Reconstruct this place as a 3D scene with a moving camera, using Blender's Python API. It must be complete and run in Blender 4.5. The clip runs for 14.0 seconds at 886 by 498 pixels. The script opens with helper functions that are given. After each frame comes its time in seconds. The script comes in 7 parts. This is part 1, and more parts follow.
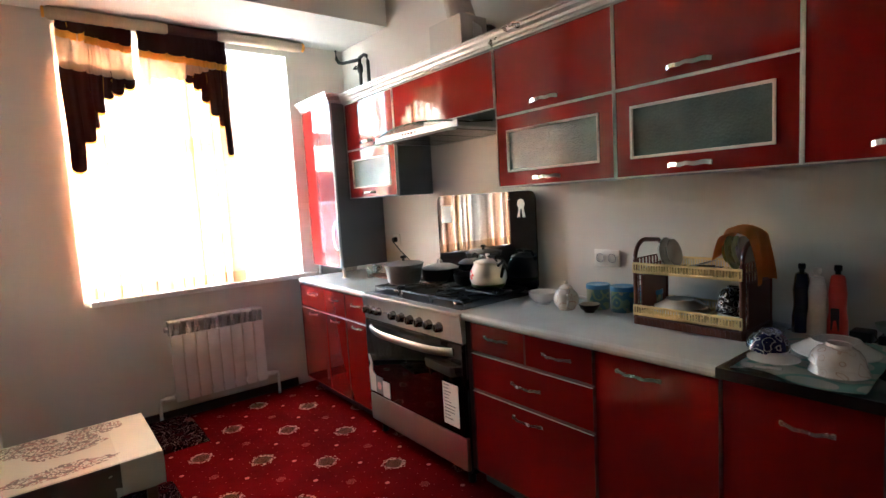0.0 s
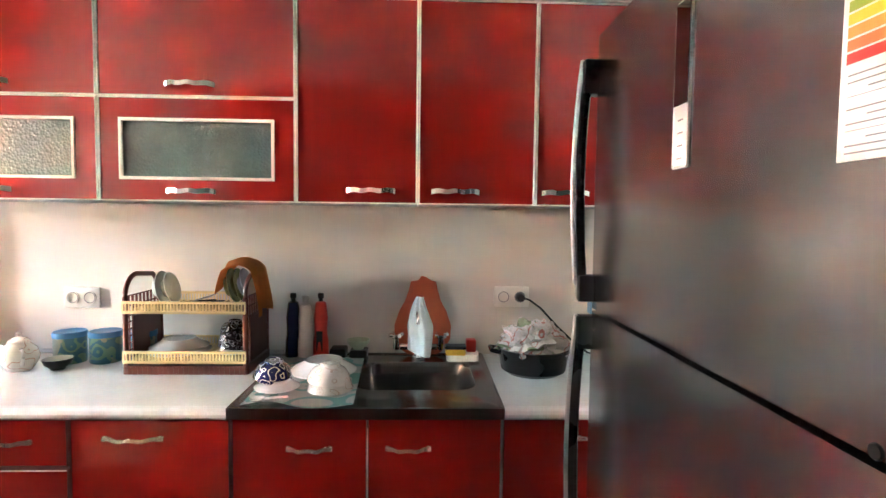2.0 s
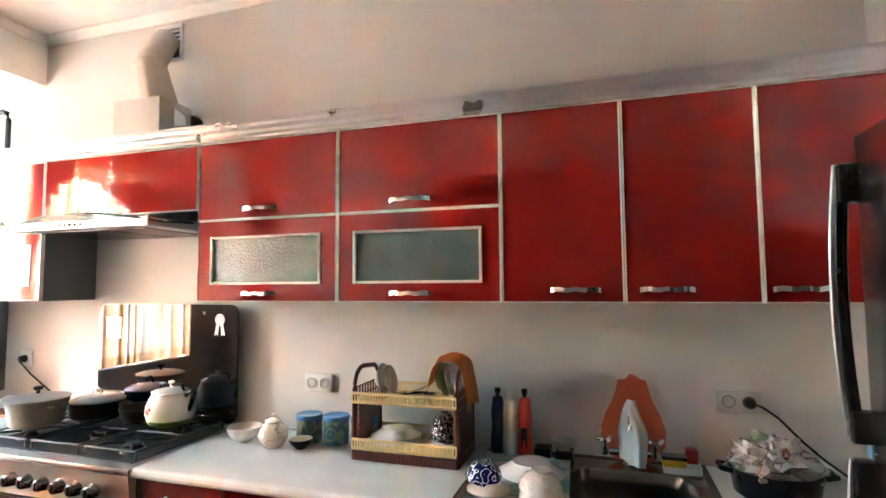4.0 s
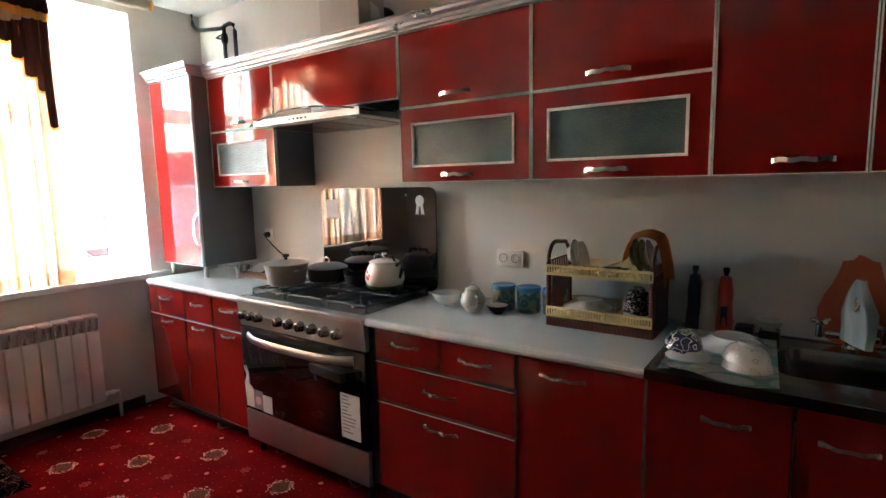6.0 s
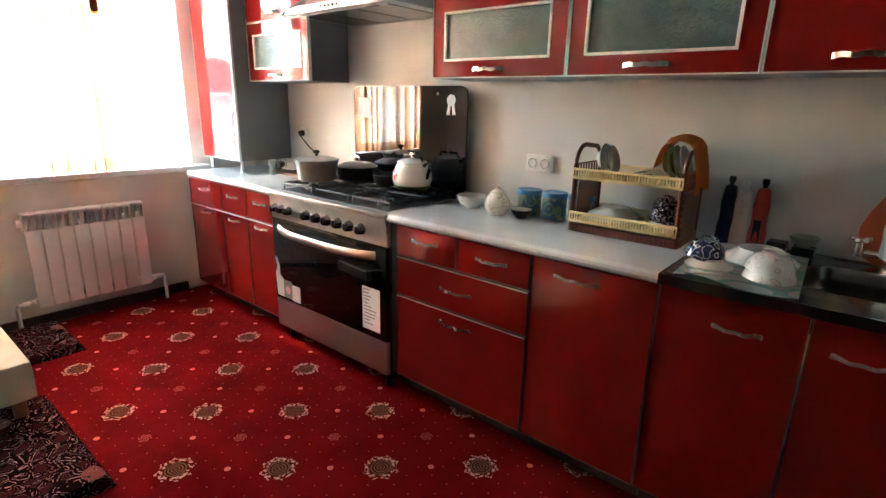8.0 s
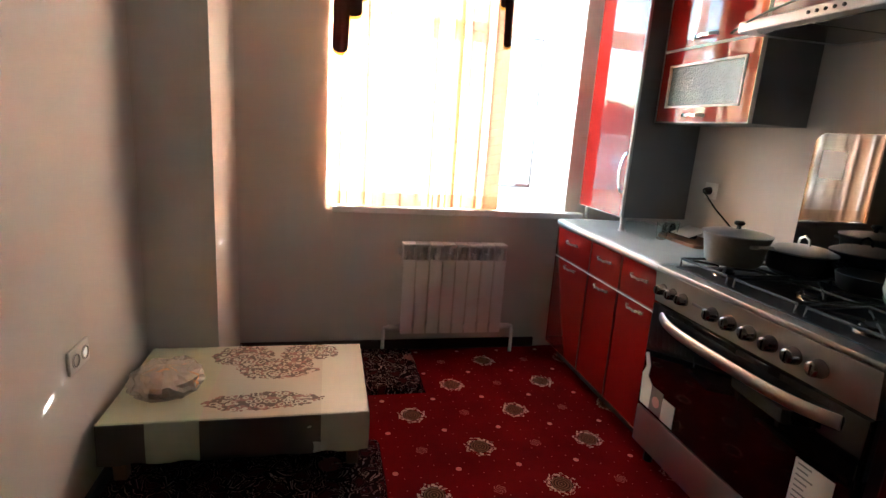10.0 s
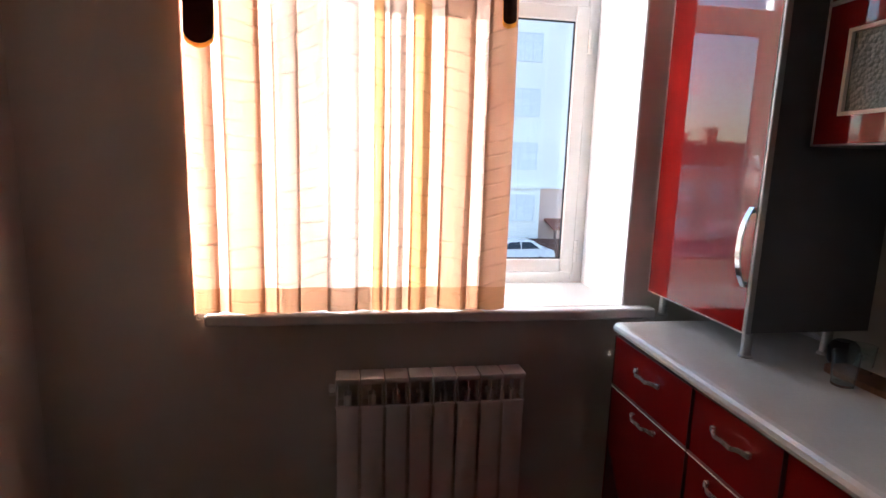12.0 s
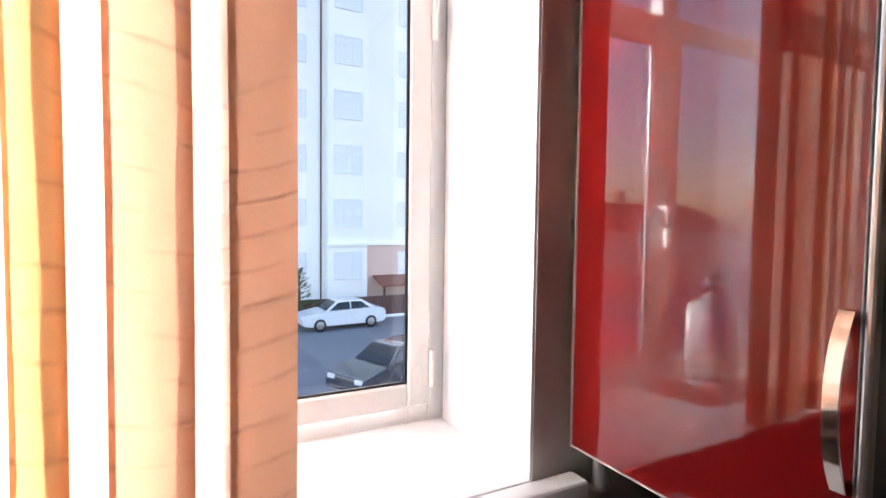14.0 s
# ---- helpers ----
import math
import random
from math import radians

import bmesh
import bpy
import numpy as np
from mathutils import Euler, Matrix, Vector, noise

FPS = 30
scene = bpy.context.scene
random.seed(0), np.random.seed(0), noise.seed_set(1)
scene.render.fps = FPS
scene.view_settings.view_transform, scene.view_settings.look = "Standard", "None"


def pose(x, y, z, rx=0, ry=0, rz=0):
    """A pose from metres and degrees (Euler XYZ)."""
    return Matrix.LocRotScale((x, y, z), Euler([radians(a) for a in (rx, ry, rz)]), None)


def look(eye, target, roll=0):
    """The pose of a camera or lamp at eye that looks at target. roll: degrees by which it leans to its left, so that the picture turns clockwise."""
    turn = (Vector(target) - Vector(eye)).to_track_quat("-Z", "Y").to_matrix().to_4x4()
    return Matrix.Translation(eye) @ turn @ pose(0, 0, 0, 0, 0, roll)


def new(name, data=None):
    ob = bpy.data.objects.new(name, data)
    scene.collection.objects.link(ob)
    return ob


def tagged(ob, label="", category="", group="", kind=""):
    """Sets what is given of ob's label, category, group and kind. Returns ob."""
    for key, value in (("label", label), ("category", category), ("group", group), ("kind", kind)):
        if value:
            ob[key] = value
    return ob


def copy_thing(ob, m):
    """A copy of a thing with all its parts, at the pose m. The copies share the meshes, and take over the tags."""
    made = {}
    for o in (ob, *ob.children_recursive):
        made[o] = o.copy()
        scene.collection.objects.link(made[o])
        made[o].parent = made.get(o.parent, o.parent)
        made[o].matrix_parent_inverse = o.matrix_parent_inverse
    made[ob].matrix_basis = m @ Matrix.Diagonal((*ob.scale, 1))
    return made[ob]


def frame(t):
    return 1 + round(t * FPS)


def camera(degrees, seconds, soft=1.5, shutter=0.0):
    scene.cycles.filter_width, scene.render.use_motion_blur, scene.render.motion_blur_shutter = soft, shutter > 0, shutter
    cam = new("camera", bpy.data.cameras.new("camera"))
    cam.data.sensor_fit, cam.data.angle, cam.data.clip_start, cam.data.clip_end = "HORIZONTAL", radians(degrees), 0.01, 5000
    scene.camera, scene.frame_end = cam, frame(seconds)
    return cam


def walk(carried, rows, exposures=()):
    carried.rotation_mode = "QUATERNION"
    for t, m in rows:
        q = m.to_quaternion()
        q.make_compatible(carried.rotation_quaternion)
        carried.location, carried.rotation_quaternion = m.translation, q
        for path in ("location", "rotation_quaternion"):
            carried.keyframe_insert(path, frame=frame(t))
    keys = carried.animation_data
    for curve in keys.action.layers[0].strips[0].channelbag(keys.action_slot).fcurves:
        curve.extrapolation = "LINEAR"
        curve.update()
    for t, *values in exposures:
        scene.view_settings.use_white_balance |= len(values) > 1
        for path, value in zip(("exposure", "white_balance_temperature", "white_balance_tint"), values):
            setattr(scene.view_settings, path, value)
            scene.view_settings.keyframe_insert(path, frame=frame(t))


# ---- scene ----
cam = camera(80.9, 14.0)
PATH = [
    (0, (-2.122, -3.925, 1.405), (-0.898, -2.355, 1.214), -3.3),
    (0.5, (-2.063, -3.831, 1.395), (-0.493, -2.601, 1.252), -3.0),
    (1, (-2.047, -3.777, 1.396), (-0.17, -3.101, 1.258), -1.8),
    (1.5, (-2.05, -3.77, 1.394), (-0.061, -3.625, 1.24), -0.4),
    (2, (-2.026, -3.785, 1.395), (-0.03, -3.85, 1.284), 0.7),
    (2.5, (-2.002, -3.794, 1.414), (-0.003, -3.855, 1.386), 0.7),
    (3, (-1.991, -3.799, 1.449), (0.006, -3.777, 1.547), 0.8),
    (3.5, (-2.01, -3.774, 1.489), (-0.034, -3.519, 1.665), 0.4),
    (4, (-2.063, -3.702, 1.508), (-0.16, -3.101, 1.647), -0.4),
    (4.2, (-2.079, -3.685, 1.489), (-0.215, -2.975, 1.632), -0.5),
    (6.3, (-2.195, -3.617, 1.419), (-0.584, -2.471, 1.112), -0.7),
    (6.5, (-2.175, -3.619, 1.387), (-0.543, -2.525, 1.013), -0.6),
    (7, (-2.162, -3.629, 1.358), (-0.478, -2.66, 0.885), -0.3),
    (7.5, (-2.147, -3.653, 1.34), (-0.487, -2.66, 0.83), 0.2),
    (8, (-2.138, -3.689, 1.341), (-0.662, -2.453, 0.8), 1.3),
    (8.5, (-2.144, -3.626, 1.336), (-0.971, -2.102, 0.789), 2.9),
    (9, (-2.111, -3.43, 1.348), (-1.249, -1.707, 0.808), 3.6),
    (9.2, (-2.089, -3.361, 1.35), (-1.337, -1.582, 0.833), 3.7),
    (11.3, (-1.546, -2.151, 1.333), (-1.29, -0.206, 0.942), 3.1),
    (11.5, (-1.503, -2.033, 1.365), (-1.245, -0.081, 0.988), 2.8),
    (12, (-1.421, -1.694, 1.377), (-1.103, 0.254, 1.051), 1.7),
    (12.5, (-1.318, -1.408, 1.372), (-0.972, 0.545, 1.114), 1.4),
    (13, (-1.205, -1.16, 1.42), (-0.824, 0.797, 1.266), 1.4),
    (13.5, (-1.155, -0.943, 1.4), (-0.583, 0.97, 1.294), 0.3),
    (14, (-1.095, -0.783, 1.382), (-0.159, 0.982, 1.284), 0.7),
]
EXPOSURES = [
    (0, 4.85, 5300, 2), (0.5, 4.9, 5300, 2), (1, 5.7, 5300, 4), (1.5, 6.7, 5350, 6), (2, 6.85, 5400, 6), (3, 6.8, 5400, 6), (3.5, 6.3, 5350, 6), (4, 6.15, 5350, 4),
    (6.5, 4.6, 5300, 0), (7, 5.35, 5300, 0), (7.5, 5.85, 5300, 0), (8, 5.65, 5350, 0), (9, 5.1, 5350, 0),
    (11.5, 2.65, 5650, 12), (12, 2.35, 5650, 17), (12.5, 2.25, 5700, 20), (13, 2.35, 5800, 23), (14, 2.4, 6000, 23)]
walk(cam, [(t, look(e, a, r)) for t, e, a, r in PATH], EXPOSURES)

# ---- world, sun and exposure ----
SUN_ELEV, SUN_AZ = radians(11), radians(49)      # azimuth from +y towards +x
sky_world = bpy.data.worlds.new("sky")
scene.world = sky_world
sky_world.use_nodes = True
wn = sky_world.node_tree
sky = wn.nodes.new("ShaderNodeTexSky")
sky.sky_type, sky.sun_disc = "NISHITA", False
sky.sun_elevation, sky.sun_rotation = SUN_ELEV, SUN_AZ
sky.air_density, sky.dust_density = 1.0, 1.5
wn.nodes["Background"].inputs[1].default_value = 0.15
wn.links.new(sky.outputs[0], wn.nodes["Background"].inputs[0])
sun_data = bpy.data.lights.new("sun", "SUN")
sun_data.energy, sun_data.angle, sun_data.color = 5.0, radians(0.5), (1.0, 0.95, 0.86)
sun = new("sun", sun_data)
sun_dir = Vector((math.sin(SUN_AZ) * math.cos(SUN_ELEV), math.cos(SUN_AZ) * math.cos(SUN_ELEV), math.sin(SUN_ELEV)))
sun.matrix_world = look((0, 0, 30), Vector((0, 0, 30)) - sun_dir)

# the window opening as a portal, so that the sky's light is found quickly
portal_data = bpy.data.lights.new("sky_portal", "AREA")
portal_data.shape, portal_data.size, portal_data.size_y = "RECTANGLE", 1.45, 1.70
portal_data.cycles.is_portal = True
portal = new("sky_portal", portal_data)
portal.matrix_world = look((-1.204, 0.44, 1.711), (-1.204, -1.0, 1.711))


# ---- materials ----
def mat(name, color, rough=0.5, metal=0.0, var=0.12, scale=6.0, fine=80.0, bump=0.0, coat=0.0, spec=0.5, alpha=1.0, trans=0.0, rvar=0.1, obj_rand=0.0):
    """A principled material whose colour varies at two scales, in metres."""
    m = bpy.data.materials.new(name)
    m.use_nodes = True
    nt = m.node_tree
    n, l = nt.nodes, nt.links
    b = n["Principled BSDF"]
    b.inputs["Metallic"].default_value = metal
    b.inputs["Coat Weight"].default_value = coat
    b.inputs["Coat IOR"].default_value = 1.6
    b.inputs["Coat Roughness"].default_value = 0.015
    b.inputs["Specular IOR Level"].default_value = spec
    b.inputs["Transmission Weight"].default_value = trans
    b.inputs["Alpha"].default_value = alpha
    geo = n.new("ShaderNodeNewGeometry")
    big, small = n.new("ShaderNodeTexNoise"), n.new("ShaderNodeTexNoise")
    big.inputs["Scale"].default_value, small.inputs["Scale"].default_value = scale, fine
    big.inputs["Detail"].default_value, small.inputs["Detail"].default_value = 5, 3
    for t in (big, small):
        l.new(geo.outputs["Position"], t.inputs["Vector"])
    mix = n.new("ShaderNodeMath")
    mix.operation = "MULTIPLY_ADD"
    l.new(small.outputs[0], mix.inputs[0])
    mix.inputs[1].default_value = 0.4
    half = n.new("ShaderNodeMath")
    half.operation = "MULTIPLY"
    half.inputs[1].default_value = 0.6
    l.new(big.outputs[0], half.inputs[0])
    l.new(half.outputs[0], mix.inputs[2])
    ramp = n.new("ShaderNodeMapRange")
    ramp.inputs["From Min"].default_value, ramp.inputs["From Max"].default_value = 0.3, 0.7
    ramp.inputs["To Min"].default_value, ramp.inputs["To Max"].default_value = 1 - var, 1 + var
    l.new(mix.outputs[0], ramp.inputs["Value"])
    vm = n.new("ShaderNodeVectorMath")
    vm.operation = "SCALE"
    vm.inputs[0].default_value = color[:3]
    l.new(ramp.outputs[0], vm.inputs["Scale"])
    if obj_rand:
        oi, rr = n.new("ShaderNodeObjectInfo"), n.new("ShaderNodeMapRange")
        rr.inputs["To Min"].default_value, rr.inputs["To Max"].default_value = 1 - obj_rand, 1 + obj_rand
        l.new(oi.outputs["Random"], rr.inputs["Value"])
        v2 = n.new("ShaderNodeVectorMath")
        v2.operation = "SCALE"
        l.new(vm.outputs[0], v2.inputs[0])
        l.new(rr.outputs[0], v2.inputs["Scale"])
        vm = v2
    l.new(vm.outputs[0], b.inputs["Base Color"])
    rr = n.new("ShaderNodeMapRange")
    rr.inputs["From Min"].default_value, rr.inputs["From Max"].default_value = 0.3, 0.7
    rr.inputs["To Min"].default_value, rr.inputs["To Max"].default_value = rough * (1 - rvar), min(1, rough * (1 + rvar))
    l.new(big.outputs[0], rr.inputs["Value"])
    l.new(rr.outputs[0], b.inputs["Roughness"])
    if bump:
        bp = n.new("ShaderNodeBump")
        bp.inputs["Strength"].default_value, bp.inputs["Distance"].default_value = 0.6, bump
        l.new(small.outputs[0], bp.inputs["Height"])
        l.new(bp.outputs[0], b.inputs["Normal"])
    return m


def nodes_of(m):
    return m.node_tree.nodes, m.node_tree.links, m.node_tree.nodes["Principled BSDF"]


def math_node(m, op, a, b=None, c=None):
    """A math node in m; inputs are sockets or numbers."""
    nd = m.node_tree.nodes.new("ShaderNodeMath")
    nd.operation = op
    for i, v in enumerate((a, b, c)):
        if v is None:
            continue
        if isinstance(v, (int, float)):
            nd.inputs[i].default_value = v
        else:
            m.node_tree.links.new(v, nd.inputs[i])
    return nd.outputs[0]


def mix_color(m, fac, a, b):
    nd = m.node_tree.nodes.new("ShaderNodeMix")
    nd.data_type = "RGBA"
    for i, v in ((0, fac), (6, a), (7, b)):
        if isinstance(v, (int, float)):
            nd.inputs[i].default_value = v
        elif isinstance(v, tuple):
            nd.inputs[i].default_value = (*v[:3], 1)
        else:
            m.node_tree.links.new(v, nd.inputs[i])
    return nd.outputs[2]


M = {}
M["wall"] = mat("wallpaper", (0.64, 0.60, 0.54), 0.75, var=0.035, scale=1.3, fine=260, bump=0.0006)
M["ceiling"] = mat("ceiling_paint", (0.80, 0.77, 0.71), 0.85, var=0.03, scale=1.2, fine=150, bump=0.0003)
M["white_plaster"] = mat("white_plaster", (0.86, 0.86, 0.84), 0.7, var=0.03, scale=2, fine=120, bump=0.0004)
M["red"] = mat("red_gloss", (0.235, 0.010, 0.008), 0.07, rvar=0.0, var=0.03, scale=2.0, fine=500, coat=0.85, spec=0.3)
M["red"].node_tree.nodes["Principled BSDF"].inputs["Coat IOR"].default_value = 1.62
M["carcass"] = mat("grey_board", (0.17, 0.17, 0.175), 0.42, var=0.07, scale=4, fine=200)
M["plinth"] = mat("dark_plinth", (0.03, 0.012, 0.012), 0.5, var=0.15)
M["edge"] = mat("cream_edge_profile", (0.84, 0.76, 0.68), 0.35, metal=0.0, var=0.06, scale=9)
# trim of the base units, their shade put into its colour
M["edge_shaded"] = mat("shaded_red_edge", (0.16, 0.03, 0.025), 0.4, metal=0.3, var=0.1)
M["chrome"] = mat("chrome", (0.78, 0.77, 0.75), 0.12, metal=1.0, var=0.05, scale=20)
M["handle_red"] = mat("handle_chrome_dull", (0.80, 0.68, 0.63), 0.26, metal=0.75, var=0.06, scale=20)
M["steel"] = mat("brushed_steel", (0.50, 0.49, 0.47), 0.38, metal=1.0, var=0.08, scale=5, fine=220)
M["steel_dark"] = mat("sink_steel", (0.25, 0.23, 0.215), 0.21, metal=1.0, var=0.12, scale=7, fine=150)
M["alu_cornice"] = mat("silver_cornice", (0.60, 0.58, 0.57), 0.30, metal=0.75, var=0.06, scale=5)
M["worktop"] = mat("pale_worktop", (0.72, 0.76, 0.74), 0.09, var=0.06, scale=9, fine=90, coat=0.3)
M["carpet_base"] = None
M["pvc"] = mat("white_pvc", (0.83, 0.83, 0.81), 0.25, var=0.03, scale=4)
M["rubber"] = mat("black_rubber", (0.015, 0.015, 0.018), 0.5)
M["black"] = mat("black_plastic", (0.009, 0.009, 0.010), 0.28, var=0.15, spec=0.3)
M["iron"] = mat("cast_iron", (0.012, 0.012, 0.012), 0.5, var=0.2, bump=0.0003)
M["black_glass"] = mat("black_glass", (0.005, 0.0045, 0.0045), 0.03, coat=0.4, var=0.05)
M["radiator"] = mat("radiator_enamel", (0.76, 0.74, 0.71), 0.3, var=0.03, scale=4)
M["pipe_white"] = mat("white_pipe", (0.72, 0.70, 0.67), 0.4)
M["skirting"] = mat("dark_skirting", (0.045, 0.02, 0.014), 0.35, var=0.2)
M["fridge"] = mat("fridge_inox", (0.25, 0.235, 0.225), 0.22, metal=0.9, rvar=0.0, var=0.03, scale=2, fine=300)
M["fridge_side"] = mat("fridge_grey", (0.12, 0.12, 0.12), 0.45)
M["white_card"] = mat("white_card", (0.8, 0.79, 0.76), 0.55, var=0.03)
M["grey_print"] = mat("grey_print", (0.25, 0.25, 0.25), 0.6)
M["porcelain"] = mat("porcelain", (0.80, 0.78, 0.73), 0.12, var=0.03, coat=0.5)
M["rack_brown"] = mat("brown_plastic", (0.13, 0.028, 0.015), 0.35, var=0.12)
M["rack_cream"] = mat("cream_plastic", (0.78, 0.60, 0.28), 0.38, var=0.05)
M["orange"] = mat("orange_cloth", (0.66, 0.24, 0.045), 0.9, var=0.15, fine=500, bump=0.002)
M["board"] = mat("terracotta_plastic", (0.50, 0.10, 0.035), 0.5, var=0.1)
M["paleblue"] = mat("pale_cloth", (0.70, 0.77, 0.77), 0.9, var=0.06, fine=500, bump=0.001)
M["blue_plastic"] = mat("blue_plastic", (0.005, 0.010, 0.07), 0.25, coat=0.4)
M["white_plastic"] = mat("white_plastic", (0.78, 0.75, 0.70), 0.3)
M["red_plastic"] = mat("red_plastic", (0.62, 0.03, 0.015), 0.3, coat=0.3)
M["yellow"] = mat("yellow_sponge", (0.75, 0.45, 0.03), 0.9, bump=0.002)
M["gas"] = mat("black_pipe", (0.03, 0.03, 0.028), 0.45)
M["duct"] = mat("duct_foil", (0.52, 0.46, 0.38), 0.5, metal=0.0, var=0.12, scale=12, bump=0.002)
M["box_metal"] = mat("duct_box", (0.52, 0.49, 0.45), 0.35, metal=0.5, var=0.06)
M["alu_pot"] = mat("cast_aluminium", (0.33, 0.31, 0.28), 0.42, metal=0.7, var=0.15, scale=14)
M["kettle"] = mat("kettle_enamel", (0.82, 0.80, 0.72), 0.12, coat=0.6, var=0.02)
M["green"] = mat("green_enamel", (0.12, 0.22, 0.03), 0.3)
M["asphalt"] = mat("asphalt", (0.17, 0.18, 0.20), 0.9, var=0.2, scale=0.5, fine=20)
M["facade"] = mat("pale_facade", (0.95, 0.92, 0.86), 0.9, var=0.06, scale=0.4, fine=6)
M["facade_pink"] = mat("pink_facade", (0.74, 0.54, 0.45), 0.9, var=0.06, scale=0.4, fine=6)
M["roof"] = mat("brown_roof", (0.24, 0.09, 0.06), 0.8, var=0.15, scale=1)
M["fence"] = mat("brown_fence", (0.12, 0.06, 0.045), 0.8)
M["car_white"] = mat("white_car_paint", (0.8, 0.8, 0.8), 0.2, coat=0.6)
M["car_dark"] = mat("dark_car_paint", (0.03, 0.035, 0.045), 0.2, coat=0.6)
M["foliage"] = mat("foliage", (0.05, 0.10, 0.03), 0.7, var=0.4, obj_rand=0.2)
M["bark"] = mat("bark", (0.12, 0.09, 0.06), 0.9)
# far panes pale and matte: the daylight's glare is put into their colour
M["win_bleached"] = mat("bleached_far_glass", (0.82, 0.82, 0.82), 0.7, spec=0.2)
M["car_glass"] = mat("car_glass", (0.03, 0.04, 0.05), 0.05, coat=1.0)
M["teal"] = mat("teal_tin", (0.05, 0.14, 0.17), 0.35, var=0.3, scale=30)
M["teal_lid"] = mat("blue_lid", (0.05, 0.20, 0.42), 0.3)
M["bread"] = mat("bread_crust", (0.55, 0.28, 0.10), 0.8, var=0.2, scale=30, bump=0.002)
M["glow_sw"] = mat("socket_white", (0.78, 0.76, 0.70), 0.3, var=0.02)


def glass_mat(name, tint=(1, 1, 1), rough=0.0, bump=0.0):
    m = bpy.data.materials.new(name)
    m.use_nodes = True
    n, l, b = nodes_of(m)
    b.inputs["Base Color"].default_value = (*tint, 1)
    b.inputs["Roughness"].default_value = rough
    b.inputs["Transmission Weight"].default_value = 1.0
    b.inputs["IOR"].default_value = 1.45
    if bump:
        t, bp = n.new("ShaderNodeTexVoronoi"), n.new("ShaderNodeBump")
        g = n.new("ShaderNodeNewGeometry")
        t.inputs["Scale"].default_value = 130
        l.new(g.outputs["Position"], t.inputs["Vector"])
        bp.inputs["Strength"].default_value, bp.inputs["Distance"].default_value = 1.0, bump
        l.new(t.outputs[0], bp.inputs["Height"])
        l.new(bp.outputs[0], b.inputs["Normal"])
    return m


M["glass"] = glass_mat("window_glass")
M["thin_glass"] = glass_mat("clear_glass", (0.85, 0.93, 0.9))
M["film"] = mat("plastic_film", (0.75, 0.75, 0.72), 0.10, alpha=0.42, spec=1.0, var=0.05)
M["bottle"] = glass_mat("clear_plastic", (0.9, 0.95, 0.97), 0.05)
# frosted pebbled cabinet glass over a dark interior
M["pebble"] = mat("pebbled_glass", (0.12, 0.165, 0.150), 0.16, var=0.25, scale=8, fine=300, coat=0.5)
_n, _l, _b = nodes_of(M["pebble"])
_v, _bp, _g = _n.new("ShaderNodeTexVoronoi"), _n.new("ShaderNodeBump"), _n.new("ShaderNodeNewGeometry")
_v.inputs["Scale"].default_value = 110
_l.new(_g.outputs["Position"], _v.inputs["Vector"])
_bp.inputs["Strength"].default_value, _bp.inputs["Distance"].default_value = 1.0, 0.0022
_l.new(_v.outputs[0], _bp.inputs["Height"])
_l.new(_bp.outputs[0], _b.inputs["Normal"])
_l.new(_bp.outputs[0], _b.inputs["Coat Normal"])


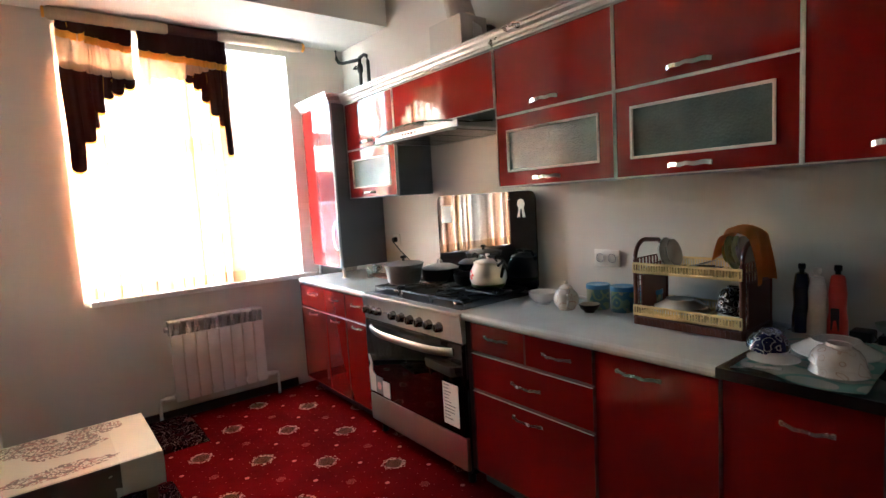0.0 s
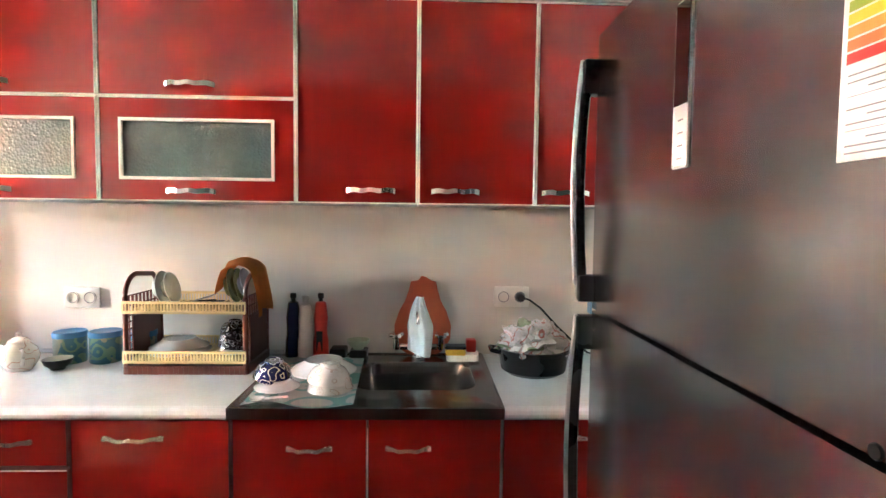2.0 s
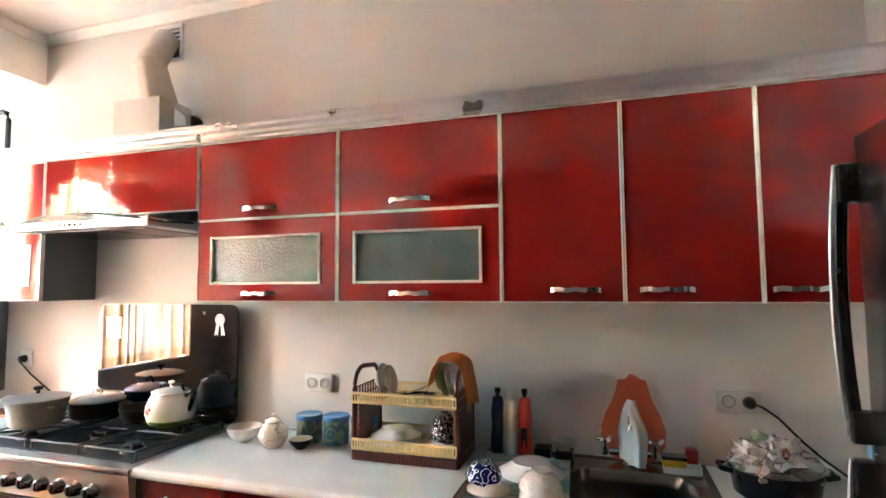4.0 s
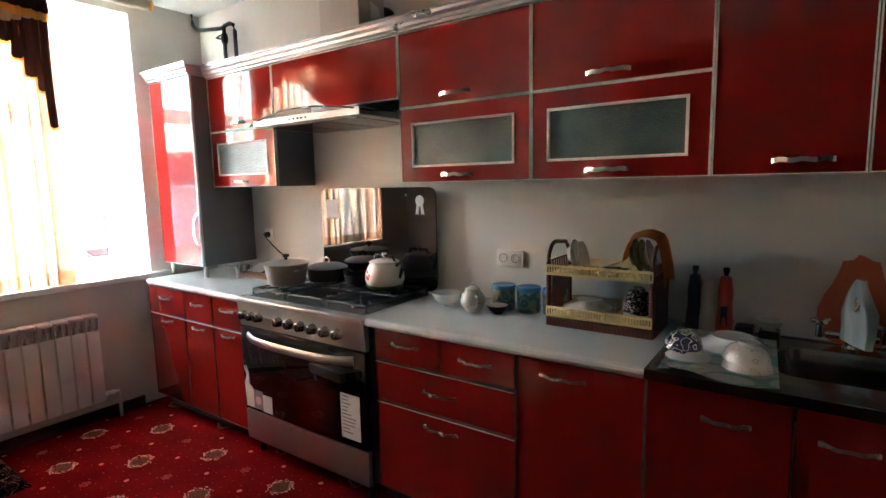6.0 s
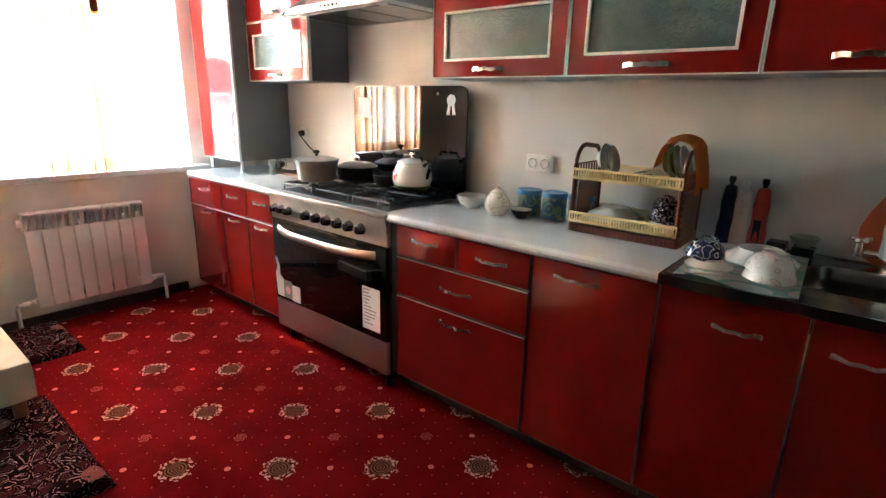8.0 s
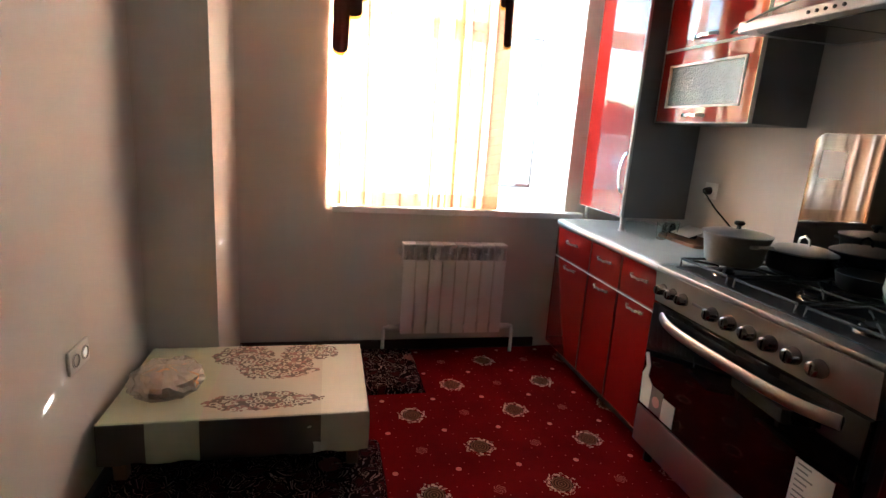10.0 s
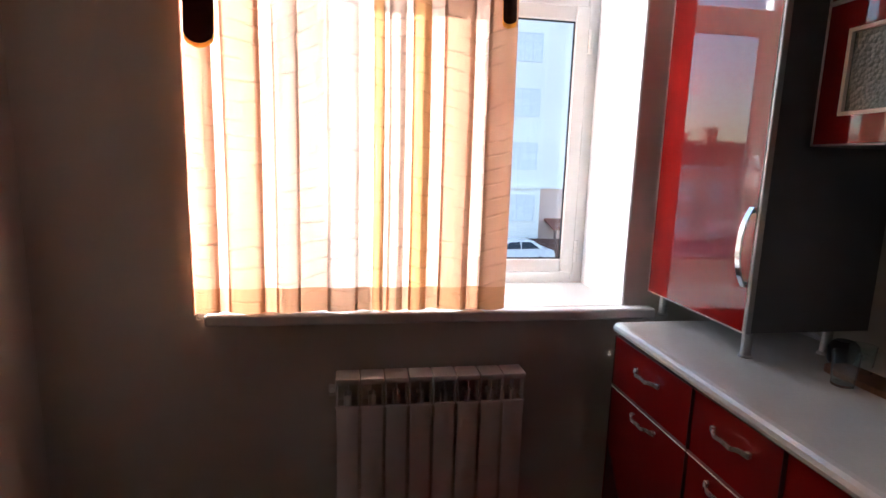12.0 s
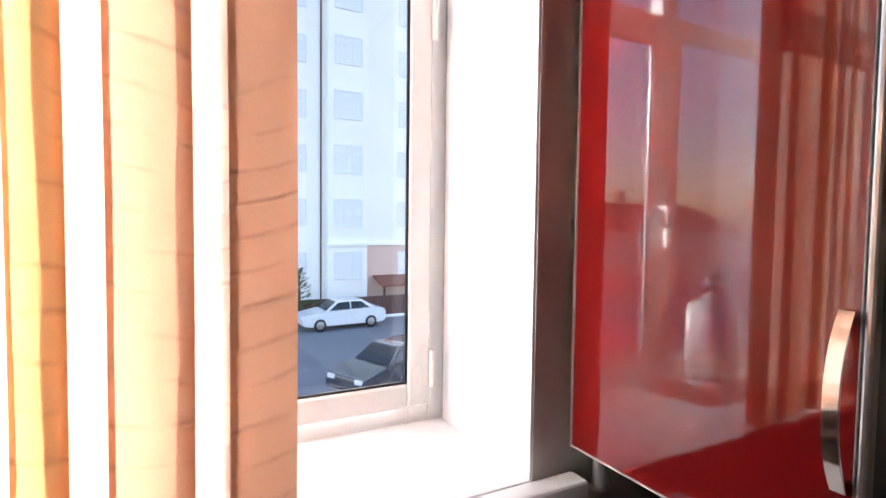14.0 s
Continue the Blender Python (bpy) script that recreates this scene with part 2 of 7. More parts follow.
def carpet_material():
    m = mat("red_carpet", (0.112, 0.003, 0.004), 0.95, var=0.3, scale=5, fine=420, bump=0.002, spec=0.0)
    n, l, b = nodes_of(m)
    base = b.inputs["Base Color"].links[0].from_socket
    geo, sep = n.new("ShaderNodeNewGeometry"), n.new("ShaderNodeSeparateXYZ")
    l.new(geo.outputs["Position"], sep.inputs[0])
    f = lambda op, a, b_=None, c=None: math_node(m, op, a, b_, c)
    PX, PY, X0, Y0 = 0.2595, 0.2805, -0.731, -1.602
    u = f("DIVIDE", f("SUBTRACT", sep.outputs[0], X0), PX)
    v = f("DIVIDE", f("SUBTRACT", sep.outputs[1], Y0), PY)

    def cell(du, dv):
        p = f("MULTIPLY", f("ADD", f("ADD", u, du), f("ADD", v, dv)), 0.5)
        q = f("MULTIPLY", f("SUBTRACT", f("ADD", u, du), f("ADD", v, dv)), 0.5)
        dp = f("SUBTRACT", p, f("ROUND", p))
        dq = f("SUBTRACT", q, f("ROUND", q))
        x = f("MULTIPLY", f("ADD", dp, dq), PX)
        y = f("MULTIPLY", f("SUBTRACT", dp, dq), PY)
        r = f("SQRT", f("ADD", f("MULTIPLY", x, x), f("MULTIPLY", y, y)))
        return x, y, r

    x, y, r = cell(0.0, 0.0)
    ax_, ay_ = f("ABSOLUTE", x), f("ABSOLUTE", y)
    oct_ = f("MAXIMUM", f("MAXIMUM", ax_, ay_), f("MULTIPLY", f("ADD", ax_, ay_), 0.74))
    ang = f("ARCTAN2", y, x)
    edge = f("MULTIPLY_ADD", f("COSINE", f("MULTIPLY", ang, 16)), 0.004, 0.066)
    inside = f("LESS_THAN", oct_, edge)
    lace_n = n.new("ShaderNodeTexVoronoi")
    lace_n.inputs["Scale"].default_value = 95
    l.new(geo.outputs["Position"], lace_n.inputs["Vector"])
    lace = f("LESS_THAN", lace_n.outputs["Distance"], 0.55)
    curls = f("GREATER_THAN", f("MULTIPLY", f("COSINE", f("MULTIPLY", ang, 8)), f("COSINE", f("MULTIPLY", oct_, 330))), -0.35)
    outer = f("MULTIPLY", f("GREATER_THAN", oct_, 0.043), f("MULTIPLY", inside, f("MULTIPLY", lace, curls)))
    rings = f("GREATER_THAN", f("SINE", f("MULTIPLY", r, 560)), 0.25)
    core = f("MULTIPLY", f("LESS_THAN", oct_, 0.045), f("MULTIPLY", rings, f("GREATER_THAN", lace_n.outputs["Distance"], 0.16)))
    darkring = f("MULTIPLY", f("LESS_THAN", oct_, 0.046), f("SUBTRACT", 1.0, core))
    c = mix_color(m, f("MULTIPLY", darkring, 0.9), base, (0.035, 0.016, 0.010))
    c = mix_color(m, f("MULTIPLY", core, 0.8), c, (0.20, 0.115, 0.065))
    c = mix_color(m, f("MULTIPLY", outer, 0.85), c, (0.52, 0.36, 0.27))
    x2, y2, r2 = cell(1.0, 0.0)
    a2 = f("ARCTAN2", y2, x2)
    small = f("MULTIPLY", f("LESS_THAN", r2, 0.026), f("GREATER_THAN", f("SINE", f("MULTIPLY_ADD", a2, 6, f("MULTIPLY", r2, 500))), 0.1))
    c = mix_color(m, f("MULTIPLY", small, 0.45), c, (0.45, 0.16, 0.12))
    for du, dv in ((0.5, 0.5), (0.5, -0.5), (-0.5, 0.5), (-0.5, -0.5)):
        _, _, r3 = cell(du, dv)
        dot = f("LESS_THAN", r3, 0.012)
        c = mix_color(m, f("MULTIPLY", dot, 0.6), c, (0.50, 0.17, 0.13))
    fx = f("SUBTRACT", f("FRACT", f("MULTIPLY", u, 4)), 0.5)
    fy = f("SUBTRACT", f("FRACT", f("MULTIPLY", v, 4)), 0.5)
    rr = f("SQRT", f("ADD", f("MULTIPLY", fx, fx), f("MULTIPLY", fy, fy)))
    c = mix_color(m, f("MULTIPLY", f("LESS_THAN", rr, 0.05), 0.45), c, (0.45, 0.14, 0.11))
    l.new(c, b.inputs["Base Color"])
    return m


M["carpet"] = carpet_material()


def curtain_material(name, color, hem_color, amount):
    m = mat(name, color, 0.85, var=0.05, scale=3, fine=350)
    n, l, b = nodes_of(m)
    geo, sep = n.new("ShaderNodeNewGeometry"), n.new("ShaderNodeSeparateXYZ")
    l.new(geo.outputs["Position"], sep.inputs[0])
    w = n.new("ShaderNodeTexNoise")
    w.inputs["Scale"].default_value = 3
    l.new(geo.outputs["Position"], w.inputs["Vector"])
    base = b.inputs["Base Color"].links[0].from_socket
    patch = n.new("ShaderNodeTexNoise")
    patch.inputs["Scale"].default_value = 14
    l.new(geo.outputs["Position"], patch.inputs["Vector"])
    w.inputs["Scale"].default_value = 2.5
    own = n.new("ShaderNodeObjectInfo")
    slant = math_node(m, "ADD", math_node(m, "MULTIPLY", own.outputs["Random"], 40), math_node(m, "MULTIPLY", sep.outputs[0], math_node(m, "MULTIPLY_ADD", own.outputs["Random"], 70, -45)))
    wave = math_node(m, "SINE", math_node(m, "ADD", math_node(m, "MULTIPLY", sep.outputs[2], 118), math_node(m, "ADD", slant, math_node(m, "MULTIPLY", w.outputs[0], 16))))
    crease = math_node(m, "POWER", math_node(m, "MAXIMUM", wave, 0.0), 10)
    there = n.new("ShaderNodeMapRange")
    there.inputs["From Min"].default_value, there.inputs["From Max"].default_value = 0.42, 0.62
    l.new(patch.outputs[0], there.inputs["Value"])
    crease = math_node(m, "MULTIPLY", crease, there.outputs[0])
    # shade of the wrinkles, put into the colour as darker lines
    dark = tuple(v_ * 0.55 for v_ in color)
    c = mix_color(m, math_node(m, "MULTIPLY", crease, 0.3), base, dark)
    hem = math_node(m, "LESS_THAN", sep.outputs[2], 0.972)
    c = mix_color(m, math_node(m, "MULTIPLY", hem, 0.85), c, hem_color)
    bp = n.new("ShaderNodeBump")
    bp.inputs["Strength"].default_value, bp.inputs["Distance"].default_value = 0.8, 0.004
    l.new(math_node(m, "SUBTRACT", 1.0, crease), bp.inputs["Height"])
    l.new(bp.outputs[0], b.inputs["Normal"])
    l.new(c, b.inputs["Base Color"])
    tr, mx = n.new("ShaderNodeBsdfTranslucent"), n.new("ShaderNodeMixShader")
    out = [k for k in n if k.type == "OUTPUT_MATERIAL"][0]
    l.new(c, tr.inputs[0])
    mx.inputs[0].default_value = amount
    l.new(b.outputs[0], mx.inputs[1])
    l.new(tr.outputs[0], mx.inputs[2])
    l.new(mx.outputs[0], out.inputs[0])
    return m


HEM = (0.46, 0.24, 0.11)
# paler copies carry the sun in their colour, peach the shade of folds
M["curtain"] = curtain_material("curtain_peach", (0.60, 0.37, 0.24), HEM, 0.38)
M["curtain_sunlit"] = curtain_material("curtain_lit", (0.80, 0.70, 0.62), HEM, 0.56)
M["curtain_lit"] = curtain_material("curtain_lit_peach", (0.74, 0.57, 0.46), HEM, 0.42)
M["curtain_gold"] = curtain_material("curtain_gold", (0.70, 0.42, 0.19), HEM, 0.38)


def translucent(name, color, amount, rough=0.8, var=0.1):
    m = mat(name, color, rough, var=var, fine=300)
    n, l, b = nodes_of(m)
    tr, mx = n.new("ShaderNodeBsdfTranslucent"), n.new("ShaderNodeMixShader")
    out = [k for k in n if k.type == "OUTPUT_MATERIAL"][0]
    l.new(b.inputs["Base Color"].links[0].from_socket, tr.inputs[0])
    mx.inputs[0].default_value = amount
    l.new(b.outputs[0], mx.inputs[1])
    l.new(tr.outputs[0], mx.inputs[2])
    l.new(mx.outputs[0], out.inputs[0])
    return m


M["swag_brown"] = translucent("swag_brown", (0.05, 0.010, 0.007), 0.2)
M["swag_gold"] = translucent("swag_gold", (0.80, 0.42, 0.06), 0.55, 0.4)
M["swag_tan"] = translucent("swag_tan", (0.62, 0.46, 0.32), 0.5)
M["pelmet_roll"] = mat("roll_cloth", (0.45, 0.36, 0.26), 0.6, var=0.1)


# ---- building blocks ----
def thing(name, loc, label="", category="", group="", kind=""):
    e = new(name)
    e.location = loc
    return tagged(e, label, category, group, kind)


def origin_of(ob):
    return ob.location if ob.parent is None else origin_of(ob.parent) + ob.location


def part(name, bm, material, parent=None, label="", kind="", smooth=False, shadow=True):
    """One mesh object from a bmesh in world coordinates, under its thing or part."""
    bm.normal_update()
    me = bpy.data.meshes.new(name)
    if parent is not None:
        bmesh.ops.translate(bm, verts=bm.verts, vec=-origin_of(parent))
    bmesh.ops.recalc_face_normals(bm, faces=bm.faces)
    bm.to_mesh(me)
    bm.free()
    for mt in material if isinstance(material, (list, tuple)) else [material]:
        me.materials.append(mt)
    if smooth:
        for p in me.polygons:
            p.use_smooth = True
        me.set_sharp_from_angle(angle=radians(35))
    ob = new(name, me)
    if parent is not None:
        ob.parent = parent
    ob.visible_shadow = shadow
    return tagged(ob, label, "", "", kind)


def block(bm, x0, x1, y0, y1, z0, z1, bevel=0.0, seg=1, m=None, mi=0):
    """Adds a box with softened edges to bm."""
    t = bmesh.new()
    bmesh.ops.create_cube(t, size=1)
    for v in t.verts:
        v.co = Vector(((x0 + x1) / 2 + v.co.x * (x1 - x0), (y0 + y1) / 2 + v.co.y * (y1 - y0), (z0 + z1) / 2 + v.co.z * (z1 - z0)))
    if bevel:
        bmesh.ops.bevel(t, geom=t.edges[:], offset=bevel, segments=seg, affect="EDGES", profile=0.5)
    return join(bm, t, m, mi)


def join(bm, t, m=None, mi=0):
    """Adds the bmesh t to bm."""
    if m is not None:
        bmesh.ops.transform(t, matrix=m, verts=t.verts)
    vs = [bm.verts.new(v.co) for v in t.verts]
    t.verts.index_update()
    for f in t.faces:
        try:
            nf = bm.faces.new([vs[v.index] for v in f.verts])
            nf.material_index = mi if mi else f.material_index
        except ValueError:
            pass
    t.free()
    return bm


def bx(*a, **k):
    return block(bmesh.new(), *a, **k)


def lathe(bm, center, profile, seg=32, axis="z", mi=0, start=0.0, m=None):
    """Turns a profile of (radius, height) about an axis through center."""
    t = bmesh.new()
    rings = []
    for r, h in profile:
        if r < 1e-6:
            rings.append([t.verts.new((0, 0, h))])
        else:
            rings.append([t.verts.new((r * math.cos(start + 2 * math.pi * i / seg), r * math.sin(start + 2 * math.pi * i / seg), h)) for i in range(seg)])
    for a, b in zip(rings, rings[1:]):
        if len(a) == 1 and len(b) == 1:
            continue
        for i in range(seg):
            j = (i + 1) % seg
            if len(a) == 1:
                t.faces.new((a[0], b[i], b[j]))
            elif len(b) == 1:
                t.faces.new((a[i], a[j], b[0]))
            else:
                t.faces.new((a[i], a[j], b[j], b[i]))
    rot = {"z": Matrix.Identity(4), "x": Matrix.Rotation(radians(90), 4, "Y"), "-x": Matrix.Rotation(radians(-90), 4, "Y"), "y": Matrix.Rotation(radians(-90), 4, "X"), "-y": Matrix.Rotation(radians(90), 4, "X")}[axis]
    mm = Matrix.Translation(center) @ (m if m is not None else rot)
    return join(bm, t, mm, mi)


def tube(bm, pts, r, seg=10, flat=1.0, cap=True, mi=0, closed=False):
    """A tube through points; r a radius or one for each point."""
    pts = [Vector(p) for p in pts]
    t = bmesh.new()
    rings = []
    n = len(pts)
    up = Vector((0, 0, 1))
    for i, p in enumerate(pts):
        a, b = pts[(i - 1) % n if closed else max(0, i - 1)], pts[(i + 1) % n if closed else min(n - 1, i + 1)]
        d = (b - a).normalized()
        s = d.cross(up)
        if s.length < 0.1:
            s = d.cross(Vector((0, 1, 0)))
        s.normalize()
        w = s.cross(d).normalized()
        rad = r[i] if isinstance(r, (list, tuple)) else r
        rings.append([t.verts.new(p + s * rad * math.cos(2 * math.pi * k / seg) + w * rad * flat * math.sin(2 * math.pi * k / seg)) for k in range(seg)])
    pairs = list(zip(rings, rings[1:])) + ([(rings[-1], rings[0])] if closed else [])
    for a, b in pairs:
        for k in range(seg):
            j = (k + 1) % seg
            t.faces.new((a[k], a[j], b[j], b[k]))
    if cap and not closed:
        t.faces.new(rings[0])
        t.faces.new(rings[-1][::-1])
    return join(bm, t, None, mi)


def sweep(bm, path, section, mi=0):
    """Sweeps a closed section of (out, up) along a level path; out is to the path's left."""
    t = bmesh.new()
    rings = []
    path = [Vector(p) for p in path]
    for i, p in enumerate(path):
        a, b = path[max(0, i - 1)], path[min(len(path) - 1, i + 1)]
        d1 = (p - a).normalized() if i else (b - p).normalized()
        d2 = (b - p).normalized() if i < len(path) - 1 else d1
        d = (d1 + d2).normalized()
        s = Vector((-d.y, d.x, 0)) / max(0.3, d.dot(d1))
        rings.append([t.verts.new(p + s * o + Vector((0, 0, h))) for o, h in section])
    for a, b in zip(rings, rings[1:]):
        for k in range(len(section)):
            j = (k + 1) % len(section)
            t.faces.new((a[k], a[j], b[j], b[k]))
    t.faces.new(rings[0])
    t.faces.new(rings[-1][::-1])
    return join(bm, t, None, mi)


def prism(bm, outline, axis, a, b, mi=0):
    """A flat outline (u, v) given thickness along an axis from a to b: x: (y, z), y: (x, z), z: (x, y)."""
    t = bmesh.new()
    put = {"x": lambda u, v, w: (w, u, v), "y": lambda u, v, w: (u, w, v), "z": lambda u, v, w: (u, v, w)}[axis]
    r0 = [t.verts.new(put(u, v, a)) for u, v in outline]
    r1 = [t.verts.new(put(u, v, b)) for u, v in outline]
    t.faces.new(r0)
    t.faces.new(r1[::-1])
    for k in range(len(outline)):
        j = (k + 1) % len(outline)
        t.faces.new((r0[k], r1[k], r1[j], r0[j]))
    return join(bm, t, None, mi)


def rounded(x0, x1, y0, y1, r, seg=6):
    """An outline of a rectangle with round corners."""
    pts = []
    for cx, cy, a in ((x1 - r, y1 - r, 0), (x0 + r, y1 - r, 90), (x0 + r, y0 + r, 180), (x1 - r, y0 + r, 270)):
        for i in range(seg + 1):
            t = radians(a + 90 * i / seg)
            pts.append((cx + r * math.cos(t), cy + r * math.sin(t)))
    return pts


# ---- structure ----
XW, YS, ZC = -2.70, -4.69, 2.92          # west wall, south wall, ceiling
WX0, WX1, WZ0, WZ1 = -1.93, -0.478, 0.862, 2.56   # window opening
PXE, PYS = -2.40, -0.575                  # pillar's east face and south face
tagged(part("floor", bx(XW - 0.2, 0.2, YS - 0.2, 0.42, -0.2, 0.0), M["carpet"]), "red carpet with rows of cream and brown medallions and small flowers", "carpet", kind="structure")
tagged(part("ceiling", bx(XW - 0.2, 0.2, YS - 0.2, 0.42, ZC, ZC + 0.2), M["ceiling"]), "plain white painted ceiling", "ceiling", kind="structure")
tagged(part("wall_east", bx(0, 0.2, YS - 0.2, 0.42, 0, ZC), M["wall"]), "pale beige papered wall behind the kitchen units", "wall", kind="structure")
HY0, HY1, HX = -4.40, -2.25, -5.0          # unseen opening and hall behind the walker, added so light escapes
b = bx(XW - 0.2, XW, HY1, 0.42, 0, ZC)
block(b, XW - 0.2, XW, YS - 0.2, HY0, 0, ZC)
block(b, XW - 0.2, XW, HY0, HY1, 2.45, ZC)
tagged(part("wall_west", b, M["wall"]), "pale papered wall beside the low table", "wall", kind="structure")
b = bmesh.new()
block(b, XW, WX0, 0, 0.42, 0, ZC)
block(b, WX1, 0, 0, 0.42, 0, ZC)
block(b, WX0, WX1, 0, 0.42, 0, WZ0)
block(b, WX0, WX1, 0, 0.42, WZ1, ZC)
tagged(part("wall_north", b, M["wall"]), "beige papered window wall with a deep opening", "wall", kind="structure")
# the added hall, out of view, takes up light from the room
b = bx(HX - 0.2, HX, YS - 0.2, -1.4, 0, ZC)
block(b, HX, XW - 0.2, -1.6, -1.4, 0, ZC)
block(b, HX, XW - 0.2, YS - 0.2, YS, 0, ZC)
tagged(part("hall_wall", b, M["wall"]), "plain papered walls of an unseen hall, added to let light out", "wall", kind="structure")
tagged(part("hall_floor", bx(HX - 0.2, XW - 0.2, YS - 0.2, -1.4, -0.2, 0.0), M["plinth"]), "dark brown floor of the added unseen hall", "floor", kind="structure")
tagged(part("hall_ceiling", bx(HX - 0.2, XW - 0.2, YS - 0.2, -1.4, ZC, ZC + 0.2), M["ceiling"]), "plain ceiling of the added unseen hall", "ceiling", kind="structure")
# white plastered reveals line the opening
b = bmesh.new()
block(b, WX1 - 0.006, WX1, 0.002, 0.362, WZ0 + 0.002, WZ1)
block(b, WX0, WX0 + 0.006, 0.002, 0.362, WZ0 + 0.002, WZ1)
block(b, WX0 + 0.006, WX1 - 0.006, 0.002, 0.362, WZ1 - 0.006, WZ1)
tagged(part("window_reveal", b, M["white_plaster"]), "white plastered window reveal with small chips", "window reveal", kind="structure")
tagged(part("pillar", bx(XW, PXE, PYS, 0, 0, 2.65), M["wall"]), "square papered corner pillar", "pillar", kind="structure")
tagged(part("beam", bx(XW, 0, -0.70, 0, 2.65, ZC), M["ceiling"]), "white boxed beam above the window", "beam", kind="structure")
tagged(part("wall_south", bx(XW, 0, YS - 0.2, YS, 0, ZC), M["wall"]), "beige papered wall behind the fridge", "wall", kind="structure")
# white arched panel on the south wall
arch = [(-1.9, 0.0), (-1.9, ZC - 0.05), (-0.424, ZC - 0.05), (-0.424, 2.303), (-0.36, 2.335), (-0.275, 2.364), (-0.20, 2.379), (-0.125, 2.388), (-0.014, 2.391), (-0.014, 0.0)]
tagged(part("pilaster", bx(-0.012, 0, YS, -4.56, 2.0, ZC - 0.05), M["white_plaster"]), "narrow pale strip in the room's corner", "wall strip", kind="structure")
tagged(part("arch_panel", prism(bmesh.new(), arch, "y", YS + 0.001, YS + 0.03), M["white_plaster"]), "white wall panel with an arched top beside the fridge", "wall panel", kind="structure")
b = bmesh.new()
for x0, x1, y0, y1 in ((PXE, -0.60, -0.014, 0), (PXE, PXE + 0.014, PYS, -0.014), (XW, PXE + 0.014, PYS - 0.014, PYS), (XW, XW + 0.014, HY1, PYS - 0.014)):
    block(b, x0, x1, y0, y1, 0, 0.065, 0.004)
tagged(part("baseboard", b, M["skirting"]), "dark brown skirting board", "skirting", kind="structure")
b = bmesh.new()
sweep(b, [(-0.001, YS, ZC - 0.001), (-0.001, -0.70, ZC - 0.001)], [(0, 0), (0, -0.045), (0.012, -0.045), (0.045, -0.012), (0.045, 0)])
sweep(b, [(-0.001, -0.701, ZC - 0.001), (XW, -0.701, ZC - 0.001)], [(0, 0), (0, -0.045), (0.012, -0.045), (0.045, -0.012), (0.045, 0)])
tagged(part("ceiling_moulding", b, M["ceiling"]), "thin white ceiling moulding", "moulding", kind="structure")


# ---- window ----
def frame_ring(bm, x0, x1, z0, z1, y0, y1, w, bevel=0.006):
    block(bm, x0, x0 + w, y0, y1, z0, z1, bevel)
    block(bm, x1 - w, x1, y0, y1, z0, z1, bevel)
    block(bm, x0 + w - 0.002, x1 - w + 0.002, y0 + 0.001, y1 - 0.001, z0, z0 + w, bevel)
    block(bm, x0 + w - 0.002, x1 - w + 0.002, y0 + 0.001, y1 - 0.001, z1 - w, z1, bevel)


FZ0 = 0.892      # the frame stands on the sill
win = thing("window_1", (-1.2, 0.34, WZ0), "white plastic two-part window with a top light, blown out by daylight", "window", kind="structure")
b = bmesh.new()
frame_ring(b, WX0, WX1, FZ0, WZ1, 0.365, 0.418, 0.05)
block(b, WX0, WX1, 0.3655, 0.417, WZ0 + 0.001, FZ0 + 0.01)
block(b, -1.145, -1.072, 0.365, 0.418, FZ0 + 0.05, WZ1 - 0.05, 0.004)
block(b, WX0 + 0.05, WX1 - 0.05, 0.366, 0.417, 1.995, 2.045, 0.004)
part("window_frame", b, M["pvc"], win)
xl, xr = -1.068, -0.532
b = bmesh.new()
frame_ring(b, xl, xr, FZ0 + 0.045, 1.995, 0.338, 0.3585, 0.060)
sash = part("sash", b, M["pvc"], win)
b = bmesh.new()
frame_ring(b, xl + 0.0595, xr - 0.0595, FZ0 + 0.1045, 1.9355, 0.3425, 0.3475, 0.006, 0)
part("gasket", b, M["rubber"], sash, "black rubber gasket")
hx = xl + 0.030
b = bx(hx - 0.013, hx + 0.013, 0.328, 0.338, 1.405, 1.475, 0.004)
tube(b, [(hx, 0.331, 1.440), (hx, 0.303, 1.440), (hx, 0.296, 1.425), (hx, 0.294, 1.375), (hx, 0.298, 1.315)], [0.009, 0.009, 0.011, 0.011, 0.008], 8)
part("window_handle", b, M["pvc"], sash, smooth=True)
for zz in (1.03, 1.86):
    part("hinge", lathe(bmesh.new(), (xr + 0.003, 0.335, zz - 0.045), [(0, 0), (0.008, 0), (0.008, 0.09), (0, 0.09)], 10), M["pvc"], sash, smooth=True)
part("pane", bx(xl + 0.058, xr - 0.058, 0.349, 0.355, FZ0 + 0.103, 1.937), M["glass"], win, shadow=False)
part("pane", bx(WX0 + 0.05, -1.145, 0.372, 0.378, FZ0 + 0.05, 1.995), M["glass"], win, shadow=False)
part("bead", (lambda t: (frame_ring(t, WX0 + 0.048, -1.143, FZ0 + 0.048, 1.997, 0.358, 0.371, 0.014, 0.003), t)[1])(bmesh.new()), M["pvc"], win, "white glazing bead")
for xa, xb in ((-1.072, WX1 - 0.05), (WX0 + 0.05, -1.145)):
    part("pane", bx(xa, xb, 0.372, 0.378, 2.045, WZ1 - 0.05), M["glass"], win, shadow=False)
b2 = bmesh.new()
block(b2, -1.895, -0.38, -0.055, -0.001, 0.852, 0.891, 0.010, 3)
block(b2, WX0 + 0.0065, WX1 - 0.0065, -0.002, 0.364, 0.864, 0.8905, 0.001)
